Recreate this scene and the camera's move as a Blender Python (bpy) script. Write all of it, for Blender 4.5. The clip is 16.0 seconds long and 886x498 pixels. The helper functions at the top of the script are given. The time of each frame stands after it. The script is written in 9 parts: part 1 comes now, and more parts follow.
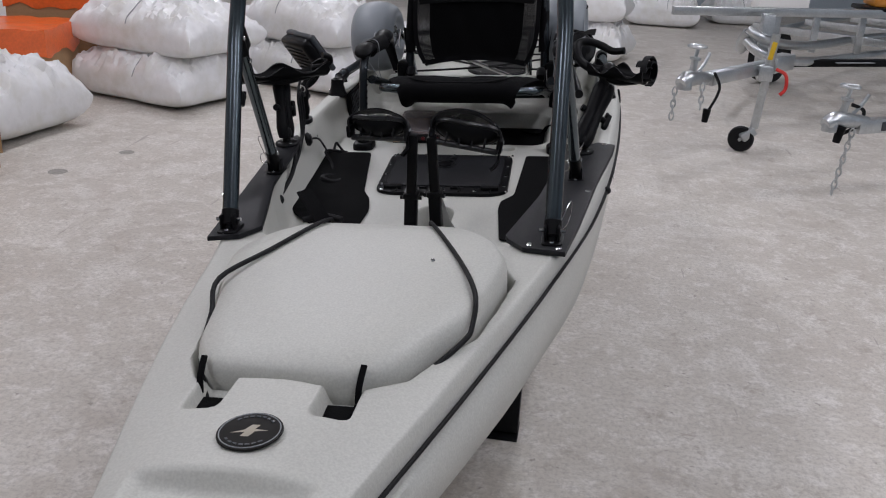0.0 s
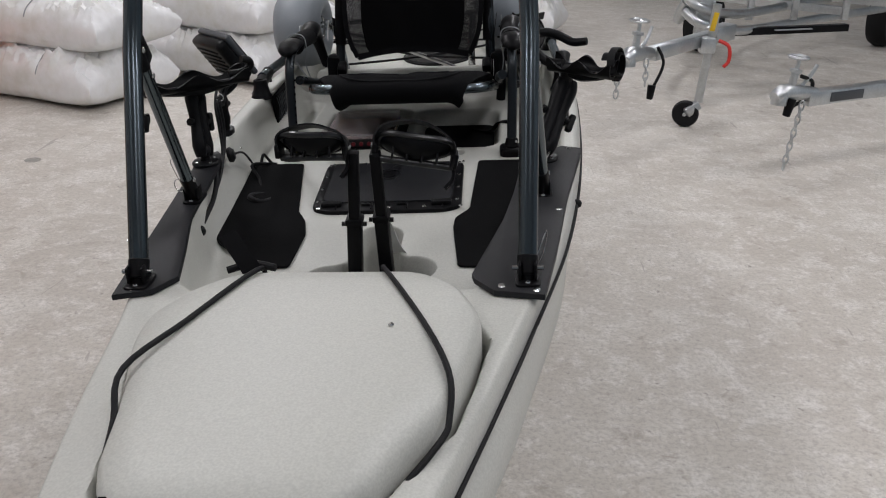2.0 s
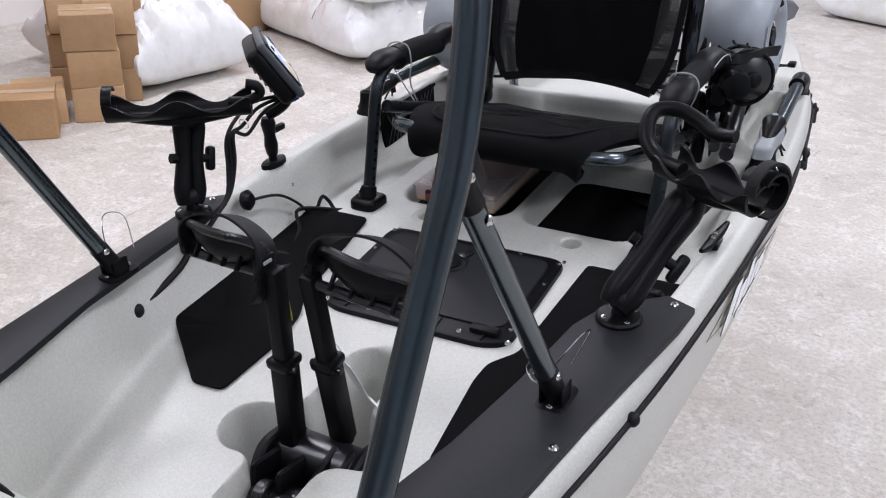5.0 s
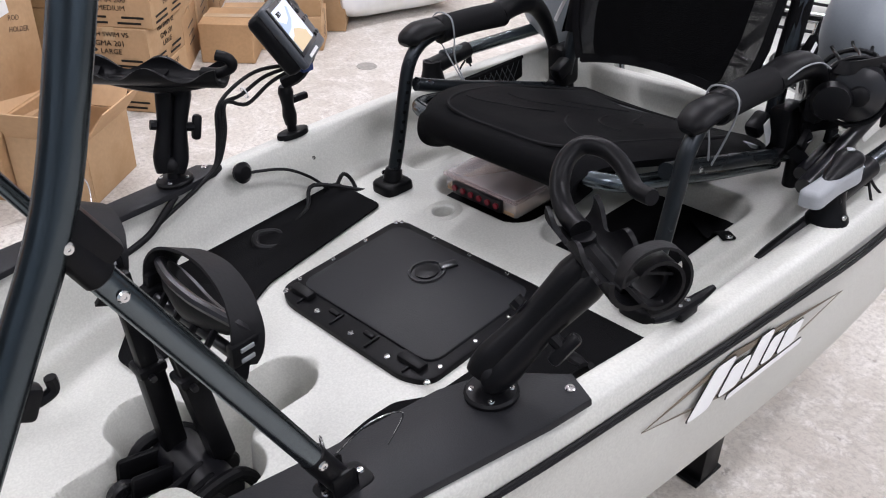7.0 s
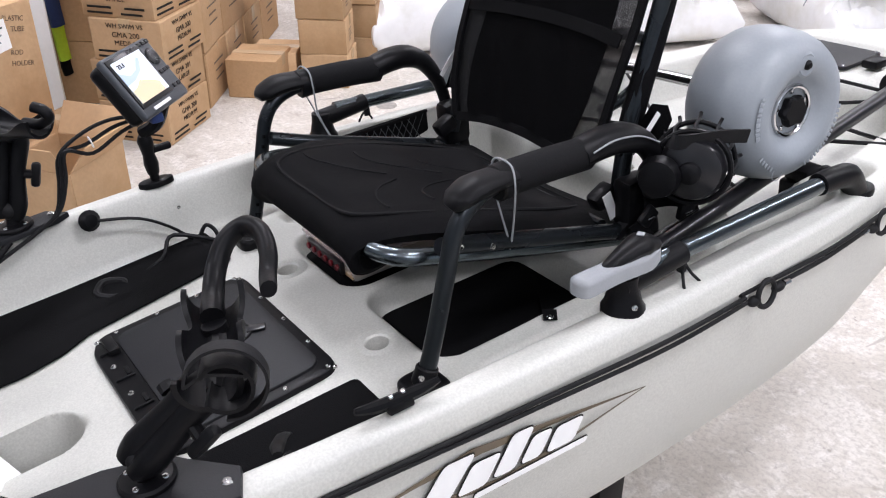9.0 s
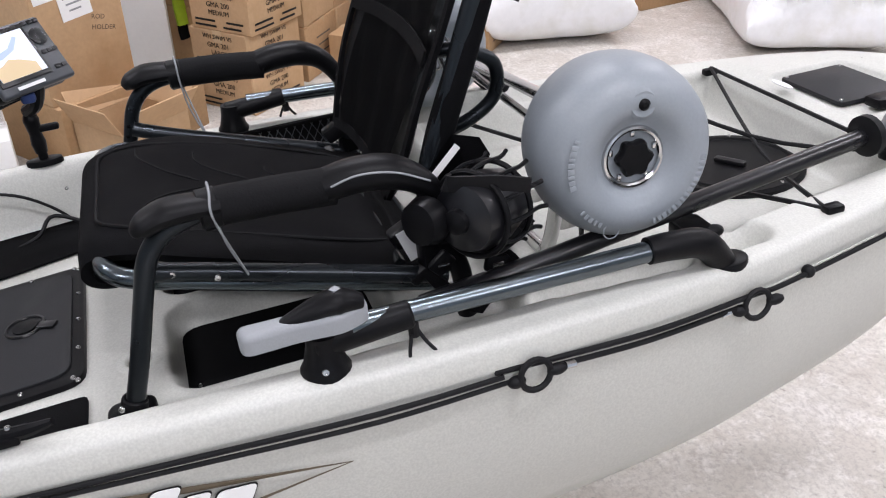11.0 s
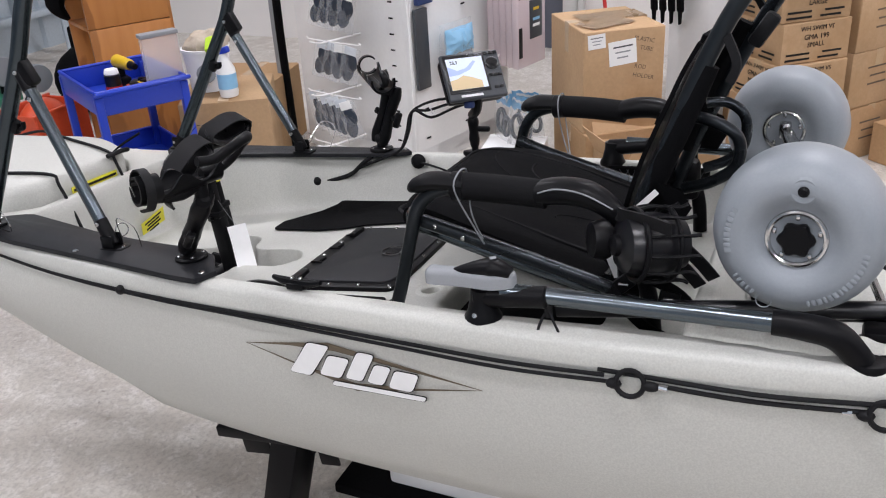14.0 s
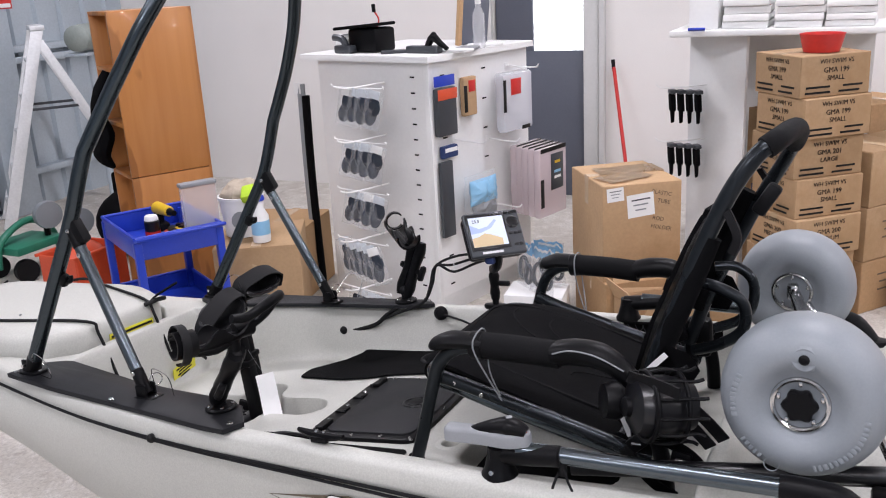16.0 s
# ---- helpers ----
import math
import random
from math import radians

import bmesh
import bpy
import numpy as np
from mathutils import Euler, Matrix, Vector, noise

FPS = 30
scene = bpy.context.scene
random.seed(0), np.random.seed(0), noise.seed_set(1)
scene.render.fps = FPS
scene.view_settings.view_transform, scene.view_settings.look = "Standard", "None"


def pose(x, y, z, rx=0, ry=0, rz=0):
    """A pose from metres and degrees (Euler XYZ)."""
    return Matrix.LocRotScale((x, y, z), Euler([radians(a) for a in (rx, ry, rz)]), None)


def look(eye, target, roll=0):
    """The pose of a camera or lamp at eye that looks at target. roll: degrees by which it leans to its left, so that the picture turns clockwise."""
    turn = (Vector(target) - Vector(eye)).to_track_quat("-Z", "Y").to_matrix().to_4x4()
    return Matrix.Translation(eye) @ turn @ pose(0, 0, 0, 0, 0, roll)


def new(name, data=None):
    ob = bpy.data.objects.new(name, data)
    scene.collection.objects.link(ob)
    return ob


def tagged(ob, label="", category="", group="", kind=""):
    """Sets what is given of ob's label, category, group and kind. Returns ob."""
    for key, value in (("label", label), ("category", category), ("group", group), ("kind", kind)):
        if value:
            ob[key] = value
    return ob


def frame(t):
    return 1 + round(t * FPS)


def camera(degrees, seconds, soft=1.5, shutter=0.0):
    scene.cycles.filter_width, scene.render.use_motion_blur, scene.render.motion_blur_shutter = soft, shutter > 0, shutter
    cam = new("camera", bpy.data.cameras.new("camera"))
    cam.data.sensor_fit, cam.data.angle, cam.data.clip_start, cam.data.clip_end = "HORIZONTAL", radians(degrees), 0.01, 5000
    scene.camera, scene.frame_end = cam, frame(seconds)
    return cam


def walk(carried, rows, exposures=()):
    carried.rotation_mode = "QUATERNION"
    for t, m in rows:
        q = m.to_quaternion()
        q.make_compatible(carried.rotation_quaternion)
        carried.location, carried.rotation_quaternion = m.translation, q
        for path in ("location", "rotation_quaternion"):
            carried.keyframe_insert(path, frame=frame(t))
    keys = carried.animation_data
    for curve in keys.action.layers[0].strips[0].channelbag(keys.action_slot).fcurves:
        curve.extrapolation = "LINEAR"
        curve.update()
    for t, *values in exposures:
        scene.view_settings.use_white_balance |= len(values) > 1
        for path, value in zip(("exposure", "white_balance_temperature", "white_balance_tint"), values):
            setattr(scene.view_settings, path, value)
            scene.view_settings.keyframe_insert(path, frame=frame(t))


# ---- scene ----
cam = camera(53.20, 16.0, soft=1.1)

PATH = [
    (0, (0.3777, -0.3079, 1.4204), (0.1070, 1.5345, 0.6908), 2.93),
    (0.5, (0.3779, -0.3095, 1.4243), (0.1436, 1.5395, 0.6989), 2.76),
    (1, (0.3694, -0.2920, 1.4311), (0.1904, 1.5607, 0.6993), 2.41),
    (1.5, (0.3467, -0.1844, 1.4309), (0.2026, 1.6652, 0.6836), 1.73),
    (2, (0.3002, -0.0101, 1.4266), (0.1769, 1.8281, 0.6482), 1.54),
    (2.5, (0.3543, 0.1504, 1.4152), (0.1300, 1.9714, 0.6193), 0.78),
    (3, (0.4783, 0.2969, 1.4675), (0.0633, 2.0590, 0.6173), 1.13),
    (3.5, (0.5427, 0.4607, 1.4395), (0.0006, 2.1741, 0.5617), 0.69),
    (4, (0.5720, 0.6197, 1.4591), (-0.0418, 2.2741, 0.5177), 1.71),
    (4.5, (0.5980, 0.7672, 1.4624), (-0.1089, 2.3891, 0.5297), 2.41),
    (4.7, (0.6178, 0.8114, 1.4643), (-0.1328, 2.4261, 0.5536), 2.80),
    (6.8, (0.9070, 1.3230, 1.5117), (-0.3063, 2.5028, 0.4460), 1.47),
    (7, (0.9143, 1.3588, 1.5157), (-0.3287, 2.5074, 0.4501), 1.51),
    (7.5, (0.9604, 1.4516, 1.5277), (-0.3859, 2.4787, 0.4635), -0.16),
    (8, (1.0385, 1.5488, 1.5636), (-0.4103, 2.4123, 0.4886), -3.09),
    (8.5, (1.1077, 1.6741, 1.5439), (-0.3708, 2.5307, 0.5047), -2.37),
    (9, (1.1495, 1.7922, 1.5410), (-0.2791, 2.7609, 0.5306), 0.17),
    (9.5, (1.1619, 1.9427, 1.5065), (-0.2732, 2.9271, 0.5210), 0.93),
    (10, (1.1946, 2.1256, 1.5124), (-0.3032, 2.9625, 0.4847), -1.18),
    (10.2, (1.2185, 2.1983, 1.5220), (-0.3147, 2.9570, 0.4858), -1.89),
    (12.3, (1.3242, 2.7212, 1.5447), (-0.3830, 2.7962, 0.5057), 0.95),
    (12.5, (1.3378, 2.7660, 1.5523), (-0.3807, 2.7160, 0.5304), 0.25),
    (13, (1.4223, 2.9022, 1.5526), (-0.2993, 2.5240, 0.6077), -1.01),
    (13.5, (1.5406, 2.9961, 1.5745), (-0.1346, 2.3845, 0.6692), -2.11),
    (14, (1.5992, 3.0239, 1.5949), (-0.0276, 2.2661, 0.7122), -3.56),
    (14.5, (1.6181, 3.0382, 1.6081), (-0.0006, 2.2021, 0.7831), -3.96),
    (15, (1.6350, 3.0605, 1.6327), (-0.0205, 2.1736, 0.9452), -4.07),
    (15.5, (1.6472, 3.0696, 1.6534), (-0.0355, 2.1708, 1.0529), -4.02),
    (16, (1.6518, 3.0622, 1.6636), (-0.0618, 2.2196, 1.0692), -3.27),
]
EXPOSURE = [(0, -0.57, 6450, 9), (0.6, -0.57, 6500, 9), (1.4, -0.54, 6700, 7), (2.1, -0.44, 6700, 6), (3, -0.40, 6600, 8), (3.8, -0.18, 6500, 10), (4.5, 0.12, 6250, 10), (7, 0.44, 6450, 10), (7.5, 0.40, 6450, 10), (8.5, 0.62, 6450, 10), (9.5, 0.52, 6450, 10), (10, 0.5, 6450, 10), (12.5, 0.28, 6600, 9), (13, 0.34, 6600, 9), (14, 0.22, 6550, 9), (16, 0.24, 6550, 12)]
walk(cam, [(t, look(eye, target, roll)) for t, eye, target, roll in PATH], EXPOSURE)

# ---- world and lights ----
world = bpy.data.worlds.new("world")
scene.world = world
world.use_nodes = True
sky = world.node_tree.nodes.new("ShaderNodeTexSky")
sky.sky_type = "NISHITA"
sky.sun_disc = False
sky.sun_elevation = radians(40)
sky.sun_rotation = radians(70)
world.node_tree.nodes["Background"].inputs["Strength"].default_value = 0.12
world.node_tree.links.new(sky.outputs["Color"], world.node_tree.nodes["Background"].inputs["Color"])


def lamp(name, m, sx, sy, watts, colour):
    d = bpy.data.lights.new(name, "AREA")
    d.shape, d.size, d.size_y, d.energy, d.color = "RECTANGLE", sx, sy, watts, colour
    ob = new(name, d)
    ob.matrix_world = m
    return ob


CEIL = 4.2
TUBE_ROWS = [(-2.2, -0.6), (-2.2, 3.0), (-2.2, 6.6), (1.4, -0.6), (1.4, 3.0), (1.4, 6.6), (1.4, 10.2), (-2.2, 10.2), (4.4, 1.2), (4.4, 4.8)]
for lx, ly in TUBE_ROWS:
    lamp("tube_light", pose(lx, ly, CEIL - 0.16), 0.22, 1.5, 66 if lx < 0 else 46.5 if lx < 4 else 80, (0.97, 0.955, 1.05))

# ---- materials ----
def mat(name, base, rough=0.5, metal=0.0, var=0.12, scale=6.0, fine=60.0, bump=0.06, speck=0.0, speck_scale=400.0, spec=0.5, coat=0.0, rvar=0.12, stain=None, stain_scale=1.2):
    m = bpy.data.materials.new(name)
    m.use_nodes = True
    t = m.node_tree
    b = t.nodes["Principled BSDF"]
    N, L = t.nodes.new, t.links.new
    co = N("ShaderNodeTexCoord").outputs["Object"]
    big = N("ShaderNodeTexNoise"); big.inputs["Scale"].default_value = scale; big.inputs["Detail"].default_value = 5
    sm = N("ShaderNodeTexNoise"); sm.inputs["Scale"].default_value = fine; sm.inputs["Detail"].default_value = 3
    L(co, big.inputs["Vector"]); L(co, sm.inputs["Vector"])
    mix = N("ShaderNodeMath"); mix.operation = "ADD"
    L(big.outputs["Fac"], mix.inputs[0]); L(sm.outputs["Fac"], mix.inputs[1])
    ramp = N("ShaderNodeMapRange")
    ramp.inputs["From Min"].default_value, ramp.inputs["From Max"].default_value = 0.6, 1.4
    ramp.inputs["To Min"].default_value, ramp.inputs["To Max"].default_value = 1 - var, 1 + var
    L(mix.outputs[0], ramp.inputs["Value"])
    col = N("ShaderNodeMix"); col.data_type = "RGBA"; col.blend_type = "MULTIPLY"; col.inputs[0].default_value = 1
    col.inputs[6].default_value = (*base, 1)
    L(ramp.outputs[0], col.inputs[7])
    last = col.outputs[2]
    if speck:
        sp = N("ShaderNodeTexNoise"); sp.inputs["Scale"].default_value = speck_scale; sp.inputs["Detail"].default_value = 2
        L(co, sp.inputs["Vector"])
        sr = N("ShaderNodeMapRange"); sr.inputs["From Min"].default_value, sr.inputs["From Max"].default_value = 0.35, 0.65
        sr.inputs["To Min"].default_value, sr.inputs["To Max"].default_value = 1 - speck, 1 + speck
        L(sp.outputs["Fac"], sr.inputs["Value"])
        c2 = N("ShaderNodeMix"); c2.data_type = "RGBA"; c2.blend_type = "MULTIPLY"; c2.inputs[0].default_value = 1
        L(last, c2.inputs[6]); L(sr.outputs[0], c2.inputs[7])
        last = c2.outputs[2]
    if stain:
        sn = N("ShaderNodeTexNoise"); sn.inputs["Scale"].default_value = stain_scale; sn.inputs["Detail"].default_value = 6; sn.inputs["Roughness"].default_value = 0.62
        L(co, sn.inputs["Vector"])
        sr = N("ShaderNodeMapRange"); sr.inputs["From Min"].default_value, sr.inputs["From Max"].default_value = 0.48, 0.72
        L(sn.outputs["Fac"], sr.inputs["Value"])
        c3 = N("ShaderNodeMix"); c3.data_type = "RGBA"
        L(sr.outputs[0], c3.inputs[0]); L(last, c3.inputs[6]); c3.inputs[7].default_value = (*stain, 1)
        last = c3.outputs[2]
    L(last, b.inputs["Base Color"])
    rr = N("ShaderNodeMapRange"); rr.inputs["To Min"].default_value, rr.inputs["To Max"].default_value = max(rough - rvar, 0.02), min(rough + rvar, 1)
    L(big.outputs["Fac"], rr.inputs["Value"]); L(rr.outputs[0], b.inputs["Roughness"])
    b.inputs["Metallic"].default_value = metal
    b.inputs["Specular IOR Level"].default_value = spec
    b.inputs["Coat Weight"].default_value = coat
    if bump:
        bp = N("ShaderNodeBump"); bp.inputs["Strength"].default_value = bump; bp.inputs["Distance"].default_value = 0.004
        L(sm.outputs["Fac"], bp.inputs["Height"]); L(bp.outputs[0], b.inputs["Normal"])
    return m


def concrete_material():
    """Worn concrete: broad cloudy tone, pale trowel scuffs, brown stains, dark flecks and fine scratches."""
    m = bpy.data.materials.new("worn_concrete")
    m.use_nodes = True
    t = m.node_tree
    N, L = t.nodes.new, t.links.new
    b = t.nodes["Principled BSDF"]
    co = N("ShaderNodeTexCoord").outputs["Object"]

    def layer(scale, detail, rough, lo, hi, distort=0.0, stretch=None):
        v = co
        if stretch:
            mp = N("ShaderNodeMapping"); mp.inputs["Scale"].default_value = stretch; mp.inputs["Rotation"].default_value = (0, 0, 0.5)
            L(co, mp.inputs["Vector"]); v = mp.outputs[0]
        n = N("ShaderNodeTexNoise"); n.inputs["Scale"].default_value = scale; n.inputs["Detail"].default_value = detail
        n.inputs["Roughness"].default_value = rough; n.inputs["Distortion"].default_value = distort
        L(v, n.inputs["Vector"])
        r = N("ShaderNodeMapRange"); r.inputs["From Min"].default_value, r.inputs["From Max"].default_value = lo, hi
        L(n.outputs["Fac"], r.inputs["Value"])
        return r.outputs[0]

    def blend(fac, low, colour, amount):
        k = N("ShaderNodeMath"); k.operation = "MULTIPLY"; k.inputs[1].default_value = amount
        L(fac, k.inputs[0])
        c = N("ShaderNodeMix"); c.data_type = "RGBA"
        L(k.outputs[0], c.inputs[0])
        if isinstance(low, tuple):
            c.inputs[6].default_value = (*low, 1)
        else:
            L(low, c.inputs[6])
        c.inputs[7].default_value = (*colour, 1)
        return c.outputs[2]
    c = blend(layer(0.9, 7, 0.62, 0.36, 0.66), (0.585, 0.55, 0.495), (0.48, 0.44, 0.388), 0.85)
    c = blend(layer(3.2, 12, 0.74, 0.49, 0.60, 0.5), c, (0.71, 0.685, 0.64), 0.55)
    c = blend(layer(11, 10, 0.78, 0.51, 0.60, 0.3), c, (0.75, 0.72, 0.685), 0.62)
    c = blend(layer(1.9, 9, 0.70, 0.575, 0.74, 0.7), c, (0.285, 0.23, 0.18), 0.6)
    c = blend(layer(7, 10, 0.75, 0.57, 0.66, 0.4), c, (0.33, 0.28, 0.235), 0.68)
    c = blend(layer(30, 4, 0.55, 0.67, 0.73), c, (0.13, 0.11, 0.10), 0.65)
    c = blend(layer(8, 4, 0.6, 0.685, 0.71, 1.8, (1, 0.10, 1)), c, (0.22, 0.19, 0.17), 0.5)
    c = blend(layer(60, 8, 0.85, 0.47, 0.58), c, (0.36, 0.33, 0.30), 0.62)
    L(c, b.inputs["Base Color"])
    r = N("ShaderNodeMapRange"); r.inputs["To Min"].default_value, r.inputs["To Max"].default_value = 0.42, 0.68
    L(layer(6.5, 9, 0.72, 0.35, 0.65, 0.6), r.inputs["Value"]); L(r.outputs[0], b.inputs["Roughness"])
    b.inputs["Specular IOR Level"].default_value = 0.35
    bp = N("ShaderNodeBump"); bp.inputs["Strength"].default_value = 0.12; bp.inputs["Distance"].default_value = 0.003
    L(layer(40, 6, 0.7, 0.2, 0.8), bp.inputs["Height"]); L(bp.outputs[0], b.inputs["Normal"])
    return m


HULL = mat("dune_plastic", (0.515, 0.515, 0.475), 0.46, var=0.05, scale=3, fine=150, bump=0.05, speck=0.055, speck_scale=300, rvar=0.08)
BLACK = mat("black_plastic", (0.0042, 0.0042, 0.005), 0.40, var=0.2, fine=300, bump=0.06, spec=0.13)
GLOSSBLACK = mat("gloss_black_plastic", (0.006, 0.006, 0.0075), 0.30, var=0.15, fine=120, bump=0.03)
STARBOARD = mat("black_sheet_plastic", (0.0095, 0.010, 0.012), 0.50, var=0.15, fine=500, bump=0.12, speck=0.12, speck_scale=700, spec=0.26)
MATTE = mat("foam_mat", (0.003, 0.003, 0.0035), 0.9, var=0.2, fine=500, bump=0.25, spec=0.1)
CLOTH = mat("black_cloth", (0.0028, 0.0028, 0.0034), 0.8, var=0.35, scale=12, fine=700, bump=0.4, spec=0.08)
FOAM = mat("grip_foam", (0.0055, 0.0055, 0.0062), 0.8, var=0.2, fine=350, bump=0.2, spec=0.16)
BLUEALU = mat("gunmetal_anodised_tube", (0.115, 0.135, 0.148), 0.24, metal=1.0, var=0.06, bump=0.0, rvar=0.05)
LEGALU = mat("charcoal_anodised_tube", (0.062, 0.076, 0.086), 0.24, metal=0.95, var=0.06, bump=0.0, rvar=0.05)
DARKALU = mat("black_anodised_tube", (0.02, 0.024, 0.028), 0.28, metal=0.7, var=0.08, bump=0.0)
CHROME = mat("stainless_steel", (0.62, 0.62, 0.62), 0.16, metal=1.0, var=0.06, bump=0.0, rvar=0.08)
GALV = mat("galvanised_steel", (0.52, 0.54, 0.55), 0.34, metal=0.95, var=0.16, scale=14, fine=90, bump=0.05)
TYRE = mat("grey_balloon_tyre", (0.245, 0.268, 0.290), 0.44, var=0.05, scale=5, fine=220, bump=0.05)
RUBBER = mat("black_rubber", (0.006, 0.006, 0.007), 0.6, var=0.2, fine=200, bump=0.1, spec=0.22)
GREYP = mat("grey_plastic", (0.25, 0.262, 0.275), 0.5, var=0.06, fine=300, bump=0.06)
DKGREY = mat("dark_grey_plastic", (0.045, 0.05, 0.058), 0.4, var=0.1, fine=300, bump=0.06)
CARD = mat("cardboard", (0.475, 0.315, 0.18), 0.85, var=0.10, scale=5, fine=70, bump=0.06, spec=0.2, stain=(0.38, 0.235, 0.12), stain_scale=3)
CARD2 = mat("brown_cardboard", (0.41, 0.26, 0.14), 0.85, var=0.12, scale=5, fine=70, bump=0.06, spec=0.2)
CARDIN = mat("cardboard_inside", (0.50, 0.33, 0.19), 0.9, var=0.08, bump=0.04, spec=0.2)
TAPE = mat("clear_tape", (0.50, 0.36, 0.22), 0.25, var=0.08, bump=0.02)
INK = mat("black_print", (0.012, 0.011, 0.010), 0.7, var=0.2, bump=0.0, spec=0.25)
FADED = mat("faded_pen", (0.13, 0.09, 0.06), 0.8, var=0.2, bump=0.0)
SACK = mat("white_woven_sack", (0.83, 0.83, 0.835), 0.34, var=0.06, scale=5, fine=18, bump=0.7, coat=0.25, stain=(0.70, 0.69, 0.64), stain_scale=4)
ORANGE = mat("orange_wrap", (0.82, 0.15, 0.03), 0.35, var=0.15, scale=9, fine=60, bump=0.2, coat=0.2)
WHITE = mat("white_laminate", (0.78, 0.78, 0.77), 0.4, var=0.03, bump=0.02)
PAPER = mat("white_paper", (0.80, 0.80, 0.79), 0.7, var=0.03, bump=0.03)
WALLP = mat("cream_wall_paint", (0.80, 0.775, 0.75), 0.65, var=0.05, scale=2, fine=140, bump=0.05)
PLUG = mat("grey_filler", (0.30, 0.285, 0.26), 0.8, var=0.2, scale=30, bump=0.1)
# unseen ceiling, darkened to mid grey so less light bounces back down
CEILP = mat("grey_ceiling", (0.45, 0.45, 0.45), 0.8, var=0.04, bump=0.02)
STEELG = mat("grey_sheet_steel", (0.44, 0.50, 0.55), 0.4, metal=0.25, var=0.1, scale=2, bump=0.02)
DOORG = mat("dark_grey_door_paint", (0.10, 0.11, 0.14), 0.5, var=0.06, bump=0.02)
TRIMW = mat("light_trim_paint", (0.62, 0.62, 0.61), 0.5, var=0.04, bump=0.02)
CONC = concrete_material()
ALU = mat("dull_aluminium", (0.76, 0.77, 0.78), 0.45, metal=0.35, var=0.10, scale=8, bump=0.03)
BLUE = mat("blue_enamel", (0.014, 0.045, 0.42), 0.35, var=0.08, bump=0.02)
RED = mat("red_plastic", (0.55, 0.025, 0.02), 0.4, var=0.1, bump=0.03)
DARKRED = mat("dark_red_plastic", (0.16, 0.012, 0.02), 0.35, var=0.1, bump=0.02)
REDO = mat("orange_red_plastic", (0.62, 0.08, 0.03), 0.4, var=0.1, bump=0.03)
LENS = mat("smoked_blue_goods", (0.022, 0.03, 0.045), 0.25, var=0.3, scale=14, bump=0.02)
YELLOW = mat("yellow_label", (0.72, 0.66, 0.04), 0.5, var=0.05, bump=0.0)
YELTOOL = mat("yellow_tool_plastic", (0.70, 0.45, 0.02), 0.4, var=0.06, bump=0.02)
GREEN = mat("green_plastic", (0.02, 0.18, 0.11), 0.45, var=0.1, bump=0.03)
SILVER = mat("silver_print", (0.75, 0.75, 0.76), 0.35, var=0.03, bump=0.0)
BROWN = mat("bronze_print", (0.095, 0.072, 0.045), 0.4, var=0.08, bump=0.0)
SKIN = mat("hook_blister", (0.62, 0.66, 0.70), 0.2, var=0.08, bump=0.02)
BLUEP = mat("light_blue_print", (0.25, 0.50, 0.72), 0.4, var=0.06, bump=0.0)
NAVY = mat("navy_fabric", (0.02, 0.04, 0.13), 0.85, var=0.15, bump=0.2)
HIVIS = mat("hi_vis_fabric", (0.42, 0.62, 0.03), 0.8, var=0.1, bump=0.15)


def wood_material():
    m = mat("varnished_plywood", (0.40, 0.19, 0.065), 0.35, var=0.08, scale=3, fine=40, bump=0.02, coat=0.2)
    t = m.node_tree
    N, L = t.nodes.new, t.links.new
    b = t.nodes["Principled BSDF"]
    mp = N("ShaderNodeMapping"); mp.inputs["Scale"].default_value = (16, 16, 1.1)
    L(N("ShaderNodeTexCoord").outputs["Object"], mp.inputs["Vector"])
    w = N("ShaderNodeTexNoise"); w.inputs["Scale"].default_value = 1.0; w.inputs["Distortion"].default_value = 0.8; w.inputs["Detail"].default_value = 6
    L(mp.outputs[0], w.inputs["Vector"])
    c = N("ShaderNodeMix"); c.data_type = "RGBA"
    c.inputs[6].default_value, c.inputs[7].default_value = (0.60, 0.27, 0.085, 1), (0.44, 0.165, 0.042, 1)
    L(w.outputs["Fac"], c.inputs[0])
    pn = N("ShaderNodeTexNoise"); pn.inputs["Scale"].default_value = 2.4; pn.inputs["Detail"].default_value = 3
    pm = N("ShaderNodeMapping"); pm.inputs["Scale"].default_value = (2.2, 2.2, 0.7)
    L(N("ShaderNodeTexCoord").outputs["Object"], pm.inputs["Vector"]); L(pm.outputs[0], pn.inputs["Vector"])
    pr = N("ShaderNodeMapRange"); pr.inputs["From Min"].default_value, pr.inputs["From Max"].default_value = 0.55, 0.58
    pr.inputs["To Max"].default_value = 0.75
    L(pn.outputs["Fac"], pr.inputs["Value"])
    c2 = N("ShaderNodeMix"); c2.data_type = "RGBA"; c2.inputs[7].default_value = (0.30, 0.115, 0.032, 1)
    L(pr.outputs[0], c2.inputs[0]); L(c.outputs[2], c2.inputs[6]); L(c2.outputs[2], b.inputs["Base Color"])
    return m


WOOD = wood_material()


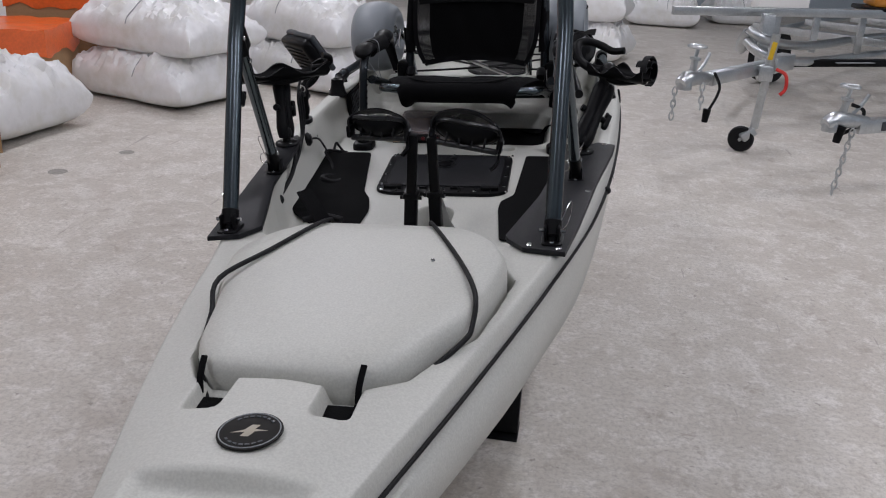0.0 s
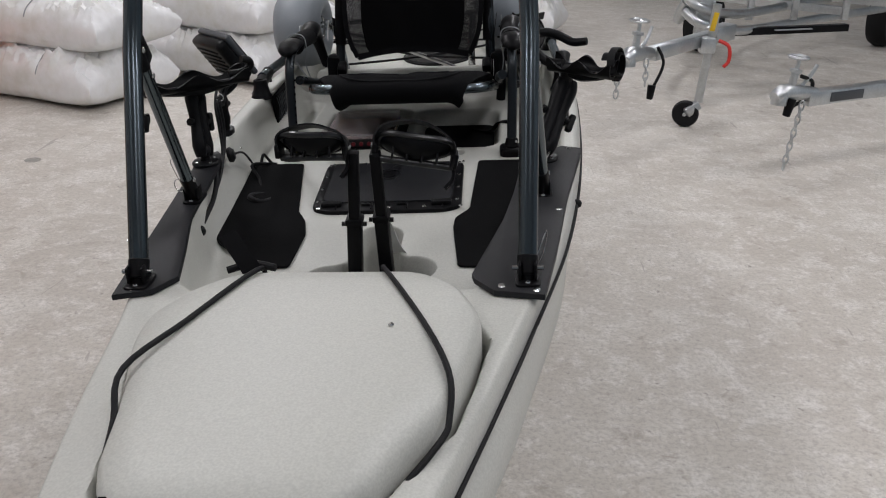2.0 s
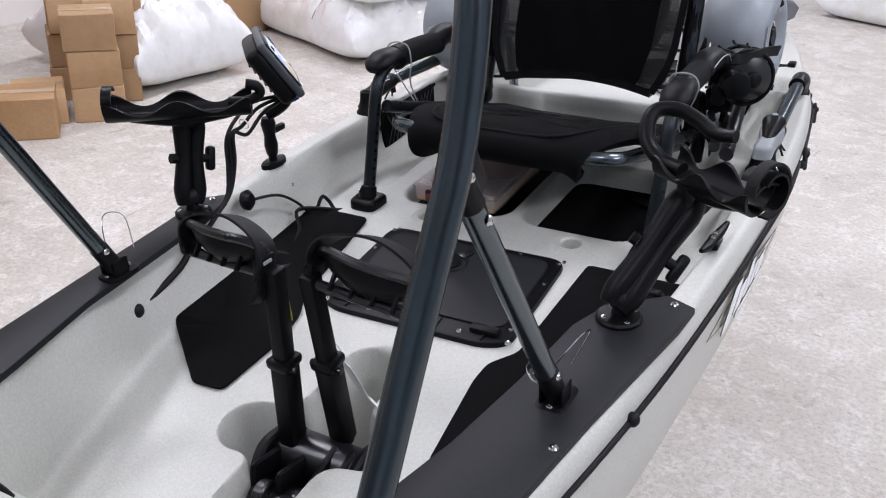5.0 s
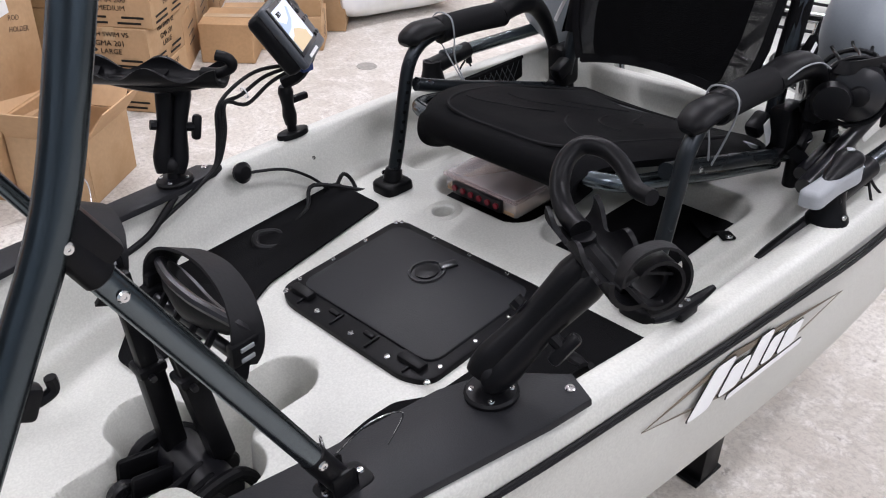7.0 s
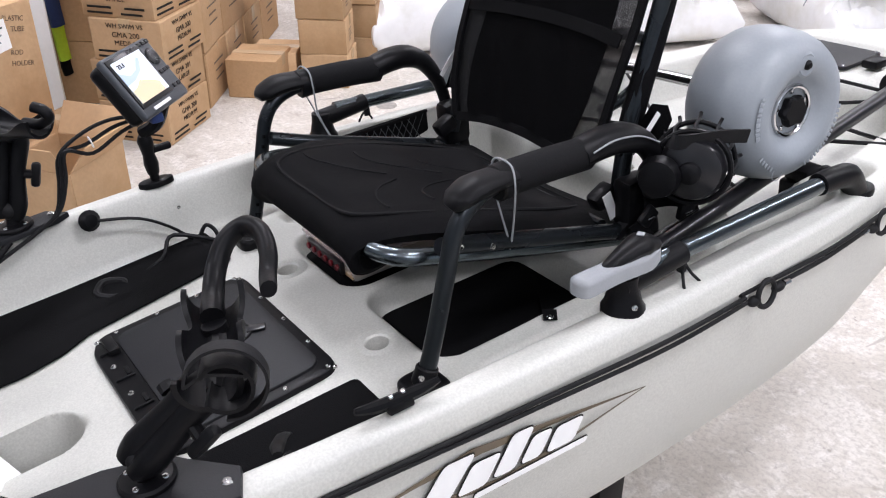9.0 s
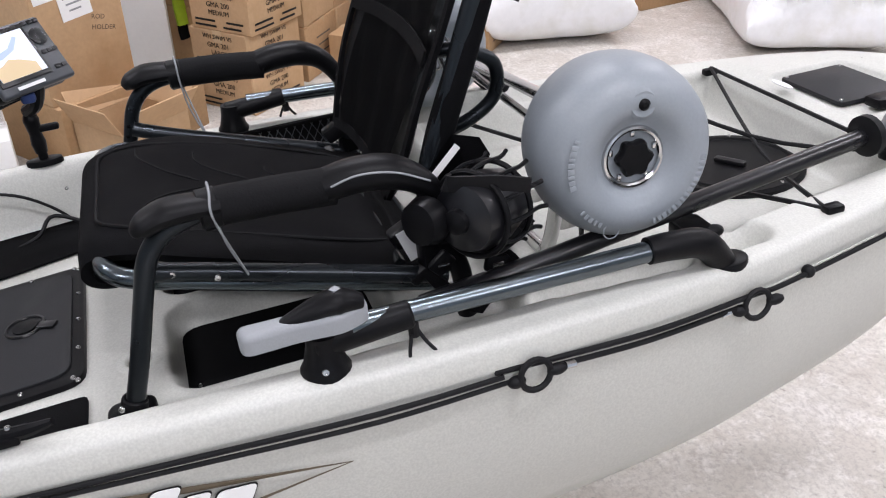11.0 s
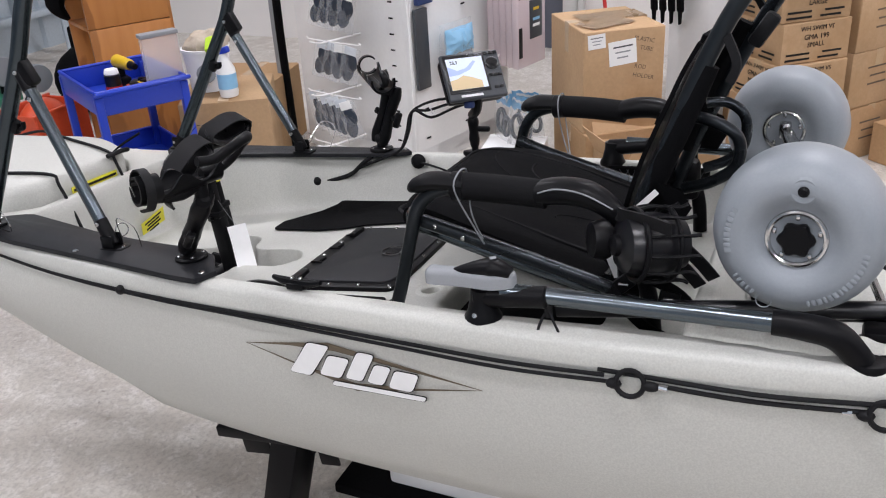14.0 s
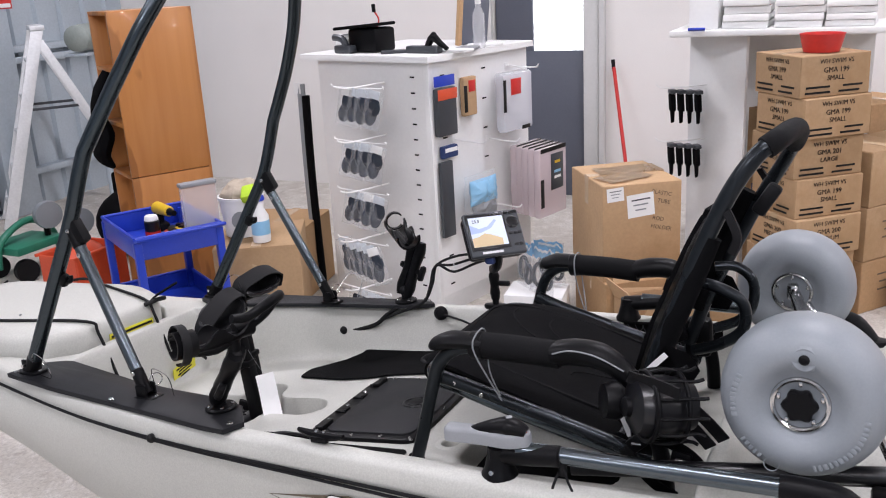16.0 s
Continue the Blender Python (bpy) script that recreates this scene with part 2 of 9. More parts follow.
def vary(m, lo, hi):
    """Let each object of this material differ a little in tone."""
    t = m.node_tree
    N, L = t.nodes.new, t.links.new
    b = t.nodes["Principled BSDF"]
    old = b.inputs["Base Color"].links[0].from_socket
    r = N("ShaderNodeMapRange"); r.inputs["To Min"].default_value, r.inputs["To Max"].default_value = lo, hi
    L(N("ShaderNodeObjectInfo").outputs["Random"], r.inputs["Value"])
    c = N("ShaderNodeMix"); c.data_type = "RGBA"; c.blend_type = "MULTIPLY"; c.inputs[0].default_value = 1
    L(old, c.inputs[6]); L(r.outputs[0], c.inputs[7]); L(c.outputs[2], b.inputs["Base Color"])


for mm_, lo_, hi_ in ((CARD, 0.82, 1.12), (CARD2, 0.82, 1.15), (SACK, 0.90, 1.05), (CARDIN, 0.9, 1.1)):
    vary(mm_, lo_, hi_)


def glass_material(name, colour, rough=0.05, alpha=0.35):
    m = bpy.data.materials.new(name)
    m.use_nodes = True
    b = m.node_tree.nodes["Principled BSDF"]
    b.inputs["Base Color"].default_value = (*colour, 1)
    b.inputs["Roughness"].default_value = rough
    b.inputs["Alpha"].default_value = alpha
    return m


CLEAR = glass_material("clear_plastic", (0.80, 0.80, 0.82), 0.08, 0.32)
FROST = glass_material("frosted_plastic", (0.78, 0.80, 0.85), 0.15, 0.45)
PINK = glass_material("pale_pink_clear_plastic", (0.84, 0.72, 0.74), 0.15, 0.55)
FILM = glass_material("clear_bag_film", (0.74, 0.77, 0.80), 0.10, 0.13)
REDCLEAR = glass_material("clear_red_plastic", (0.55, 0.40, 0.40), 0.15, 0.4)


def glow_material(name, colour, strength):
    m = bpy.data.materials.new(name)
    m.use_nodes = True
    b = m.node_tree.nodes["Principled BSDF"]
    b.inputs["Base Color"].default_value = (*colour, 1)
    b.inputs["Emission Color"].default_value = (*colour, 1)
    b.inputs["Emission Strength"].default_value = strength
    b.inputs["Roughness"].default_value = 0.25
    return m


LCD = glow_material("lcd_white", (0.60, 0.66, 0.80), 0.3)
LCDB = glow_material("lcd_blue", (0.36, 0.44, 0.70), 0.3)
LCDY = glow_material("lcd_sand", (0.55, 0.43, 0.27), 0.3)
TUBEGLOW = glow_material("fluorescent_tube", (0.97, 0.98, 1.0), 5.0)
DAYGLOW = glow_material("daylight_backdrop", (0.95, 0.97, 1.0), 2.2)


def mesh_fabric():
    m = mat("black_mesh_fabric", (0.006, 0.006, 0.007), 0.7, var=0.2, fine=600, bump=0.2)
    t = m.node_tree
    N, L = t.nodes.new, t.links.new
    v = N("ShaderNodeTexVoronoi"); v.inputs["Scale"].default_value = 900
    L(N("ShaderNodeTexCoord").outputs["Object"], v.inputs["Vector"])
    r = N("ShaderNodeMapRange"); r.inputs["From Min"].default_value, r.inputs["From Max"].default_value = 0.28, 0.36
    r.inputs["To Min"].default_value, r.inputs["To Max"].default_value = 0.55, 1.0
    L(v.outputs["Distance"], r.inputs["Value"]); L(r.outputs[0], t.nodes["Principled BSDF"].inputs["Alpha"])
    return m


MESHF = mesh_fabric()

# ---- building helpers ----
# the boat stands on its stand a little out of level: bow low, one side low
K = Matrix(((0.99765, -0.00706, -0.0681, 0.03362), (0.00254, 0.99781, -0.06623, -0.04326), (0.06841, 0.0659, 0.99548, 0.67578), (0, 0, 0, 1)))
I4 = Matrix.Identity(4)
BASE = {}


def thing(name, base=(0, 0, 0), space=I4, turn=0.0, label="", category="", group="", kind=""):
    ob = new(name)
    ob.empty_display_size = 0.05
    b = Matrix.Translation(base) @ pose(0, 0, 0, 0, 0, turn)
    ob.matrix_world = space @ b
    BASE[ob.name] = b.inverted()
    return tagged(ob, label, category, group, kind)


def part(name, bm, material, parent=None, label="", smooth=35, materials=()):
    """Link a bmesh, in the coordinates of the thing's space, as one mesh under a thing or part."""
    root = parent
    while root is not None and root.parent is not None:
        root = root.parent
    if root is not None:
        bmesh.ops.transform(bm, matrix=BASE.get(root.name, Matrix()), verts=bm.verts)
    me = bpy.data.meshes.new(name)
    bm.to_mesh(me)
    bm.free()
    for mm in (material, *materials):
        me.materials.append(mm)
    if smooth:
        me.shade_smooth()
        me.set_sharp_from_angle(angle=radians(smooth))
    ob = new(name, me)
    if parent is not None:
        ob.parent = parent
    if label:
        ob["label"] = label
    return ob


def V(*a):
    return Vector(a)


def spline(pts, per=6, closed=False):
    """A Catmull-Rom curve through the points."""
    p = [Vector(q) for q in pts]
    n = len(p)
    out = []
    for i in range(n if closed else n - 1):
        if closed:
            a, b, c, d = p[(i - 1) % n], p[i], p[(i + 1) % n], p[(i + 2) % n]
        else:
            a, b, c, d = p[max(i - 1, 0)], p[i], p[i + 1], p[min(i + 2, n - 1)]
        for k in range(per):
            t = k / per
            out.append(0.5 * ((2 * b) + (c - a) * t + (2 * a - 5 * b + 4 * c - d) * t * t + (3 * b - a - 3 * c + d) * t ** 3))
    if not closed:
        out.append(p[-1])
    return out


def tube(pts, r, n=10, per=5, closed=False, bm=None, flat=1.0, ends=True):
    """A round rod swept along a smooth curve. r: one radius, or one for each point. flat: squash across."""
    bm = bm or bmesh.new()
    q = spline(pts, per, closed) if per > 1 else [Vector(a) for a in pts]
    m = len(q)
    rad = [r] * m if not isinstance(r, (list, tuple)) else [np.interp(i / (m - 1) * (len(r) - 1), range(len(r)), r) for i in range(m)]
    rings, up = [], None
    for i in range(m):
        d = (q[(i + 1) % m] - q[i - 1]) if closed else (q[min(i + 1, m - 1)] - q[max(i - 1, 0)])
        d.normalize()
        if up is None:
            up = d.orthogonal().normalized() if abs(d.z) > 0.95 else (V(0, 0, 1) - d * d.z).normalized()
        up = (up - d * up.dot(d)).normalized()
        s = d.cross(up)
        rings.append([bm.verts.new(q[i] + (s * math.cos(a) + up * math.sin(a) * flat) * float(rad[i])) for a in (2 * math.pi * k / n for k in range(n))])
    for i in range(m if closed else m - 1):
        a, b = rings[i], rings[(i + 1) % m]
        for k in range(n):
            bm.faces.new((a[k], a[(k + 1) % n], b[(k + 1) % n], b[k]))
    if not closed and ends:
        bm.faces.new(rings[0][::-1])
        bm.faces.new(rings[-1])
    return bm


def strap(pts, w, th, side, bm=None, per=5):
    """A flat band of width w along side and thickness th, swept along a curve."""
    bm = bm or bmesh.new()
    q = spline(pts, per) if per > 1 else [Vector(a) for a in pts]
    s = Vector(side).normalized()
    rings = []
    for i in range(len(q)):
        d = (q[min(i + 1, len(q) - 1)] - q[max(i - 1, 0)]).normalized()
        s2 = (s - d * s.dot(d)).normalized()
        u = d.cross(s2)
        rings.append([bm.verts.new(q[i] + s2 * a * w / 2 + u * b * th / 2) for a, b in ((-1, -1), (1, -1), (1, 1), (-1, 1))])
    for a, b in zip(rings, rings[1:]):
        for k in range(4):
            bm.faces.new((a[k], a[(k + 1) % 4], b[(k + 1) % 4], b[k]))
    bm.faces.new(rings[0][::-1])
    bm.faces.new(rings[-1])
    return bm


def box(c, size, bevel=0.0, m=None, bm=None, seg=2):
    """A block with rounded edges round c; m turns it about c."""
    b2 = bmesh.new()
    bmesh.ops.create_cube(b2, size=1)
    bmesh.ops.scale(b2, vec=size, verts=b2.verts)
    if bevel:
        bmesh.ops.bevel(b2, geom=b2.edges[:], offset=bevel, segments=seg, profile=0.5, affect="EDGES")
    bmesh.ops.transform(b2, matrix=Matrix.Translation(c) @ (m or I4), verts=b2.verts)
    return merge(bm, b2)


def merge(bm, b2):
    if bm is None:
        return b2
    me = bpy.data.meshes.new("tmp")
    b2.to_mesh(me)
    b2.free()
    bm.from_mesh(me)
    bpy.data.meshes.remove(me)
    return bm


def axis_matrix(p, d):
    return Matrix.Translation(p) @ Vector(d).to_track_quat("Z", "Y").to_matrix().to_4x4()


def lathe(profile, p=(0, 0, 0), d=(0, 0, 1), n=24, bm=None):
    """A turned body: profile of (radius, height) along d from p."""
    b2 = bmesh.new()
    rings = []
    for r, h in profile:
        rings.append([b2.verts.new((r * math.cos(a), r * math.sin(a), h)) for a in (2 * math.pi * k / n for k in range(n))] if r > 1e-6 else [b2.verts.new((0, 0, h))])
    for a, b in zip(rings, rings[1:]):
        for k in range(n):
            x, y = (a[k % len(a)], a[(k + 1) % len(a)]), (b[(k + 1) % len(b)], b[k % len(b)])
            f = []
            for v in (*x, *y):
                if v not in f:
                    f.append(v)
            if len(f) > 2:
                b2.faces.new(f)
    for r in (rings[0][::-1], rings[-1]):
        if len(r) > 2:
            b2.faces.new(r)
    bmesh.ops.transform(b2, matrix=axis_matrix(p, d), verts=b2.verts)
    return merge(bm, b2)


def rod(a, b, r, r2=None, n=16, bev=0.0, bm=None):
    a, b = Vector(a), Vector(b)
    h = (b - a).length
    r2 = r if r2 is None else r2
    prof = [(r - bev, 0), (r, bev), (r2, h - bev), (r2 - bev, h)] if bev else [(r, 0), (r2, h)]
    return lathe(prof, a, b - a, n, bm)


def ball(c, r, n=12, sc=(1, 1, 1), bm=None):
    b2 = bmesh.new()
    bmesh.ops.create_uvsphere(b2, u_segments=n + 4, v_segments=n, radius=r)
    bmesh.ops.scale(b2, vec=sc, verts=b2.verts)
    bmesh.ops.translate(b2, vec=c, verts=b2.verts)
    return merge(bm, b2)


def slab(outline, z0, z1, bevel=0.0, bm=None, m=None, seg=2):
    """A flat plate of any outline (x, y) between two heights."""
    b2 = bmesh.new()
    f = b2.faces.new([b2.verts.new((*p[:2], z0)) for p in outline])
    r = bmesh.ops.extrude_face_region(b2, geom=[f])
    top = [e for e in r["geom"] if isinstance(e, bmesh.types.BMVert)]
    bmesh.ops.translate(b2, vec=(0, 0, z1 - z0), verts=top)
    bmesh.ops.recalc_face_normals(b2, faces=b2.faces)
    if bevel:
        ed = [e for e in b2.edges if all(v in top for v in e.verts)]
        bmesh.ops.bevel(b2, geom=ed, offset=bevel, segments=seg, profile=0.5, affect="EDGES")
    if m:
        bmesh.ops.transform(b2, matrix=m, verts=b2.verts)
    return merge(bm, b2)


def rounded(pts, r, n=4):
    """Round the corners of a polygon."""
    out = []
    k = len(pts)
    for i in range(k):
        a, b, c = Vector(pts[i - 1]), Vector(pts[i]), Vector(pts[(i + 1) % k])
        u, w = (a - b), (c - b)
        rr = min(r, u.length * 0.45, w.length * 0.45)
        p, q = b + u.normalized() * rr, b + w.normalized() * rr
        for j in range(n + 1):
            t = j / n
            out.append(tuple((1 - t) ** 2 * p + 2 * t * (1 - t) * b + t * t * q))
    return out


def ring(c, R, r, d=(0, 0, 1), n=24, k=8, bm=None):
    m = axis_matrix(c, d)
    return tube([m @ V(R * math.cos(2 * math.pi * i / n), R * math.sin(2 * math.pi * i / n), 0) for i in range(n)], r, k, 1, True, bm)


def screw(c, parent, r=0.005, d=(0, 0, 1)):
    return part("screw", lathe([(r, 0), (r, 0.001), (r * 0.75, 0.0028), (r * 0.3, 0.003), (r * 0.25, 0.002), (0, 0.0018)], c, d, 10), CHROME, parent)


def letters(text, size, m, depth=0.0008):
    """Flat raised letters as a bmesh, laid out by m (x along the line, y up, z out)."""
    cu = bpy.data.curves.new("letters", "FONT")
    cu.body, cu.size, cu.extrude, cu.align_x, cu.align_y = text, size, depth, "CENTER", "CENTER"
    cu.resolution_u = 2
    ob = bpy.data.objects.new("letters", cu)
    me = bpy.data.meshes.new_from_object(ob)
    bm = bmesh.new()
    bm.from_mesh(me)
    bpy.data.objects.remove(ob)
    bpy.data.meshes.remove(me)
    bmesh.ops.transform(bm, matrix=m, verts=bm.verts)
    return bm


def frame_of(o, x, y):
    """A matrix with its origin at o, x along x and y along y (made square)."""
    x = Vector(x).normalized()
    z = x.cross(Vector(y)).normalized()
    y = z.cross(x)
    return Matrix(((x.x, y.x, z.x, o[0]), (x.y, y.y, z.y, o[1]), (x.z, y.z, z.z, o[2]), (0, 0, 0, 1)))


# ---- the room ----
def wall_box(name, lo, hi, material, label, category="wall", kind="structure"):
    c = [(a + b) / 2 for a, b in zip(lo, hi)]
    s = [b - a for a, b in zip(lo, hi)]
    return tagged(part(name, box(c, s), material, None, "", 0), label, category, "", kind)


def build_room():
    x0, x1, y0, y1 = -4.6, 7.0, -3.15, 15.0
    floor = wall_box("floor", (x0 - 0.3, y0 - 0.3, -0.2), (x1 + 0.3, y1 + 0.3, 0), CONC, "worn pale grey concrete shed floor with faint stains", "floor")
    for px, py, pr in ((-2.30, 3.805, 0.05), (-2.15, 4.26, 0.042)):
        part("floor_plug", lathe([(0, 0.0025), (pr * 0.55, 0.0022), (pr * 0.62, 0.0012), (pr * 0.7, 0.0022), (pr * 0.97, 0.0016), (pr, 0.0003)], (px, py, 0), n=24), PLUG, floor, "small round grey filler patch")
    wall_box("ceiling", (x0 - 0.3, y0 - 0.3, CEIL), (x1 + 0.3, y1 + 0.3, CEIL + 0.15), CEILP, "plain mid grey shed ceiling above the shop, out of view", "ceiling")
    # west wall with the doorway through it
    d0, d1, dh = 0.50, 1.20, 2.05
    wall_box("wall_west", (x0 - 0.15, y0, 0), (x0, d0, CEIL), WALLP, "cream painted plasterboard wall behind the display")
    wall_box("wall_west_north", (x0 - 0.15, d1, 0), (x0, y1, CEIL), WALLP, "cream painted plasterboard wall beside the doorway")
    wall_box("wall_west_over_door", (x0 - 0.15, d0, dh), (x0, d1, CEIL), WALLP, "cream wall above the doorway")
    # two unseen walls, grey instead of cream to cut the bounced light
    wall_box("wall_north", (x0 - 0.15, y1, 0), (x1 + 0.15, y1 + 0.15, CEIL), STEELG, "plain grey end wall of the shed, out of view")
    wall_box("wall_east", (x1, y0, 0), (x1 + 0.15, y1, CEIL), STEELG, "plain grey side wall of the shed, out of view")
    # south wall of broad folded steel sheet, with a ribbed roller shutter beyond the post
    bm = bmesh.new()
    prev, xx = None, x0
    k = 0
    while xx < x1:
        yy = y0 + (0.03 if k % 4 in (1, 2) else 0.0)
        a, b = bm.verts.new((xx, yy, 0)), bm.verts.new((xx, yy, CEIL))
        if prev:
            bm.faces.new((prev[0], a, b, prev[1]))
        prev = (a, b)
        xx += (0.02, 0.16, 0.02, 0.05)[k % 4]
        k += 1
    wl = tagged(part("wall_south", bm, STEELG, None, "", 0), "grey steel sheet wall with girts", "wall", "", "structure")
    sol = wl.modifiers.new("thick", "SOLIDIFY")
    sol.thickness = 0.02
    bm = bmesh.new()
    prev = None
    for k in range(100):
        zz = 0.02 + 0.0235 * k
        yy = y0 + (0.115 if k % 4 in (1, 2) else 0.095)
        a, b = bm.verts.new((-2.93, yy, zz)), bm.verts.new((0.6, yy, zz))
        if prev:
            bm.faces.new((prev[0], prev[1], b, a))
        prev = (a, b)
    bmesh.ops.solidify(bm, geom=bm.faces[:], thickness=0.006)
    tagged(part("roller_shutter", bm, STEELG, None, "", 0), "closed ribbed grey steel roller shutter", "shutter", "", "structure")
    tagged(part("shutter_sill", box((-1.16, y0 + 0.10, 0.012), (3.54, 0.05, 0.022), 0.004), TRIMW), "pale bottom bar of the roller shutter", "trim", "", "structure")
    for zz in (0.30, 1.19, 1.275, 2.3):
        tagged(part("girt", box((-3.93, y0 + 0.085, zz), (1.30, 0.09, 0.055), 0.008), STEELG), "grey steel girt along the steel wall", "girt", "wall girts", "structure")
    tagged(part("steel_post", box((-3.10, y0 + 0.13, 2.1), (0.30, 0.16, 4.2), 0.01), STEELG), "grey steel post against the steel wall", "post", "", "structure")
    # door
    t = thing("door_1", (x0, (d0 + d1) / 2, 0), label="dark grey door with a bright glazed upper half", category="door", kind="structure")
    part("door_leaf", box((x0 - 0.07, (d0 + d1) / 2, 0.54), (0.045, d1 - d0 - 0.02, 1.08), 0.004), DOORG, t)
    part("window_frame", box((x0 - 0.07, d0 + 0.155, 1.55), (0.045, 0.29, 0.94), 0.004), DOORG, t)
    part("pane", box((x0 - 0.075, d1 - 0.205, 1.55), (0.01, 0.39, 0.94)), DAYGLOW, t, "bright daylit pane")
    part("top_rail", box((x0 - 0.07, (d0 + d1) / 2, 2.035), (0.045, d1 - d0 - 0.02, 0.02)), DOORG, t)
    for yy, w in ((d1 + 0.055, 0.11), (d0 - 0.04, 0.08)):
        tagged(part("door_frame", box((x0 + 0.012, yy, 1.03), (0.03, w, 2.06), 0.004), TRIMW), "pale painted upright of the doorway frame", "door frame", "", "structure")
    tagged(part("trim", box((x0 + 0.03, d1 + 0.14, 2.1), (0.07, 0.04, 4.2), 0.008), TRIMW), "pale vertical channel on the wall", "trim", "", "structure")
    for lx, ly in TUBE_ROWS:
        t = thing("ceiling_light", (lx, ly, CEIL), label="white fluorescent batten light on the ceiling", category="ceiling light", group="ceiling lights")
        part("batten", box((lx, ly, CEIL - 0.04), (0.16, 1.55, 0.08), 0.01), WHITE, t)
        for s in (-1, 1):
            part("tube", rod((lx + s * 0.05, ly - 0.72, CEIL - 0.1), (lx + s * 0.05, ly + 0.72, CEIL - 0.1), 0.016, n=10), TUBEGLOW, t)


build_room()

# ---- the kayak ----
HW = ((-0.02, 0.1, 0.3, 0.48, 0.68, 0.89, 1.05, 1.25, 1.39, 1.51, 1.83, 2.04, 2.2, 2.44, 2.67, 2.9, 3.09, 3.2, 3.365, 3.64, 3.83, 3.92, 3.957),
      (0.012, 0.053, 0.098, 0.140, 0.194, 0.247, 0.284, 0.326, 0.358, 0.384, 0.434, 0.456, 0.467, 0.478, 0.483, 0.475, 0.458, 0.443, 0.405, 0.335, 0.26, 0.185, 0.09))
ZG = ((-0.02, 0.3, 0.5, 0.7, 0.9, 1.1, 1.3, 1.5, 1.7, 2.3, 2.6, 2.9, 3.2, 3.6, 3.957), (0.095, 0.09, 0.082, 0.070, 0.055, 0.036, 0.018, 0.006, 0.0, -0.004, -0.013, -0.023, -0.036, -0.044, -0.045))
ZB = ((-0.02, 0.15, 0.3, 0.6, 0.9, 1.1, 1.3, 1.64, 1.885, 2.255, 2.72, 3.27, 3.64, 3.957), (-0.02, -0.08, -0.12, -0.205, -0.28, -0.325, -0.368, -0.432, -0.462, -0.485, -0.50, -0.485, -0.43, -0.31))
COCK = ((1.34, 1.40, 1.527, 1.68, 1.79, 1.9, 2.27, 2.6, 2.9), (0.20, 0.262, 0.305, 0.350, 0.375, 0.390, 0.420, 0.418, 0.40))
FLOOR = ((1.3, 1.75, 2.0, 2.36, 2.6, 3.0), (-0.178, -0.152, -0.138, -0.117, -0.113, -0.113))
LID = [(-0.116, 0.742), (0.106, 0.735), (0.158, 0.78), (0.188, 0.855), (0.230, 0.935), (0.250, 1.05), (0.266, 1.175), (0.225, 1.285), (0.165, 1.335), (-0.14, 1.335), (-0.20, 1.275), (-0.238, 1.18), (-0.226, 1.09), (-0.196, 1.0), (-0.170, 0.90), (-0.148, 0.80)]


def fsmooth(tab, y):
    """A smooth curve through a table."""
    xs, ys = np.array(tab[0]), np.array(tab[1])
    m = np.gradient(ys, xs)
    i = np.clip(np.searchsorted(xs, y) - 1, 0, len(xs) - 2)
    h = xs[i + 1] - xs[i]
    t = np.clip((y - xs[i]) / h, 0, 1)
    return (2 * t ** 3 - 3 * t ** 2 + 1) * ys[i] + (t ** 3 - 2 * t ** 2 + t) * h * m[i] + (-2 * t ** 3 + 3 * t ** 2) * ys[i + 1] + (t ** 3 - t ** 2) * h * m[i + 1]


def sd_poly(x, y, pts):
    """Signed distance to a polygon, below zero inside."""
    p = np.array(pts)
    d = np.full(x.shape, 1e9)
    s = np.ones(x.shape)
    for i in range(len(p)):
        a, b = p[i], p[i - 1]
        e = b - a
        wx, wy = x - a[0], y - a[1]
        t = np.clip((wx * e[0] + wy * e[1]) / (e @ e), 0, 1)
        d = np.minimum(d, (wx - e[0] * t) ** 2 + (wy - e[1] * t) ** 2)
        c1, c2, c3 = y >= a[1], y < b[1], e[0] * wy > e[1] * wx
        s = np.where((c1 & c2 & c3) | (~c1 & ~c2 & ~c3), -s, s)
    return s * np.sqrt(d)


def sd_line(x, y, a, b, r):
    ex, ey = b[0] - a[0], b[1] - a[1]
    t = np.clip(((x - a[0]) * ex + (y - a[1]) * ey) / (ex * ex + ey * ey + 1e-12), 0, 1)
    return np.hypot(x - a[0] - ex * t, y - a[1] - ey * t) - r


def sd_box(x, y, x0, x1, y0, y1, r=0.03):
    qx, qy = np.abs(x - (x0 + x1) / 2) - (x1 - x0) / 2 + r, np.abs(y - (y0 + y1) / 2) - (y1 - y0) / 2 + r
    return np.hypot(np.maximum(qx, 0), np.maximum(qy, 0)) + np.minimum(np.maximum(qx, qy), 0) - r


def sunk(z, sd, bottom, w=0.012):
    """Press a hollow with a rounded rim into the deck."""
    t = np.clip((w - sd) / (2 * w), 0, 1)
    t = t * t * (3 - 2 * t)
    return z + (np.minimum(bottom, z) - z) * t


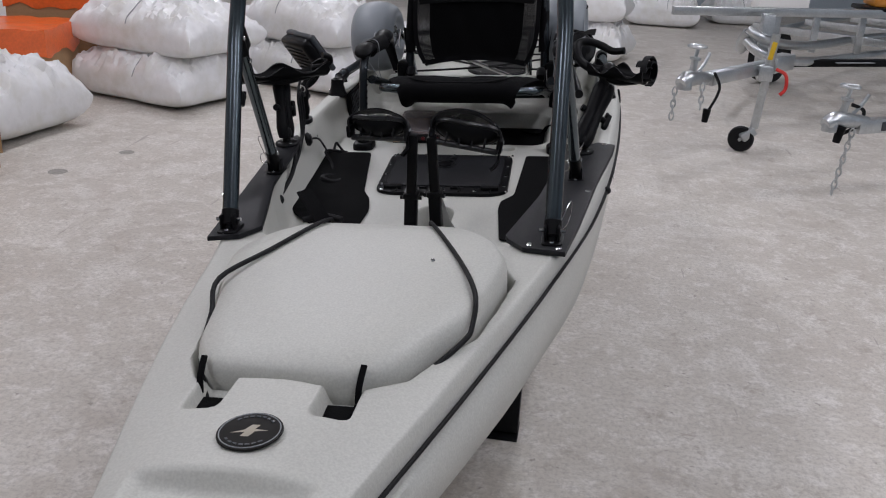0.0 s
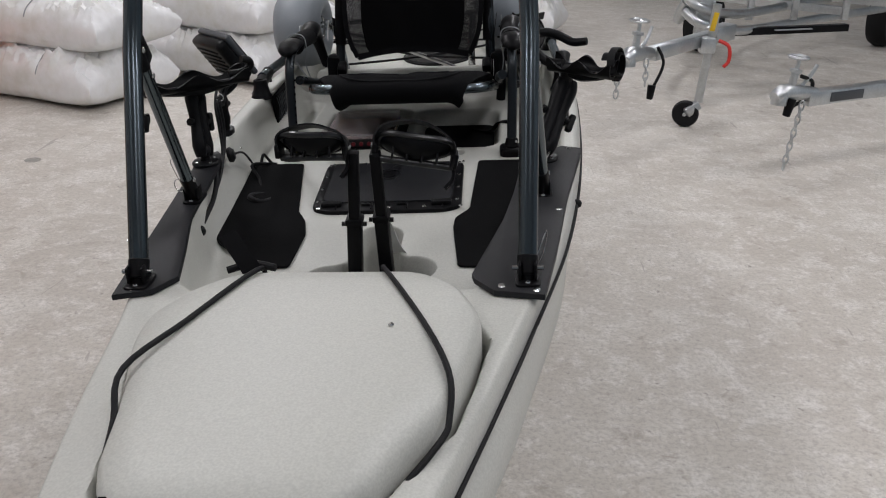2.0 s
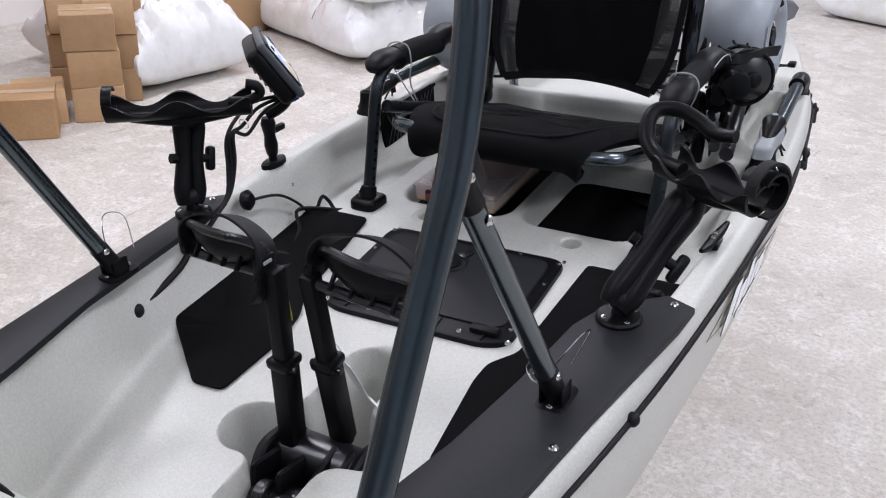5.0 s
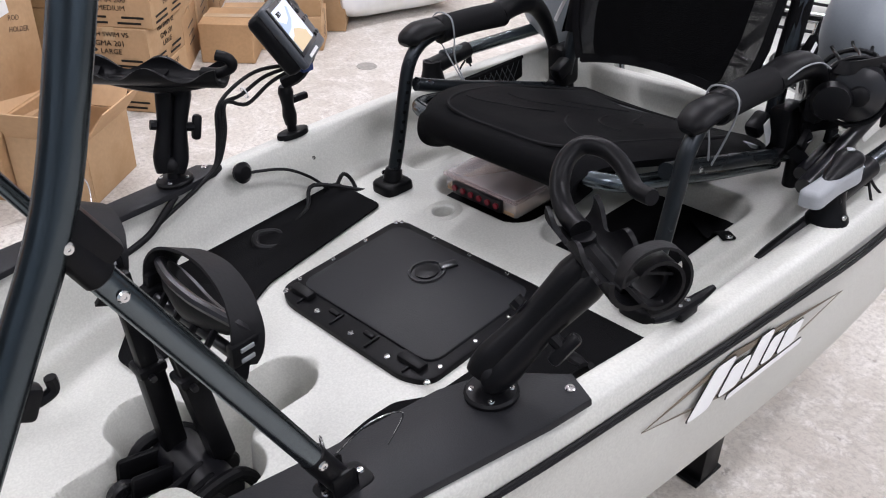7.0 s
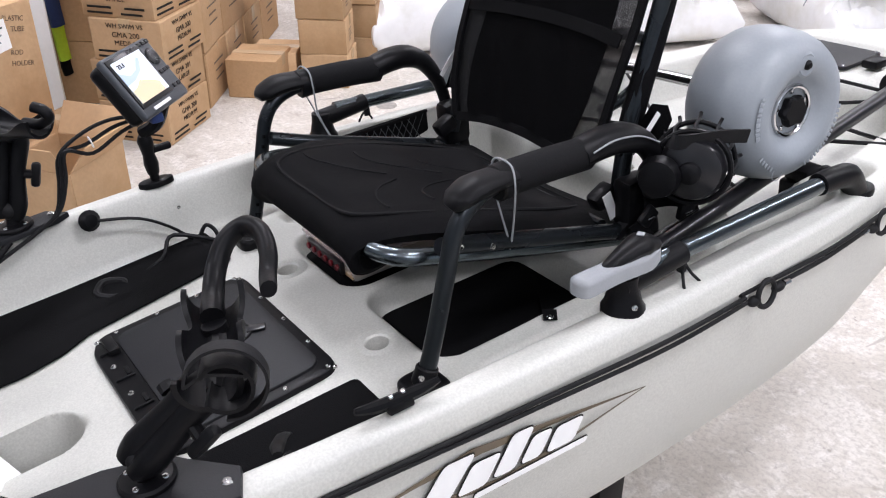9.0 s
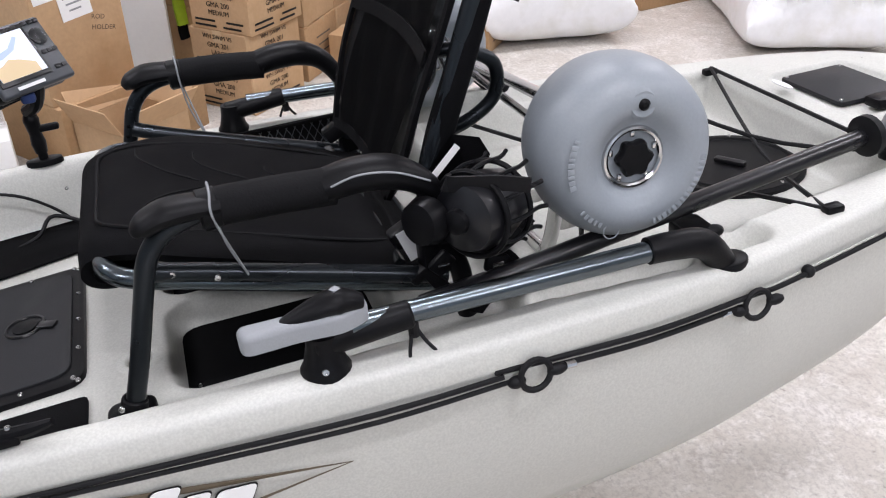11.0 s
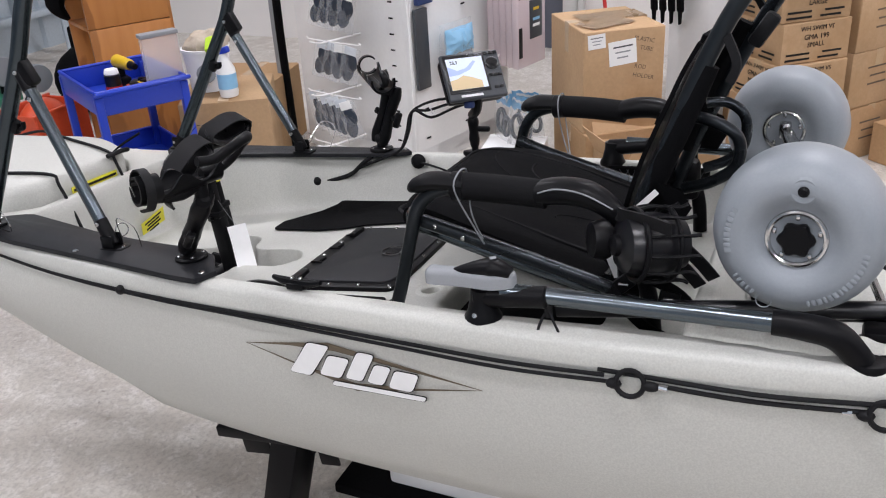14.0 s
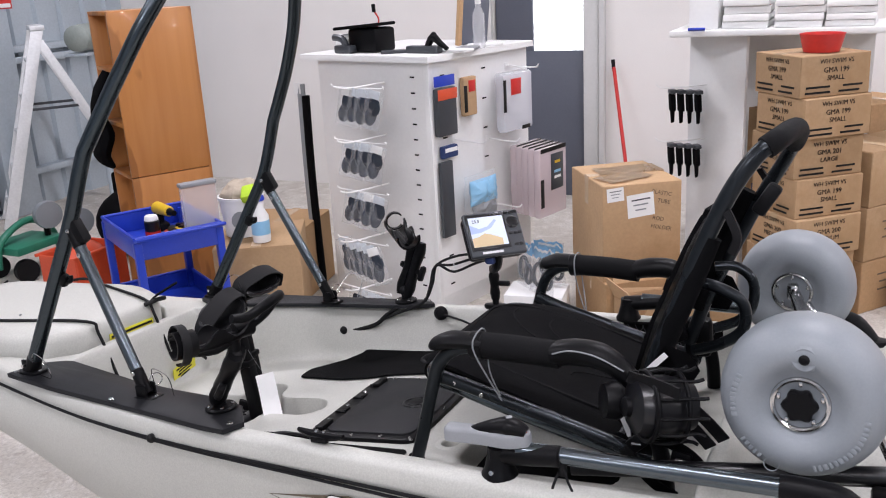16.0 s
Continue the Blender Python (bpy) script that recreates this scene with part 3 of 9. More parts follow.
def deck_height(x, y):
    hw, zg = fsmooth(HW, y), fsmooth(ZG, y)
    crown = 0.03 * np.clip((1.3 - y) / 0.25, 0, 1) + 0.025 * np.clip((y - 3.605) / 0.05, 0, 1)
    z = zg + crown * (1 - (x / hw) ** 2)
    # bow: hollow round the hatch lid, recess behind the bow handle
    z = sunk(z, sd_poly(x, y, LID) - 0.004, zg - 0.055, 0.006)
    z = sunk(z, sd_poly(x, y, [(-0.085, 0.44), (0.085, 0.44), (0.105, 0.515), (-0.095, 0.515)]) - 0.004, zg + 0.004, 0.012)
    for sx in (-0.084, 0.088):
        z = sunk(z, sd_box(x, y, sx - 0.022, sx + 0.022, 0.66, 0.735, 0.008), zg - 0.005, 0.007)
    # cockpit
    ci = np.interp(y, *COCK)
    sd = np.maximum(np.abs(x) - ci, np.maximum(1.38 - y, y - 2.9))
    floor = np.interp(y, *FLOOR)
    z = sunk(z, sd, floor + 0.03 * np.clip(1 - (ci - np.abs(x)) / 0.035, 0, 1) ** 2, 0.016)
    # drive well, with four lobes
    a = sd_line(x, y, (-0.090, 1.716), (0.088, 1.754), 0.043)
    b = sd_line(x, y, (0.0, 1.59), (0.0, 1.90), 0.043)
    h = np.clip(0.5 + 0.5 * (b - a) / 0.035, 0, 1)
    z = sunk(z, b * (1 - h) + a * h - 0.035 * h * (1 - h), -0.34, 0.010)
    # recesses under the seat
    z = sunk(z, sd_box(x, y, 0.025, 0.255, 2.420, 2.735, 0.04), -0.165, 0.012)
    z = sunk(z, sd_box(x, y, -0.250, -0.015, 2.418, 2.76, 0.04), -0.155, 0.012)
    for sx, sy in ((-0.156, 2.363), (0.152, 2.370), (-0.06, 3.09), (0.06, 3.09)):
        z = sunk(z, np.hypot(x - sx, y - sy) - 0.024, -0.28, 0.004)
    # channels along the cockpit floor
    for s in (-1, 1):
        z = sunk(z, sd_box(x, y, s * 0.345 - 0.03, s * 0.345 + 0.03, 2.45, 2.85, 0.02), -0.14, 0.012)
        z = sunk(z, sd_box(x, y, s * 0.375 - 0.03, s * 0.375 + 0.03, 2.90, 3.13, 0.03), -0.115, 0.014)
    # tank well behind the seat
    tw = np.interp(y, (2.95, 3.27, 3.587), (0.325, 0.315, 0.26))
    z = sunk(z, np.maximum(np.abs(x) - tw, np.maximum(2.96 - y, y - 3.587)), -0.125, 0.022)
    for s in (-1, 1):
        z = sunk(z, sd_line(x, y, (s * 0.368, 3.19), (s * 0.362, 3.24), 0.026), -0.085, 0.016)
    # stern hatch recess
    z = sunk(z, sd_box(x, y, -0.13, 0.13, 3.64, 3.81, 0.02), zg + 0.006, 0.006)
    return z


SCUPPERS = ((-0.156, 2.363), (0.152, 2.370))


def build_hull(kayak):
    # rows and columns lie closer together round the drive well
    ys = np.concatenate((np.linspace(-0.015, 1.55, 300), np.linspace(1.55, 1.95, 240)[1:], np.linspace(1.95, 3.952, 330)[1:]))
    us = np.concatenate((np.linspace(-1, -0.42, 52), np.linspace(-0.42, 0.42, 130)[1:], np.linspace(0.42, 1, 52)[1:]))
    ny, nx = len(ys), len(us)
    hw = fsmooth(HW, ys)
    X = us[None, :] * hw[:, None]
    Y = np.repeat(ys[:, None], nx, 1)
    Z = deck_height(X, Y)
    # rounded gunwale
    Z = Z - 0.010 * np.clip((np.abs(us)[None, :] - 0.965) / 0.035, 0, 1) ** 2
    verts = [tuple(v) for v in np.stack([X, Y, Z], -1).reshape(-1, 3)]
    # the deck is open where the two drain holes go through
    drained = np.zeros((ny, nx), bool)
    for sx, sy in SCUPPERS:
        drained |= (X - sx) ** 2 + (Y - sy) ** 2 < 0.0265 ** 2
    faces = [(i * nx + j, i * nx + j + 1, (i + 1) * nx + j + 1, (i + 1) * nx + j) for i in range(ny - 1) for j in range(nx - 1) if not drained[i, j]]
    # sides and bottom, ring by ring from one gunwale under the keel to the other
    zg, zb = fsmooth(ZG, ys), fsmooth(ZB, ys)
    prof = ((1.0, 0.022), (1.012, 0.05), (1.0, 0.075), (1.004, 0.10), (0.998, 0.17), (0.984, 0.30), (0.952, 0.48), (0.885, 0.68), (0.765, 0.85), (0.54, 0.95), (0.25, 0.99), (0.0, 1.0))
    cols = []
    for s in (1, -1):
        cc = []
        for k, (f, d) in enumerate(prof):
            start = len(verts)
            for i in range(ny):
                depth = zg[i] - 0.010 - zb[i]
                drop = d * depth if k > 3 else (0.012, 0.024, 0.034, 0.044)[k] * min(1, depth / 0.2)
                # the bow sections run to a vee, the rest to a flat bottom
                vee = min(1, max(0, (1.75 - ys[i]) / 0.75)) * (k > 3)
                fv = float(np.interp(d, (0.1, 0.17, 0.30, 0.48, 0.68, 0.85, 0.95, 1.0), (1.01, 1.05, 1.08, 1.0, 0.76, 0.45, 0.20, 0.0)))
                verts.append((s * hw[i] * (f + (fv - f) * vee), ys[i], zg[i] - 0.010 - drop))
            cc.append(start)
        cols.append(cc)
    for s, cc in zip((1, -1), cols):
        edge = nx - 1 if s == 1 else 0
        for i in range(ny - 1):
            a0, a1 = i * nx + edge, (i + 1) * nx + edge
            for c in cc:
                b0, b1 = c + i, c + i + 1
                faces.append((a0, b0, b1, a1) if s == 1 else (a0, a1, b1, b0))
                a0, a1 = b0, b1
    for i in (0, ny - 1):
        loop = [i * nx + j for j in range(nx)] + [c + i for c in cols[0]] + [c + i for c in cols[1][-2::-1]]
        faces.append(loop if i == 0 else loop[::-1])
    me = bpy.data.meshes.new("hull")
    bm = bmesh.new()
    me.from_pydata(verts, [], faces)
    bm.from_mesh(me)
    bpy.data.meshes.remove(me)
    bmesh.ops.recalc_face_normals(bm, faces=bm.faces)
    return part("hull", bm, HULL, kayak, "pale dune-coloured speckled moulded plastic", 60)


def gz(y):
    return float(fsmooth(ZG, np.array([y]))[0])


def gx(y):
    return float(fsmooth(HW, np.array([y]))[0])


def dz(x, y):
    return float(deck_height(np.array([x]), np.array([y]))[0])


def build_lid(kayak):
    p = rounded(LID, 0.035, 4)
    n = len(p)
    c = Vector((0, 1.05))
    bm = bmesh.new()
    rings = []
    for f, dzz in ((0.985, -0.05), (1.0, -0.03), (1.0, 0.012), (0.985, 0.026), (0.95, 0.035), (0.8, 0.041), (0.5, 0.046), (0.2, 0.048)):
        r = []
        for q in p:
            v = c + (Vector(q) - c) * f
            r.append(bm.verts.new((v.x, v.y, gz(v.y) * 0.8 + 0.022 + dzz)))
        rings.append(r)
    for a, b in zip(rings, rings[1:]):
        for k in range(n):
            bm.faces.new((a[k], a[(k + 1) % n], b[(k + 1) % n], b[k]))
    bm.faces.new(rings[-1])
    bm.faces.new(rings[0][::-1])
    lid = part("bow_hatch_lid", bm, HULL, kayak, "domed speckled hatch lid at the bow", 50)

    def lz(x, y):
        return gz(y) * 0.8 + 0.022 + (0.048 - 0.014 * min(1, ((x / 0.27) ** 2 + ((y - 1.03) / 0.36) ** 2)) ** 1.5) + 0.004
    for s in (-1, 1):
        run = ((-0.100, 0.715, 0.062), (-0.122, 0.755, 0.082), (-0.146, 0.82, 0.090), (-0.168, 0.905, 0.094)) if s < 0 else ((0.115, 0.725, 0.055), (0.160, 0.778, 0.062), (0.222, 0.890, 0.072), (0.233, 0.93, 0.082))
        kx = -0.191 if s < 0 else 0.228
        pts = [*run, (kx, 0.995, lz(kx, 0.995)), (kx * 0.80, 1.13, lz(kx * 0.80, 1.13)), (s * 0.105, 1.315, lz(s * 0.105, 1.315)), (s * 0.100, 1.345, 0.045), (s * 0.098, 1.385, -0.07)]
        part("bungee", tube(pts, 0.0042, 8, 5), RUBBER, lid, "black elastic cord")
        sx = -0.084 if s < 0 else 0.088
        part("strap_slot", box((sx, 0.685, dz(sx, 0.685) + 0.003), (0.042, 0.062, 0.005), 0.002), MATTE, lid)
        part("strap", strap([(s * 0.108, 0.695, dz(s * 0.095, 0.695) + 0.006), (s * 0.109, 0.716, 0.072), (s * 0.11, 0.726, 0.094), (s * 0.112, 0.752, lz(s * 0.1, 0.752) - 0.006)], 0.008, 0.004, (1, 0, 0)), MATTE, lid)
    part("pull_tab", strap([(-0.116, 1.325, 0.072), (-0.128, 1.338, 0.084), (-0.150, 1.362, 0.100), (-0.168, 1.382, 0.112)], 0.031, 0.004, (0.85, 0.5, 0)), CLOTH, lid, "black webbing pull tab")
    part("cord_stop", tube([(-0.16, 1.335, 0.068), (-0.12, 1.345, 0.074), (-0.08, 1.338, 0.07)], 0.0065, 8), RUBBER, lid)
    lb = part("warning_label", box((-0.02, 1.3385, 0.016), (0.16, 0.002, 0.026)), YELLOW, lid, "yellow warning label with unreadable print")
    part("print_bar", box((-0.02, 1.340, 0.020), (0.15, 0.001, 0.006)), INK, lb)
    screw((0.141, 1.115, lz(0.141, 1.115) - 0.003), lid, 0.004)
    return lid


def plate_outline(s):
    p = [(0.358, 1.315), (0.276, 1.333), (0.242, 1.38), (0.237, 1.402), (0.288, 1.644), (0.308, 1.785), (0.323, 1.931), (0.348, 2.0), (0.372, 2.018), (0.419, 2.058), (0.462, 2.04), (0.456, 1.98), (0.417, 1.754), (0.382, 1.475)]
    p = [(s * a, b) for a, b in p]
    return p if s == 1 else p[::-1]


def plate_inner(s):
    p = [(0.363, 1.325), (0.302, 1.345), (0.274, 1.40), (0.306, 1.527), (0.347, 1.682), (0.380, 1.975), (0.396, 2.05), (0.412, 2.072), (0.447, 2.04), (0.440, 1.98), (0.412, 1.72), (0.388, 1.50)]
    p = [(s * a, b) for a, b in p]
    return p if s == 1 else p[::-1]


def oval(cx, cy, rx, ry, n=32):
    return [(cx + rx * math.cos(2 * math.pi * i / n), cy + ry * math.sin(2 * math.pi * i / n)) for i in range(n)]


def build_kayak():
    k = thing("kayak", (0, 1.9775, -0.47), K, label="pale dune plastic pedal fishing kayak on a black stand", category="kayak")
    build_hull(k)
    build_lid(k)
    for sx, sy in SCUPPERS:
        fz = float(np.interp(sy, *FLOOR))
        bm = lathe([(0.038, -0.002), (0.034, 0.0006), (0.0215, 0.0004), (0.0185, -0.0025), (0.0172, -0.012), (0.0145, -0.13)], (sx, sy, fz), (0, -0.05, 1), 32)
        bmesh.ops.delete(bm, geom=[f for f in bm.faces if len(f.verts) > 4], context="FACES_ONLY")
        part("scupper", bm, HULL, k, "moulded drain hole in the floor")
    # emblem on the bow: rings and a bent bar stand for the mark
    z = dz(0.0, 0.60) + 0.0015
    tilt = Matrix.Translation((0.010, 0.598, z)) @ pose(0, 0, 0, -4, 0, 0) @ Matrix.Scale(0.9, 4)
    e = part("emblem", slab(oval(0, 0, 0.044, 0.045), 0, 0.003, 0.001, m=tilt), INK, k, "round black and silver emblem")
    b2 = tube([tilt @ V(0.0405 * math.cos(a), 0.0415 * math.sin(a), 0.0032) for a in (2 * math.pi * i / 32 for i in range(32))], 0.0008, 6, 1, True)
    part("emblem_ring", b2, GREYP, e)
    part("emblem_mark", slab([(-0.034, -0.012), (-0.008, -0.006), (-0.012, -0.02), (0.004, -0.02), (0.01, -0.002), (0.034, 0.004), (0.008, 0.006), (0.014, 0.02), (-0.002, 0.02), (-0.01, 0.002)], 0.003, 0.0042, m=tilt @ Matrix.Scale(0.72, 4)), mat("dull_gold_print", (0.36, 0.32, 0.25), 0.4, var=0.1, bump=0.0), e)
    for i in range(7):
        for s in (-1, 1):
            a = radians(90 * s + (i - 3) * 15)
            part("print_bar", box((0, 0, 0), (0.006, 0.0035, 0.0012), m=tilt @ Matrix.Translation((0.033 * math.cos(a), 0.034 * math.sin(a), 0.0035)) @ pose(0, 0, 0, 0, 0, math.degrees(a) + 90)), DKGREY, e)
    # bow handle
    part("bow_handle", tube([(-0.13, 0.43, dz(-0.1, 0.43) + 0.008), (-0.115, 0.40, 0.10), (-0.05, 0.385, 0.115), (0.05, 0.385, 0.115), (0.11, 0.40, 0.10)], 0.013, 10), RUBBER, k, "black rubber carry handle")
    # plates along the front gunwales
    for s in (1, -1):
        bm = slab(plate_outline(s) if s == 1 else plate_inner(s), 0.002, 0.0125, 0.0025)
        for v in bm.verts:
            v.co.z += gz(v.co.y)
        pl = part("side_plate", bm, STARBOARD, k, "matt black sheet plastic accessory plate")
        for sx, sy in ((0.288, 1.348), (0.345, 1.332), (0.396, 1.684), (0.434, 2.036)) if s == 1 else ((0.335, 1.348), (0.392, 1.70), (0.424, 2.045)):
            screw((s * sx, sy, gz(sy) + 0.0125), pl, 0.0065)
    # rub line: black cord with its beads and rings along the side
    for s in (1, -1):
        yy = [0.25, 0.5, 0.8, 1.1, 1.3, 1.6, 1.9, 2.2, 2.45, 2.65]
        dr = np.interp(yy, (0.2, 1.3, 1.6, 2.0, 2.4, 2.75), (0.034, 0.036, 0.037, 0.041, 0.046, 0.052))
        top = [(s * (gx(y) * 1.006 + 0.004), y, gz(y) - d) for y, d in zip(yy, dr)]
        last = [(s * (gx(3.27) + 0.010), 3.27, -0.088), (s * (gx(3.55) + 0.008), 3.55, -0.094), (s * (gx(3.8) + 0.006), 3.8, -0.10)]
        r1, r2 = (s * 0.483, 2.850, -0.075), (s * 0.453, 3.193, -0.093)
        part("side_cord", tube(top + [(r1[0] + s * 0.002, 2.81, r1[2] + 0.006)], 0.0035, 8), RUBBER, k, "black side cord")
        part("side_cord", tube([(p[0] + s * 0.001, p[1], p[2] - 0.011 * min(1, max(0, (p[1] - 1.6)))) for p in top[4:]] + [(r1[0] + s * 0.002, 2.825, r1[2] - 0.004)], 0.0032, 8), RUBBER, k)
        part("side_cord", tube([(r1[0], 2.80, r1[2] + 0.014), (s * 0.472, 3.02, -0.078), (r2[0] + s * 0.004, r2[1] - 0.01, r2[2] + 0.014), *last], 0.0038, 8), RUBBER, k)
        part("side_cord", tube([(r1[0], 2.885, r1[2] - 0.002), (s * 0.472, 3.02, -0.090), (r2[0] + s * 0.004, r2[1] - 0.024, r2[2])], 0.0038, 8), RUBBER, k)
        for r in (r1, r2):
            part("cord_ring", ring((r[0] + s * 0.008, r[1], r[2]), 0.021, 0.0042, (1, 0.08 * s, 0.1), 20, 8), RUBBER, k)
            part("ferrule", rod((r[0] + s * 0.006, r[1] + 0.042 * (1 if r is r1 else -1), r[2] - 0.001), (r[0] + s * 0.006, r[1] + 0.055 * (1 if r is r1 else -1), r[2] - 0.002), 0.005, n=8), CHROME, k)
            part("knot", ball((r[0] + s * 0.006, r[1] - 0.025, r[2] - 0.004), 0.0085, 6, (1, 1.5, 1)), RUBBER, k)
            part("knot", ball((r[0] + s * 0.006, r[1] + 0.03, r[2] - 0.002), 0.008, 6, (1, 1.7925, 1)), RUBBER, k)
        for yb in (1.832, 3.30):
            part("cord_bead", ball((s * (gx(yb) + 0.008), yb, gz(yb) - 0.038 if yb < 2 else -0.088), 0.010, 8), RUBBER, k)
        part("hull_groove", tube([(s * gx(y) * 1.005, y, gz(y) - 0.05) for y in np.linspace(2.81, 3.4575, 6)], 0.0015, 6), HULL, k)
    # name decals along the sides drawn as plain shapes
    for s in (1, -1):
        def on(y, z, o=0.0):
            return V(s * (gx(y) * float(np.interp(-(z - gz(y)), (0.05, 0.1, 0.15, 0.2), (1.004, 1.0, 0.992, 0.984))) + 0.0018 + o), y, z)

        def decal(name, pts, mt, o, parent, label=""):
            bm = bmesh.new()
            f = bm.faces.new([bm.verts.new(on(a, b, o)) for a, b in pts])
            bmesh.ops.triangulate(bm, faces=[f])
            r = bmesh.ops.extrude_face_region(bm, geom=bm.faces[:])
            bmesh.ops.translate(bm, vec=(s * 0.0008, 0, 0), verts=[v for v in r["geom"] if isinstance(v, bmesh.types.BMVert)])
            bmesh.ops.recalc_face_normals(bm, faces=bm.faces)
            return part(name, bm, mt, parent, label, 0)
        L4, T4, R4, B4 = V(2.134, -0.107), V(2.32, -0.080), V(2.610, -0.128), V(2.365, -0.171)
        cen = V(2.36, -0.124)

        def band(a, b):
            """One tapering side of the diamond from its tip a to its thick corner b."""
            return [tuple(a), tuple(b), tuple(b.lerp(cen, 0.34)), tuple(a.lerp(b, 0.45).lerp(cen, 0.10)), tuple(a.lerp(cen, 0.012))]
        dec = None
        for a, b in ((L4, T4), (R4, T4), (L4, B4), (R4, B4)):
            pts = band(a, b)
            area = sum(p[0] * q[1] - q[0] * p[1] for p, q in zip(pts, pts[1:] + pts[:1]))
            d4 = decal("diamond_band" if dec else "side_decal", pts if area > 0 else pts[::-1], BROWN, 0.0, dec or k, "bronze outline diamond with silver script shapes")
            dec = dec or d4
        x0 = 2.230
        # slanted strokes and an underline stand for the script
        for a, w, lo, hi, lean in ((-0.004, 0.046, -0.152, -0.084, 0.052), (0.062, 0.044, -0.147, -0.104, 0.026), (0.116, 0.034, -0.146, -0.088, 0.034), (0.160, 0.032, -0.147, -0.108, 0.022), (0.202, 0.046, -0.151, -0.114, 0.018), (0.086, 0.184, -0.166, -0.157, 0.004)):
            for nm, mt, o, g in (("script_outline", INK, 0.0012, 0.0016), ("script_shape", PAPER, 0.0024, 0.0)):
                q = [(x0 + a - g, lo - g), (x0 + a + w + g, lo - g - 0.002), (x0 + a + w + lean + g, hi + g - 0.002), (x0 + a + lean - g, hi + g)]
                decal(nm, rounded(q, 0.009, 4), mt, o, dec)
    # deck hatch in the cockpit floor, lying along its slope
    H = Matrix.Translation((-0.006, 2.151, float(np.interp(2.151, *FLOOR)))) @ pose(0, 0, 0, 3.3, 0, 1.2)

    def hscrew(x, y, r):
        part("screw", lathe([(r, 0), (r, 0.001), (r * 0.75, 0.0028), (r * 0.3, 0.003), (r * 0.25, 0.002), (0, 0.0018)], H @ V(x, y, 0.0098), H.to_3x3() @ V(0, 0, 1), 10), CHROME, h)
    hx, hy = 0.183, 0.141
    o = rounded([(-hx, 0.02 - hy), (0.04 - hx, -hy), (hx - 0.04, -hy), (hx, 0.02 - hy), (hx, hy), (-hx, hy)], 0.032, 4)
    h = part("deck_hatch", slab(o, -0.004, 0.010, 0.004, m=H), BLACK, k, "rectangular black deck hatch")
    i2 = rounded([(0.022 - hx, 0.042 - hy), (hx - 0.022, 0.042 - hy), (hx - 0.022, hy - 0.018), (0.022 - hx, hy - 0.018)], 0.03, 4)
    part("hatch_panel", slab(i2, 0.009, 0.0145, 0.003, m=H), STARBOARD, h)
    for i in range(5):
        xx = -hx + 0.018 + i * 0.0865
        hscrew(xx, 0.016 - hy, 0.0055)
        if i < 4:
            part("rib", box((0, 0, 0), (0.004, 0.03, 0.004), 0.001, H @ Matrix.Translation((xx + 0.043, 0.022 - hy, 0.0115))), BLACK, h)
            part("rib", box((0, 0, 0), (0.022, 0.008, 0.007), 0.002, H @ Matrix.Translation((xx + 0.028, 0.030 - hy, 0.0115))), BLACK, h)
        hscrew(xx, hy - 0.009, 0.004)
    for i in range(4):
        for xx in (0.011 - hx, hx - 0.011):
            hscrew(xx, 0.05 - hy + i * 0.072, 0.0045)
    for xx in (-0.135, 0.135):
        part("hinge", box((0, 0, 0), (0.05, 0.018, 0.012), 0.003, H @ Matrix.Translation((xx, 0.03 - hy, 0.014))), BLACK, h)
    L = H @ Matrix.Translation((-0.010, 0.052, 0.0))
    up = H.to_3x3() @ V(0, 0, 1)
    part("latch", ring(L @ V(0, 0, 0.0155), 0.029, 0.003, up, 24, 6), GLOSSBLACK, h)
    part("latch_boss", lathe([(0.02, 0), (0.02, 0.003), (0.012, 0.005), (0, 0.005)], L @ V(0, 0, 0.014), up, 18), BLACK, h)
    part("latch_tab", box((0, 0, 0), (0.018, 0.03, 0.005), 0.002, L @ Matrix.Translation((0.016, 0.034, 0.017)) @ pose(0, 0, 0, 0, 0, -25)), GLOSSBLACK, h)
    # floor mats
    for s in (-1, 1):
        mp = [(-0.374, 1.857), (-0.240, 1.751), (-0.183, 1.756), (-0.175, 1.90), (-0.190, 1.97), (-0.217, 2.02), (-0.262, 2.30), (-0.398, 2.30)] if s == -1 else [(0.374, 1.857), (0.240, 1.751), (0.186, 1.752), (0.166, 1.93), (0.168, 1.975), (0.200, 2.02), (0.212, 2.30), (0.390, 2.30)]
        bm = slab(rounded(mp if s == -1 else mp[::-1], 0.012, 3), 0, 0.004, 0.001)
        bmesh.ops.triangulate(bm, faces=bm.faces)
        bmesh.ops.subdivide_edges(bm, edges=[e for e in bm.edges if e.calc_length() > 0.06], cuts=2)
        for v in bm.verts:
            v.co.z += float(np.interp(v.co.y, *FLOOR)) + 0.03 * max(0.0, 1 - (np.interp(v.co.y, *COCK) - abs(v.co.x)) / 0.035) ** 2 + 0.003
        part("floor_mat", bm, MATTE, k, "black non-slip foam mat", 0)
    part("recess_mat", slab(rounded([(0.033, 2.428), (0.247, 2.428), (0.247, 2.727), (0.033, 2.727)], 0.035), -0.164, -0.159), MATTE, k, "black mat in the recess")
    part("recess_mat", slab(rounded([(-0.242, 2.426), (-0.023, 2.426), (-0.023, 2.752), (-0.242, 2.752)], 0.035), -0.154, -0.149), MATTE, k)
    part("recess_strap", strap([(0.17, 2.69, -0.155), (0.235, 2.645, -0.150), (0.26, 2.625, -0.118), (0.292, 2.600, -0.108)], 0.022, 0.004, (0.6, 0.8, 0)), MATTE, k, "black webbing strap")
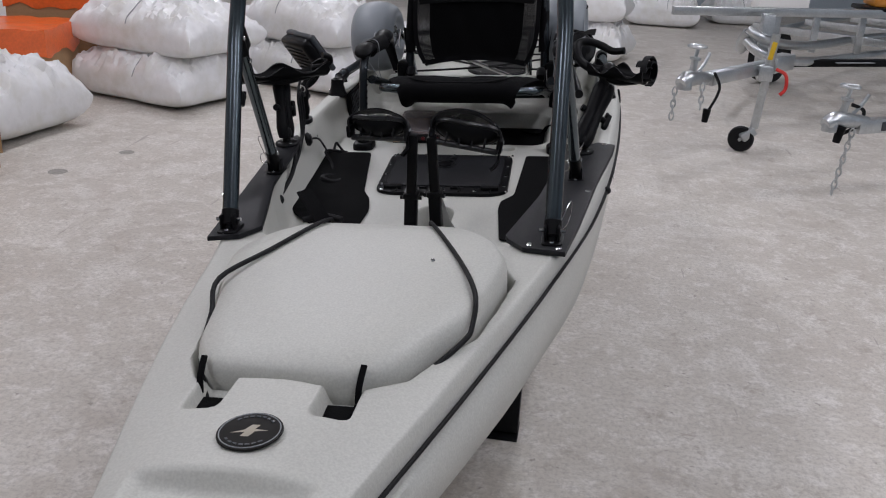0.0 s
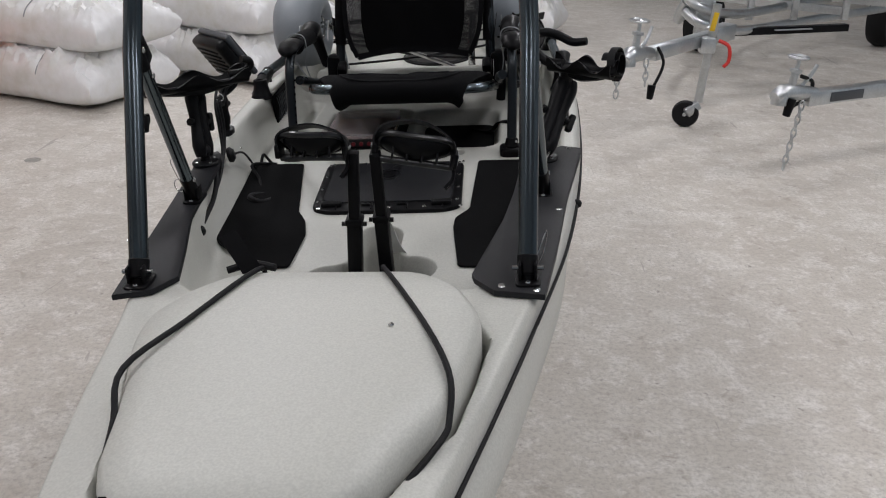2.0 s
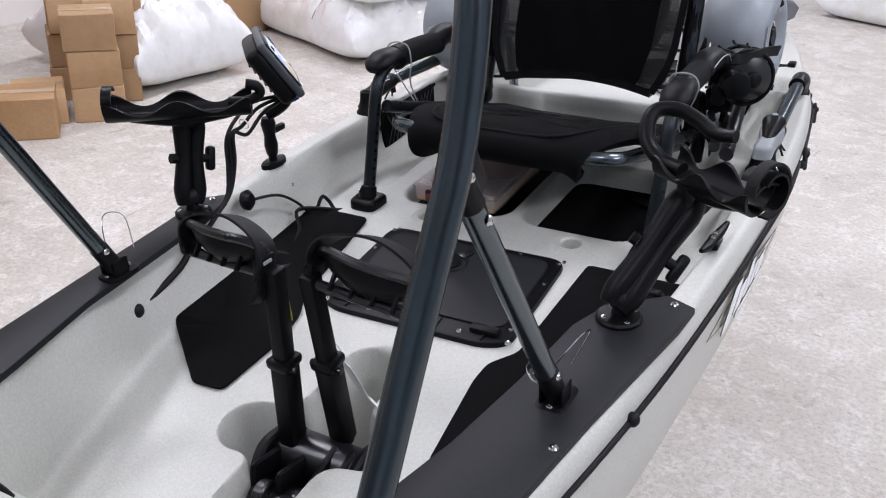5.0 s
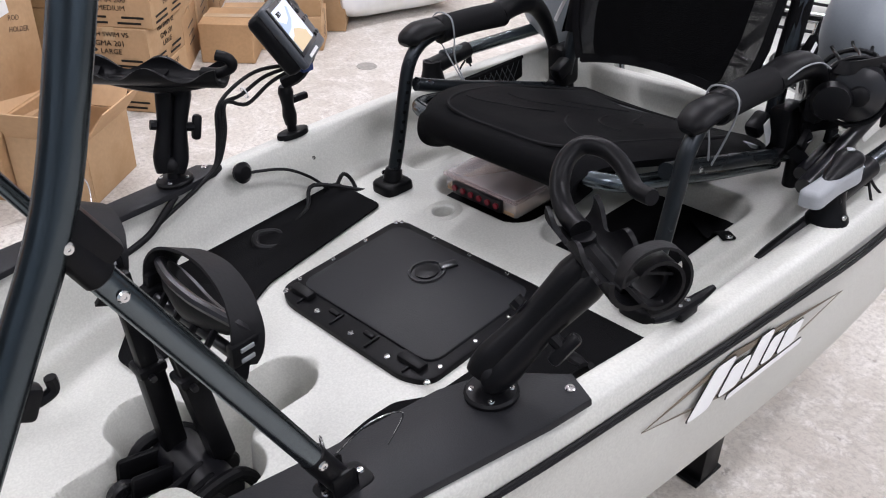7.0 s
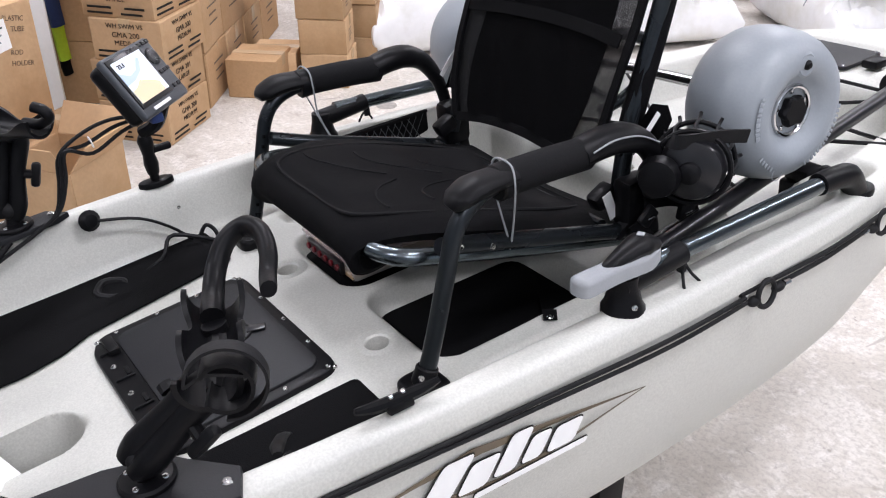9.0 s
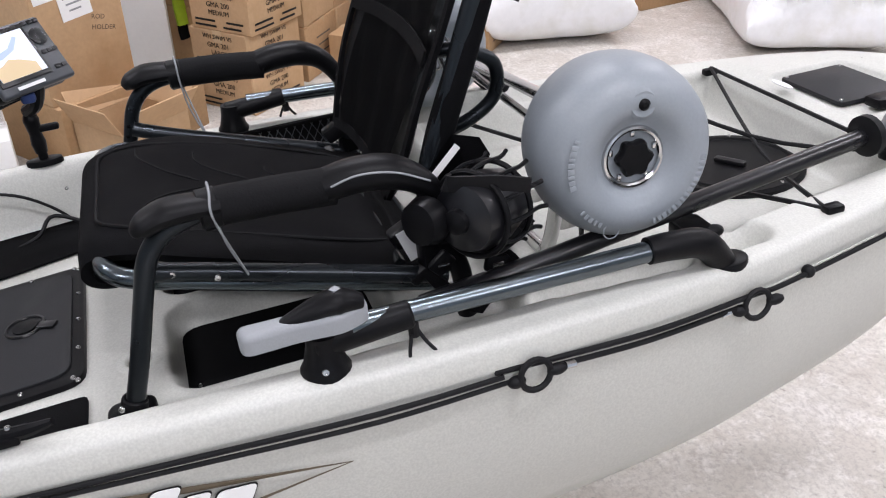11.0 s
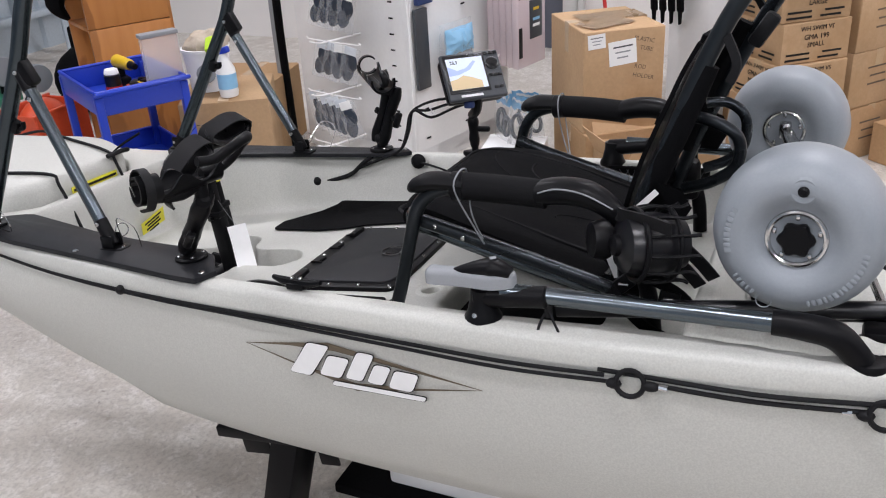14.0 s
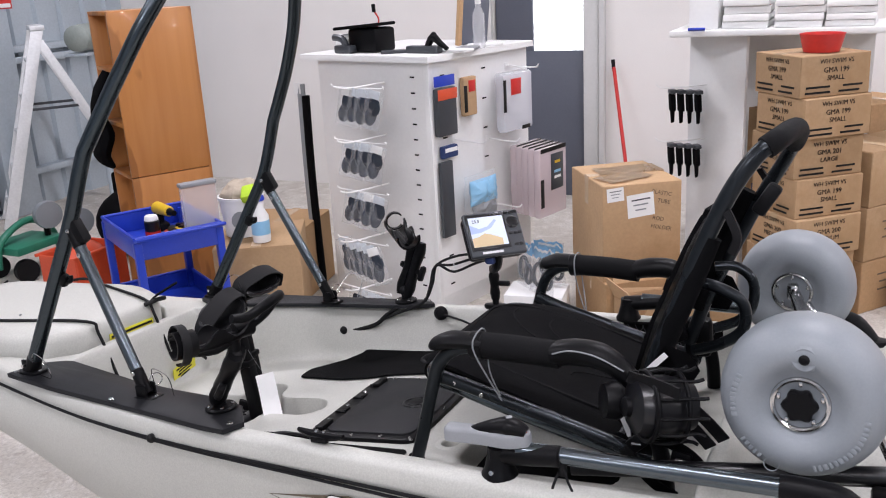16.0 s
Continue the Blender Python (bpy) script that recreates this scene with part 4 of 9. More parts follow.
    screw((0.290, 2.602, -0.106), k, 0.006)
    screw((0.20, 2.445, -0.158), k, 0.004)
    # cockpit wall rivets
    for y, z in ((1.886, -0.108), (1.917, -0.108), (2.267, -0.054), (2.37, -0.06), (2.45, -0.075)):
        screw((-np.interp(y, *COCK) - 0.001, y, z), k, 0.0045, (1, 0, 0.1))
    # cleat
    for s in (1,):
        cl = part("cleat", box((0.437, 2.2485, 0.006), (0.022, 0.035, 0.012), 0.003), BLACK, k, "black plastic deck cleat")
        part("horn_bar", tube([(0.43, 2.1949, 0.016), (0.434, 2.2226, 0.012), (0.440, 2.2735, 0.012), (0.445, 2.3031, 0.018)], [0.004, 0.008, 0.008, 0.004], 8), BLACK, cl)
        for yy in (2.2402, 2.2569):
            screw((0.437, yy, 0.0185), cl, 0.004)
    # round hatch in the tank well, cords over it
    zt = dz(0.02, 3.4575)
    rh = part("round_hatch", lathe([(0.135, 0), (0.135, 0.008), (0.128, 0.013), (0.115, 0.013), (0.112, 0.009), (0, 0.010)], (0.015, 3.4575, zt - 0.002), n=40), BLACK, k, "round black screw hatch")
    part("hatch_handle", box((0.015, 3.4575, zt + 0.012), (0.06, 0.016, 0.01), 0.004, pose(0, 0, 0, 0, 0, 30)), GLOSSBLACK, rh)
    for i in range(8):
        a = 2 * math.pi * i / 8 + 0.2
        screw((0.015 + 0.122 * math.cos(a), 3.4575 + 0.122 * math.sin(a), zt + 0.011), rh, 0.004)
    for pts in ([(0.36, 3.38, -0.040), (0.0, 3.18, -0.05), (-0.33, 2.995, -0.03)], [(0.36, 3.38, -0.040), (0.1, 3.4575, -0.06), (-0.25, 3.587, -0.03)], [(-0.36, 3.38, -0.035), (0.05, 3.476, -0.055), (0.25, 3.587, -0.035)],
                [(-0.36, 3.38, -0.035), (0.0, 3.1615, -0.045), (0.33, 2.995, -0.02)], [(-0.25, 3.587, -0.03), (0.25, 3.587, -0.03)]):
        part("tank_bungee", tube(pts, 0.004, 6), RUBBER, k, "black elastic cord")
    for s in (1, -1):
        part("bungee_eye", box((s * 0.368, 3.385, gz(3.385) + 0.004), (0.02, 0.03, 0.014), 0.004), BLACK, k)
        part("bungee_eye", box((s * 0.255, 3.5888, gz(3.587) + 0.004), (0.02, 0.03, 0.014), 0.004), BLACK, k)
        pk = part("plug_lanyard", tube([(s * 0.362, 3.143, -0.02), (s * 0.355, 3.1707, -0.055), (s * 0.35, 3.1985, -0.085)], 0.004, 6), RUBBER, k)
        part("plug", lathe([(0.022, 0), (0.024, 0.004), (0.018, 0.008), (0, 0.009)], (s * 0.349, 3.2124, -0.10), n=18), BLACK, pk)
    # stern hatch and mark
    zs = gz(3.735) + 0.010
    sh = part("stern_hatch", slab(rounded([(-0.115, 3.6564), (0.06, 3.6564), (0.06, 3.7998), (-0.115, 3.7998)], 0.012), zs, zs + 0.008, 0.002), STARBOARD, k, "black stern deck panel")
    for sx, sy in ((-0.105, 3.6656), (0.05, 3.6656), (0.05, 3.7905), (-0.105, 3.7905)):
        screw((sx, sy, zs + 0.008), sh, 0.004)
    part("stern_fitting", box((0.095, 3.7165, zs + 0.012), (0.04, 0.05, 0.02), 0.006), BLACK, k)
    part("stern_mark", slab(oval(-0.06, 3.6194, 0.03, 0.008, 16), gz(3.624) + 0.026, gz(3.624) + 0.0275), SILVER, k)
    part("stern_mark", slab([(-0.12, 3.8552), (0.08, 3.8737), (0.1, 3.883), (-0.1, 3.8691)], gz(3.8275) + 0.018, gz(3.8275) + 0.0195), BROWN, k)
    # mesh pocket on the far cockpit wall, labels on the near wall
    mpk = part("mesh_pocket", box((-0.408, 2.72, -0.055), (0.012, 0.24, 0.085), 0.004), MATTE, k, "black mesh side pocket")
    for i in range(11):
        for up in (1, -1):
            y0 = 2.610 + i * 0.0175
            part("net_cord", tube([(-0.401, y0, -0.055 - 0.041 * up), (-0.401, y0 + 0.045, -0.055 + 0.041 * up)], 0.0009, 4, 1), DKGREY, mpk)
    part("pocket_hem", tube([(-0.401, 2.602, -0.013), (-0.398, 2.72, -0.015), (-0.401, 2.838, -0.013)], 0.004, 6, 3), MATTE, mpk)
    lm = frame_of((-0.137, 1.392, -0.135), (-1, 0, 0.22), (-0.2, 0.25, 1))
    wl = part("warning_label", box((0, 0, 0), (0.095, 0.055, 0.0015), 0, lm), YELLOW, k, "yellow warning label with unreadable print")
    for w, dzz in ((0.07, 0.017), (0.05, 0.007), (0.06, -0.003), (0.04, -0.013)):
        part("print_bar", box((0, 0, 0), (w, 0.005, 0.0012), 0, lm @ Matrix.Translation((0.0, dzz, 0.001))), INK, wl)
    return k


build_kayak()


# ---- stand under the kayak ----
def build_stand():
    t = thing("kayak_stand", (0.0, 2.3, 0.0), label="black steel stand holding the kayak off the floor", category="stand")
    for e in (1, -1):
        x = e * 0.240
        part("rail", box((x, 2.32, 0.366 + (0 if e > 0 else -0.033)), (0.075, 1.02, 0.028), 0.003, pose(0, 0, 0, 3.6, 0, e * 4.0)), BLACK, t)
        for y, w, h in ((1.885, 0.075, 0.075), (2.085, 0.05, 0.06)):
            part("bracket", box((e * 0.268, y, 0.296 + (y - 1.9) * 0.06 - (0 if e > 0 else 0.033)), (0.006, w, h), 0.002, pose(0, 0, 0, 10)), BLACK, t)
        for lx, y, z in ((0.245, 1.947, 0.350 if e > 0 else 0.318), (0.236, 2.80, 0.380 if e > 0 else 0.348)):
            lw, slant = (0.108, 15.0) if y < 2.5 else (0.072, 0.0)
            part("leg", box((e * lx, y, z / 2), (lw, 0.068, z - 0.006 * (slant > 0)), 0.003, pose(0, 0, 0, -slant)), BLACK, t)
            part("foot", box((e * lx, y - 0.5 * z * math.tan(radians(slant)), 0.005), (lw + 0.004, 0.10, 0.010), 0.002), BLACK, t)
    for y, z, w in ((1.99, 0.27, 0.44), (2.82, 0.30, 0.30)):
        part("cross_bar", box((0, y, z), (w, 0.05, 0.04), 0.003), BLACK, t)
    d = thing("trolley", (0.0, 2.25, 0), label="low dark trolley under the kayak", category="trolley")
    part("deck", box((-0.05, 2.26, 0.055), (0.34, 0.55, 0.03), 0.006), MATTE, d)
    for x in (-0.18, 0.08):
        for y in (2.06, 2.46):
            part("wheel", rod((x - 0.012, y, 0.02), (x + 0.012, y, 0.02), 0.0195, n=14), RUBBER, d)
    b = thing("storage_box", (-0.05, 2.28, 0.07), label="pale translucent plastic box on a dark trolley under the kayak", category="box")
    part("body", box((-0.05, 2.28, 0.125), (0.24, 0.32, 0.108), 0.012), PAPER, b)
    part("lid", box((-0.05, 2.28, 0.185), (0.25, 0.33, 0.015), 0.005), GREYP, b)
    for k in range(4):
        part("print_bar", box((0.0712, 2.24 + 0.03 * k, 0.14 - 0.012 * (k % 2)), (0.001, 0.02, 0.010)), CARD2 if k % 2 else DKGREY, b)


build_stand()


# ---- things on the kayak ----
def build_bar():
    t = thing("standing_bar", (0, 1.36, 0.0125), K, label="gunmetal tube standing support bar with two braced legs", category="support bar")
    for s in (1, -1):
        o = 0.004 if s > 0 else 0.020
        b0, lk = V(s * 0.331, 1.378, gz(1.37) + 0.035), V(s * (0.335 + o), 1.580, 0.372)
        kn = V(s * (0.333 + o), 1.578, 0.380)
        leg = part("leg", tube([b0, *(b0.lerp(lk, q) for q in (0.1, 0.3, 0.5, 0.7, 0.85)), lk, (s * (0.334 + o), 1.605, 0.42), (s * (0.331 + o), 1.630, 0.48), (s * (0.325 + o), 1.655, 0.54)], 0.0165, 18, 3), LEGALU, t, "gunmetal anodised tube")
        part("upper_tube", tube([(s * (0.325 + o), 1.655, 0.54), (s * (0.310 + o), 1.70, 0.61), (s * (0.290 + o), 1.75, 0.69), (s * 0.262, 1.82, 0.80), (s * 0.19, 1.885, 0.92), (s * 0.09, 1.915, 0.975), (0, 1.925, 0.99)], 0.0165, 16, 6), LEGALU, t, "dark anodised upper tube")
        part("sleeve", rod(b0 + V(0, -0.008, -0.012), b0.lerp(lk, 0.05), 0.0178, n=18, bev=0.002), BLACK, leg)
        part("plug", rod(b0 + V(0, -0.012, -0.03), b0, 0.013, n=14), BLACK, leg)
        br = part("base_bracket", slab(rounded([(s * 0.331 - 0.021, 1.342), (s * 0.331 + 0.021, 1.342), (s * 0.331 + 0.021, 1.402), (s * 0.331 - 0.021, 1.402)], 0.012), 0.0125 + gz(1.37), 0.0185 + gz(1.37), 0.002), BLACK, t)
        for dx in (-0.013, 0.013):
            part("bracket_ear", box((s * 0.331 + dx, 1.370, 0.032 + gz(1.37)), (0.005, 0.03, 0.032), 0.004), BLACK, br)
        part("pin", rod((s * 0.331 - 0.026, 1.370, 0.036 + gz(1.37)), (s * 0.331 + 0.026, 1.370, 0.036 + gz(1.37)), 0.004, n=10), CHROME, br)
        for dy in (-0.02, 0.022):
            screw((s * 0.331, 1.372 + dy, 0.0185 + gz(1.37)), br, 0.0048)
        part("lanyard", tube([(s * 0.34, 1.385, 0.045), (s * 0.36, 1.42, 0.085), (s * 0.365, 1.46, 0.070), (s * 0.36, 1.465, 0.03), (s * 0.345, 1.41, 0.028)], 0.0010, 5), CHROME, t)
        cx = s * 0.336 - 0.004
        cl = part("tube_clip", box((cx, 1.530, 0.258), (0.018, 0.022, 0.030), 0.005, pose(0, 0, 0, -30)), BLACK, t)
        part("clip_hook", tube([(cx, 1.538, 0.252), (cx, 1.552, 0.256), (cx, 1.553, 0.268)], 0.005, 8), BLACK, cl)
        # brace
        f2, top = V(s * 0.367, 1.758, 0.032), kn + V(0, 0.008, 0.004)
        bc = part("brace", tube([f2, top], 0.0130, 16, 1), BLUEALU, t, "gunmetal anodised brace tube")
        part("brace_end", rod(f2.lerp(top, -0.03), f2.lerp(top, 0.12), 0.0142, n=16, bev=0.002), BLACK, bc)
        part("brace_end", rod(f2.lerp(top, 0.86), f2.lerp(top, 1.0), 0.0146, n=16, bev=0.003), BLACK, bc)
        part("joint", box(top + V(0, 0.020, -0.014), (0.027, 0.060, 0.034), 0.008, pose(0, 0, 0, -62)), BLACK, bc)
        for q in (0.10, 0.82, 0.97):
            c = f2.lerp(top, q)
            for e in (-1, 1):
                screw(c + V(e * 0.0135, 0, 0), bc, 0.0055, (e, 0, 0))
        b2 = part("base_bracket", slab(rounded([(s * 0.367 - 0.02, 1.735), (s * 0.367 + 0.02, 1.735), (s * 0.367 + 0.02, 1.795), (s * 0.367 - 0.02, 1.795)], 0.012), 0.0125, 0.0185, 0.002), BLACK, t)
        for dx in (-0.013, 0.013):
            part("bracket_ear", box((s * 0.367 + dx, 1.760, 0.03), (0.005, 0.03, 0.03), 0.004), BLACK, b2)
        for dy in (-0.022, 0.022):
            screw((s * 0.367, 1.765 + dy, 0.0185), b2, 0.0048)
        part("split_ring", ring((s * 0.367 - 0.028, 1.765, 0.045), 0.014, 0.0012, (0.4, 1, 0), 18, 5), CHROME, t)
        part("lanyard", tube([(s * 0.37 - 0.02, 1.77, 0.04), (s * 0.40 - 0.02, 1.80, 0.085), (s * 0.40 - 0.02, 1.84, 0.07), (s * 0.38 - 0.02, 1.83, 0.02)], 0.0010, 5), CHROME, t)


def trough(p0, p1, r, th, waves=2.0):
    """A half-pipe from p0 to p1, open at the top, whose rim rises and falls."""
    ax = (p1 - p0).normalized()
    m = frame_of((0, 0, 0), ax, V(0, 0, 1)).to_3x3()
    bm = bmesh.new()
    n, k = 36, 14
    rows = []
    for i in range(n + 1):
        u = i / n
        half = radians(58 + 46 * (0.5 + 0.5 * math.cos(2 * math.pi * waves * u)))
        c = p0.lerp(p1, u)
        loop = []
        for rr, order in ((r, 1), (r + th, -1)):
            for q in (range(k + 1) if order == 1 else range(k, -1, -1)):
                a = -half + 2 * half * q / k
                loop.append(bm.verts.new(c + m @ V(0, -rr * math.cos(a), rr * math.sin(a))))
        rows.append(loop)
    w = len(rows[0])
    for a, b in zip(rows, rows[1:]):
        for q in range(w):
            bm.faces.new((a[q], a[(q + 1) % w], b[(q + 1) % w], b[q]))
    bm.faces.new(rows[0][::-1])
    bm.faces.new(rows[-1])
    bmesh.ops.recalc_face_normals(bm, faces=bm.faces)
    return bm


def build_rod_holder(s):
    bx, by = (0.376, 1.968) if s == 1 else (-0.412, 1.982)
    t = thing("rod_holder", (bx, by, 0.0125), K, label="black plastic ball-mount fishing rod holder on the side plate", category="rod holder", group="rod holders")

    def P(x, y, z):
        return V(x, y, z)
    c = P(bx, by, 0.0125)
    base = part("base", lathe([(0.032, 0), (0.032, 0.004), (0.029, 0.007), (0.012, 0.009), (0.010, 0.02), (0, 0.02)], c, (0, 0, 1), 28), BLACK, t)
    for i in range(4):
        a = radians(45 + 90 * i)
        screw(c + V(0.023 * math.cos(a), 0.023 * math.sin(a), 0.006), base, 0.0045)
    part("ball", ball(c + V(0, 0, 0.032), 0.0165, 10), RUBBER, t)
    if s == 1:
        top = P(0.429, 2.069, 0.150)
    else:
        top = P(-0.427, 2.026, 0.168)
    a0 = c + V(0, 0, 0.032)
    d = (top - a0).normalized()
    side = d.cross(V(0.3, -1, 0.2)).normalized() if s == 1 else d.cross(V(1, -0.3, 0)).normalized()
    for e in (-1, 1):
        o = side * e * (0.0085 if s == 1 else 0.0115)
        part("arm_half", tube([a0 - d * 0.014 + o, a0 + d * 0.012 + o * 1.25, a0.lerp(top, 0.5) + o, top - d * 0.012 + o * 1.25, top + d * 0.014 + o], [k * (1.0 if s == 1 else 0.86) for k in (0.014, 0.0185, 0.0155, 0.0185, 0.014)], 14, 5), BLACK, t)
    kn = a0.lerp(top, 0.5)
    part("knob_stem", rod(kn, kn + side * 0.036, 0.008, n=10), BLACK, t)
    part("knob", box(kn + side * 0.041, (0.017, 0.044, 0.016), 0.006, frame_of((0, 0, 0), d.cross(side), d).to_3x3().to_4x4()), BLACK, t, "black wing knob")
    part("bolt", rod(kn - side * 0.036, kn - side * 0.026, 0.009, n=8), BLACK, t)
    part("ball", ball(top, 0.0165, 10), RUBBER, t)
    if s == 1:
        up = [top, P(0.428, 2.068, 0.172), P(0.426, 2.066, 0.196)]
        hook = [P(0.420, 2.068, 0.200), P(0.388, 2.082, 0.203), P(0.364, 2.098, 0.218), P(0.355, 2.117, 0.240), P(0.362, 2.138, 0.254), P(0.390, 2.145, 0.255), P(0.420, 2.138, 0.246), P(0.446, 2.124, 0.236), P(0.476, 2.112, 0.240)]
        cup, ax = P(0.530, 2.040, 0.204), V(0.62, -0.30, 0.05)
    else:
        up = [top, P(-0.424, 2.016, 0.186), P(-0.418, 2.008, 0.204)]
        hook = [P(-0.345, 2.045, 0.206), P(-0.318, 2.062, 0.206), P(-0.302, 2.076, 0.216), P(-0.303, 2.072, 0.230), P(-0.316, 2.060, 0.236)]
        cup, ax = P(-0.495, 1.924, 0.226), V(-0.5, -0.38, 0.06)
    part("post", tube(up, 0.013, 12), BLACK, t)
    p0, p1 = (P(0.530, 2.022, 0.205), P(0.395, 2.082, 0.214)) if s == 1 else (P(-0.500, 1.920, 0.222), P(-0.312, 2.064, 0.214))
    part("cradle", trough(p0, p1, 0.026, 0.0055), BLACK, t, "open half-pipe cradle with a scalloped rim")
    part("cradle_keel", tube([p0.lerp(p1, 0.15) + V(0, 0, -0.026), p0.lerp(p1, 0.5) + V(0, 0, -0.032), p0.lerp(p1, 0.85) + V(0, 0, -0.026)], [0.008, 0.014, 0.008], 10, 5), BLACK, t)
    part("hook", tube(hook, [0.0125, 0.012, 0.0115, 0.011, 0.0105, 0.010, 0.009] if s == 1 else 0.0095, 12, 6, flat=0.9), BLACK, t, "curved open hook")
    m = axis_matrix(cup, ax)
    bm = bmesh.new()
    rows = []
    for h in ((-0.020, 0.020) if s == 1 else (-0.008, 0.008)):
        for R in (0.022, 0.0258):
            rows.append([bm.verts.new(m @ V(R * math.cos(a), R * math.sin(a), h)) for a in np.linspace(radians(-145), radians(145), 26)])
    lo_i, lo_o, hi_i, hi_o = rows
    for a, b in ((lo_i, lo_o), (lo_o, hi_o), (hi_o, hi_i), (hi_i, lo_i)):
        for k in range(25):
            bm.faces.new((a[k], a[k + 1], b[k + 1], b[k]))
    for k in (0, 25):
        bm.faces.new((lo_i[k], lo_o[k], hi_o[k], hi_i[k]))
    bmesh.ops.recalc_face_normals(bm, faces=bm.faces)
    part("cup", bm, BLACK, t, "open cup that grips the rod butt")
    if s == -1:
        return
    pts = [m @ V(0.036 * math.cos(a), 0.036 * math.sin(a), 0.006) for a in np.linspace(radians(-100), radians(175), 14)]
    part("strap", strap(pts, 0.016, 0.003, m.to_3x3() @ V(0, 0, 1), per=2), RUBBER, t, "black rubber strap")
    part("strap_tail", strap([pts[-1], pts[-1] + V(0.01 * s, 0.02, 0.01), pts[-1] + V(0.02 * s, 0.05, 0.0)], 0.014, 0.003, m.to_3x3() @ V(0, 0, 1)), RUBBER, t)


def build_fish_finder():
    t = thing("fish_finder", (-0.440, 2.243, -0.004), K, label="dark grey sonar display with lit chart screen on a ball mount", category="fish finder")
    tl, tr, bl = V(-0.378, 2.190, 0.266), V(-0.486, 2.302, 0.262), V(-0.330, 2.236, 0.160)
    br = tr + bl - tl
    c = (tl + br) / 2
    m = frame_of(c, tr - tl, tl - bl)
    w, h = (tr - tl).length, (tl - bl).length
    body = part("body", box((0, 0, 0), (w, h, 0.016), 0.006, m @ Matrix.Translation((0, 0, -0.008)), seg=3), DKGREY, t)
    hs = part("rear_housing", box((0, 0, 0), (w * 0.97, h * 0.95, 0.034), 0.012, m @ Matrix.Translation((0, 0, -0.030)), seg=3), BLACK, body, "black rear housing")
    for k in range(6):
        part("fin", box((0, 0, 0), (w * 0.7, 0.004, 0.006), 0.001, m @ Matrix.Translation((0, h * (-0.3 + 0.12 * k), -0.048))), BLACK, hs)
    part("bezel", box((0, 0, 0), (w * 0.70, h * 0.80, 0.004), 0.0015, m @ Matrix.Translation((-w * 0.12, 0.006, 0.001))), GLOSSBLACK, body)
    sw, sh = w * 0.62, h * 0.66
    sc = part("screen", box((0, 0, 0), (sw, sh, 0.002), 0, m @ Matrix.Translation((-w * 0.12, 0.006, 0.0026))), LCD, body, "lit screen with a sand and water chart")
    o = m @ Matrix.Translation((-w * 0.12, 0.006, 0.0038))
    part("chart_land", slab([(-sw * 0.5, -sh * 0.5), (sw * 0.36, -sh * 0.5), (sw * 0.36, -sh * 0.28), (sw * 0.1, -sh * 0.14), (-sw * 0.12, -sh * 0.06), (-sw * 0.3, -sh * 0.16), (-sw * 0.5, -sh * 0.2)], 0, 0.0004, m=o), LCDY, sc)
    part("chart_water", slab([(-sw * 0.5, sh * 0.26), (-sw * 0.5, -sh * 0.05), (-sw * 0.2, -sh * 0.02), (sw * 0.1, sh * 0.1), (sw * 0.3, sh * 0.34), (sw * 0.24, sh * 0.38), (0, sh * 0.16), (-sw * 0.25, sh * 0.1)], 0, 0.0004, m=o), LCDB, sc)
    part("reading", letters("23.3", 0.012, o @ Matrix.Translation((-sw * 0.3, sh * 0.36, 0.0006))), INK, sc)
    part("name_bar", box((0, 0, 0), (sw * 0.6, 0.006, 0.001), 0, m @ Matrix.Translation((-w * 0.12, -h * 0.42, 0.0024))), SILVER, body)
    part("rocker", lathe([(0.017, 0), (0.017, 0.002), (0.012, 0.004), (0.006, 0.003), (0, 0.003)], m @ V(w * 0.35, h * 0.2, 0), m.to_3x3() @ V(0, 0, 1), 18), GLOSSBLACK, body)
    for bx, by in ((0.27, 0.43), (0.36, 0.43), (0.44, 0.43), (0.29, -0.04), (0.37, -0.04), (0.44, -0.04), (0.33, -0.3), (0.42, -0.3)):
        part("button", box((0, 0, 0), (0.011, 0.008, 0.004), 0.0015, m @ Matrix.Translation((w * bx, h * by, 0.001))), GLOSSBLACK, body)
    n = m.to_3x3() @ V(0, 0, 1)
    low = (bl + br) / 2 - n * 0.02
    neck = V(-0.440, 2.243, 0.085)
    part("mount_fork", tube([low + V(0, 0, 0.012), low.lerp(neck, 0.4), neck + V(0, 0, 0.018)], 0.013, 10), BLACK, t)
    a0 = V(-0.440, 2.243, 0.02)
    part("arm", tube([a0, a0.lerp(neck, 0.3), a0.lerp(neck, 0.6), neck, neck + V(0, 0, 0.012)], [0.011, 0.014, 0.0115, 0.015, 0.011], 12, 4), BLACK, t)
    part("knob", box((-0.440, 2.268, 0.066), (0.014, 0.04, 0.014), 0.005), BLACK, t)
    part("base", slab(oval(-0.440, 2.243, 0.017, 0.034, 24), -0.004, 0.008, 0.004), BLACK, t)
    part("neck", rod((-0.440, 2.243, 0.006), (-0.440, 2.243, 0.022), 0.009, n=12), BLACK, t)
    part("connector", box(low + V(0.012, -0.02, -0.005), (0.02, 0.025, 0.018), 0.005), NAVY, t, "dark blue connector")
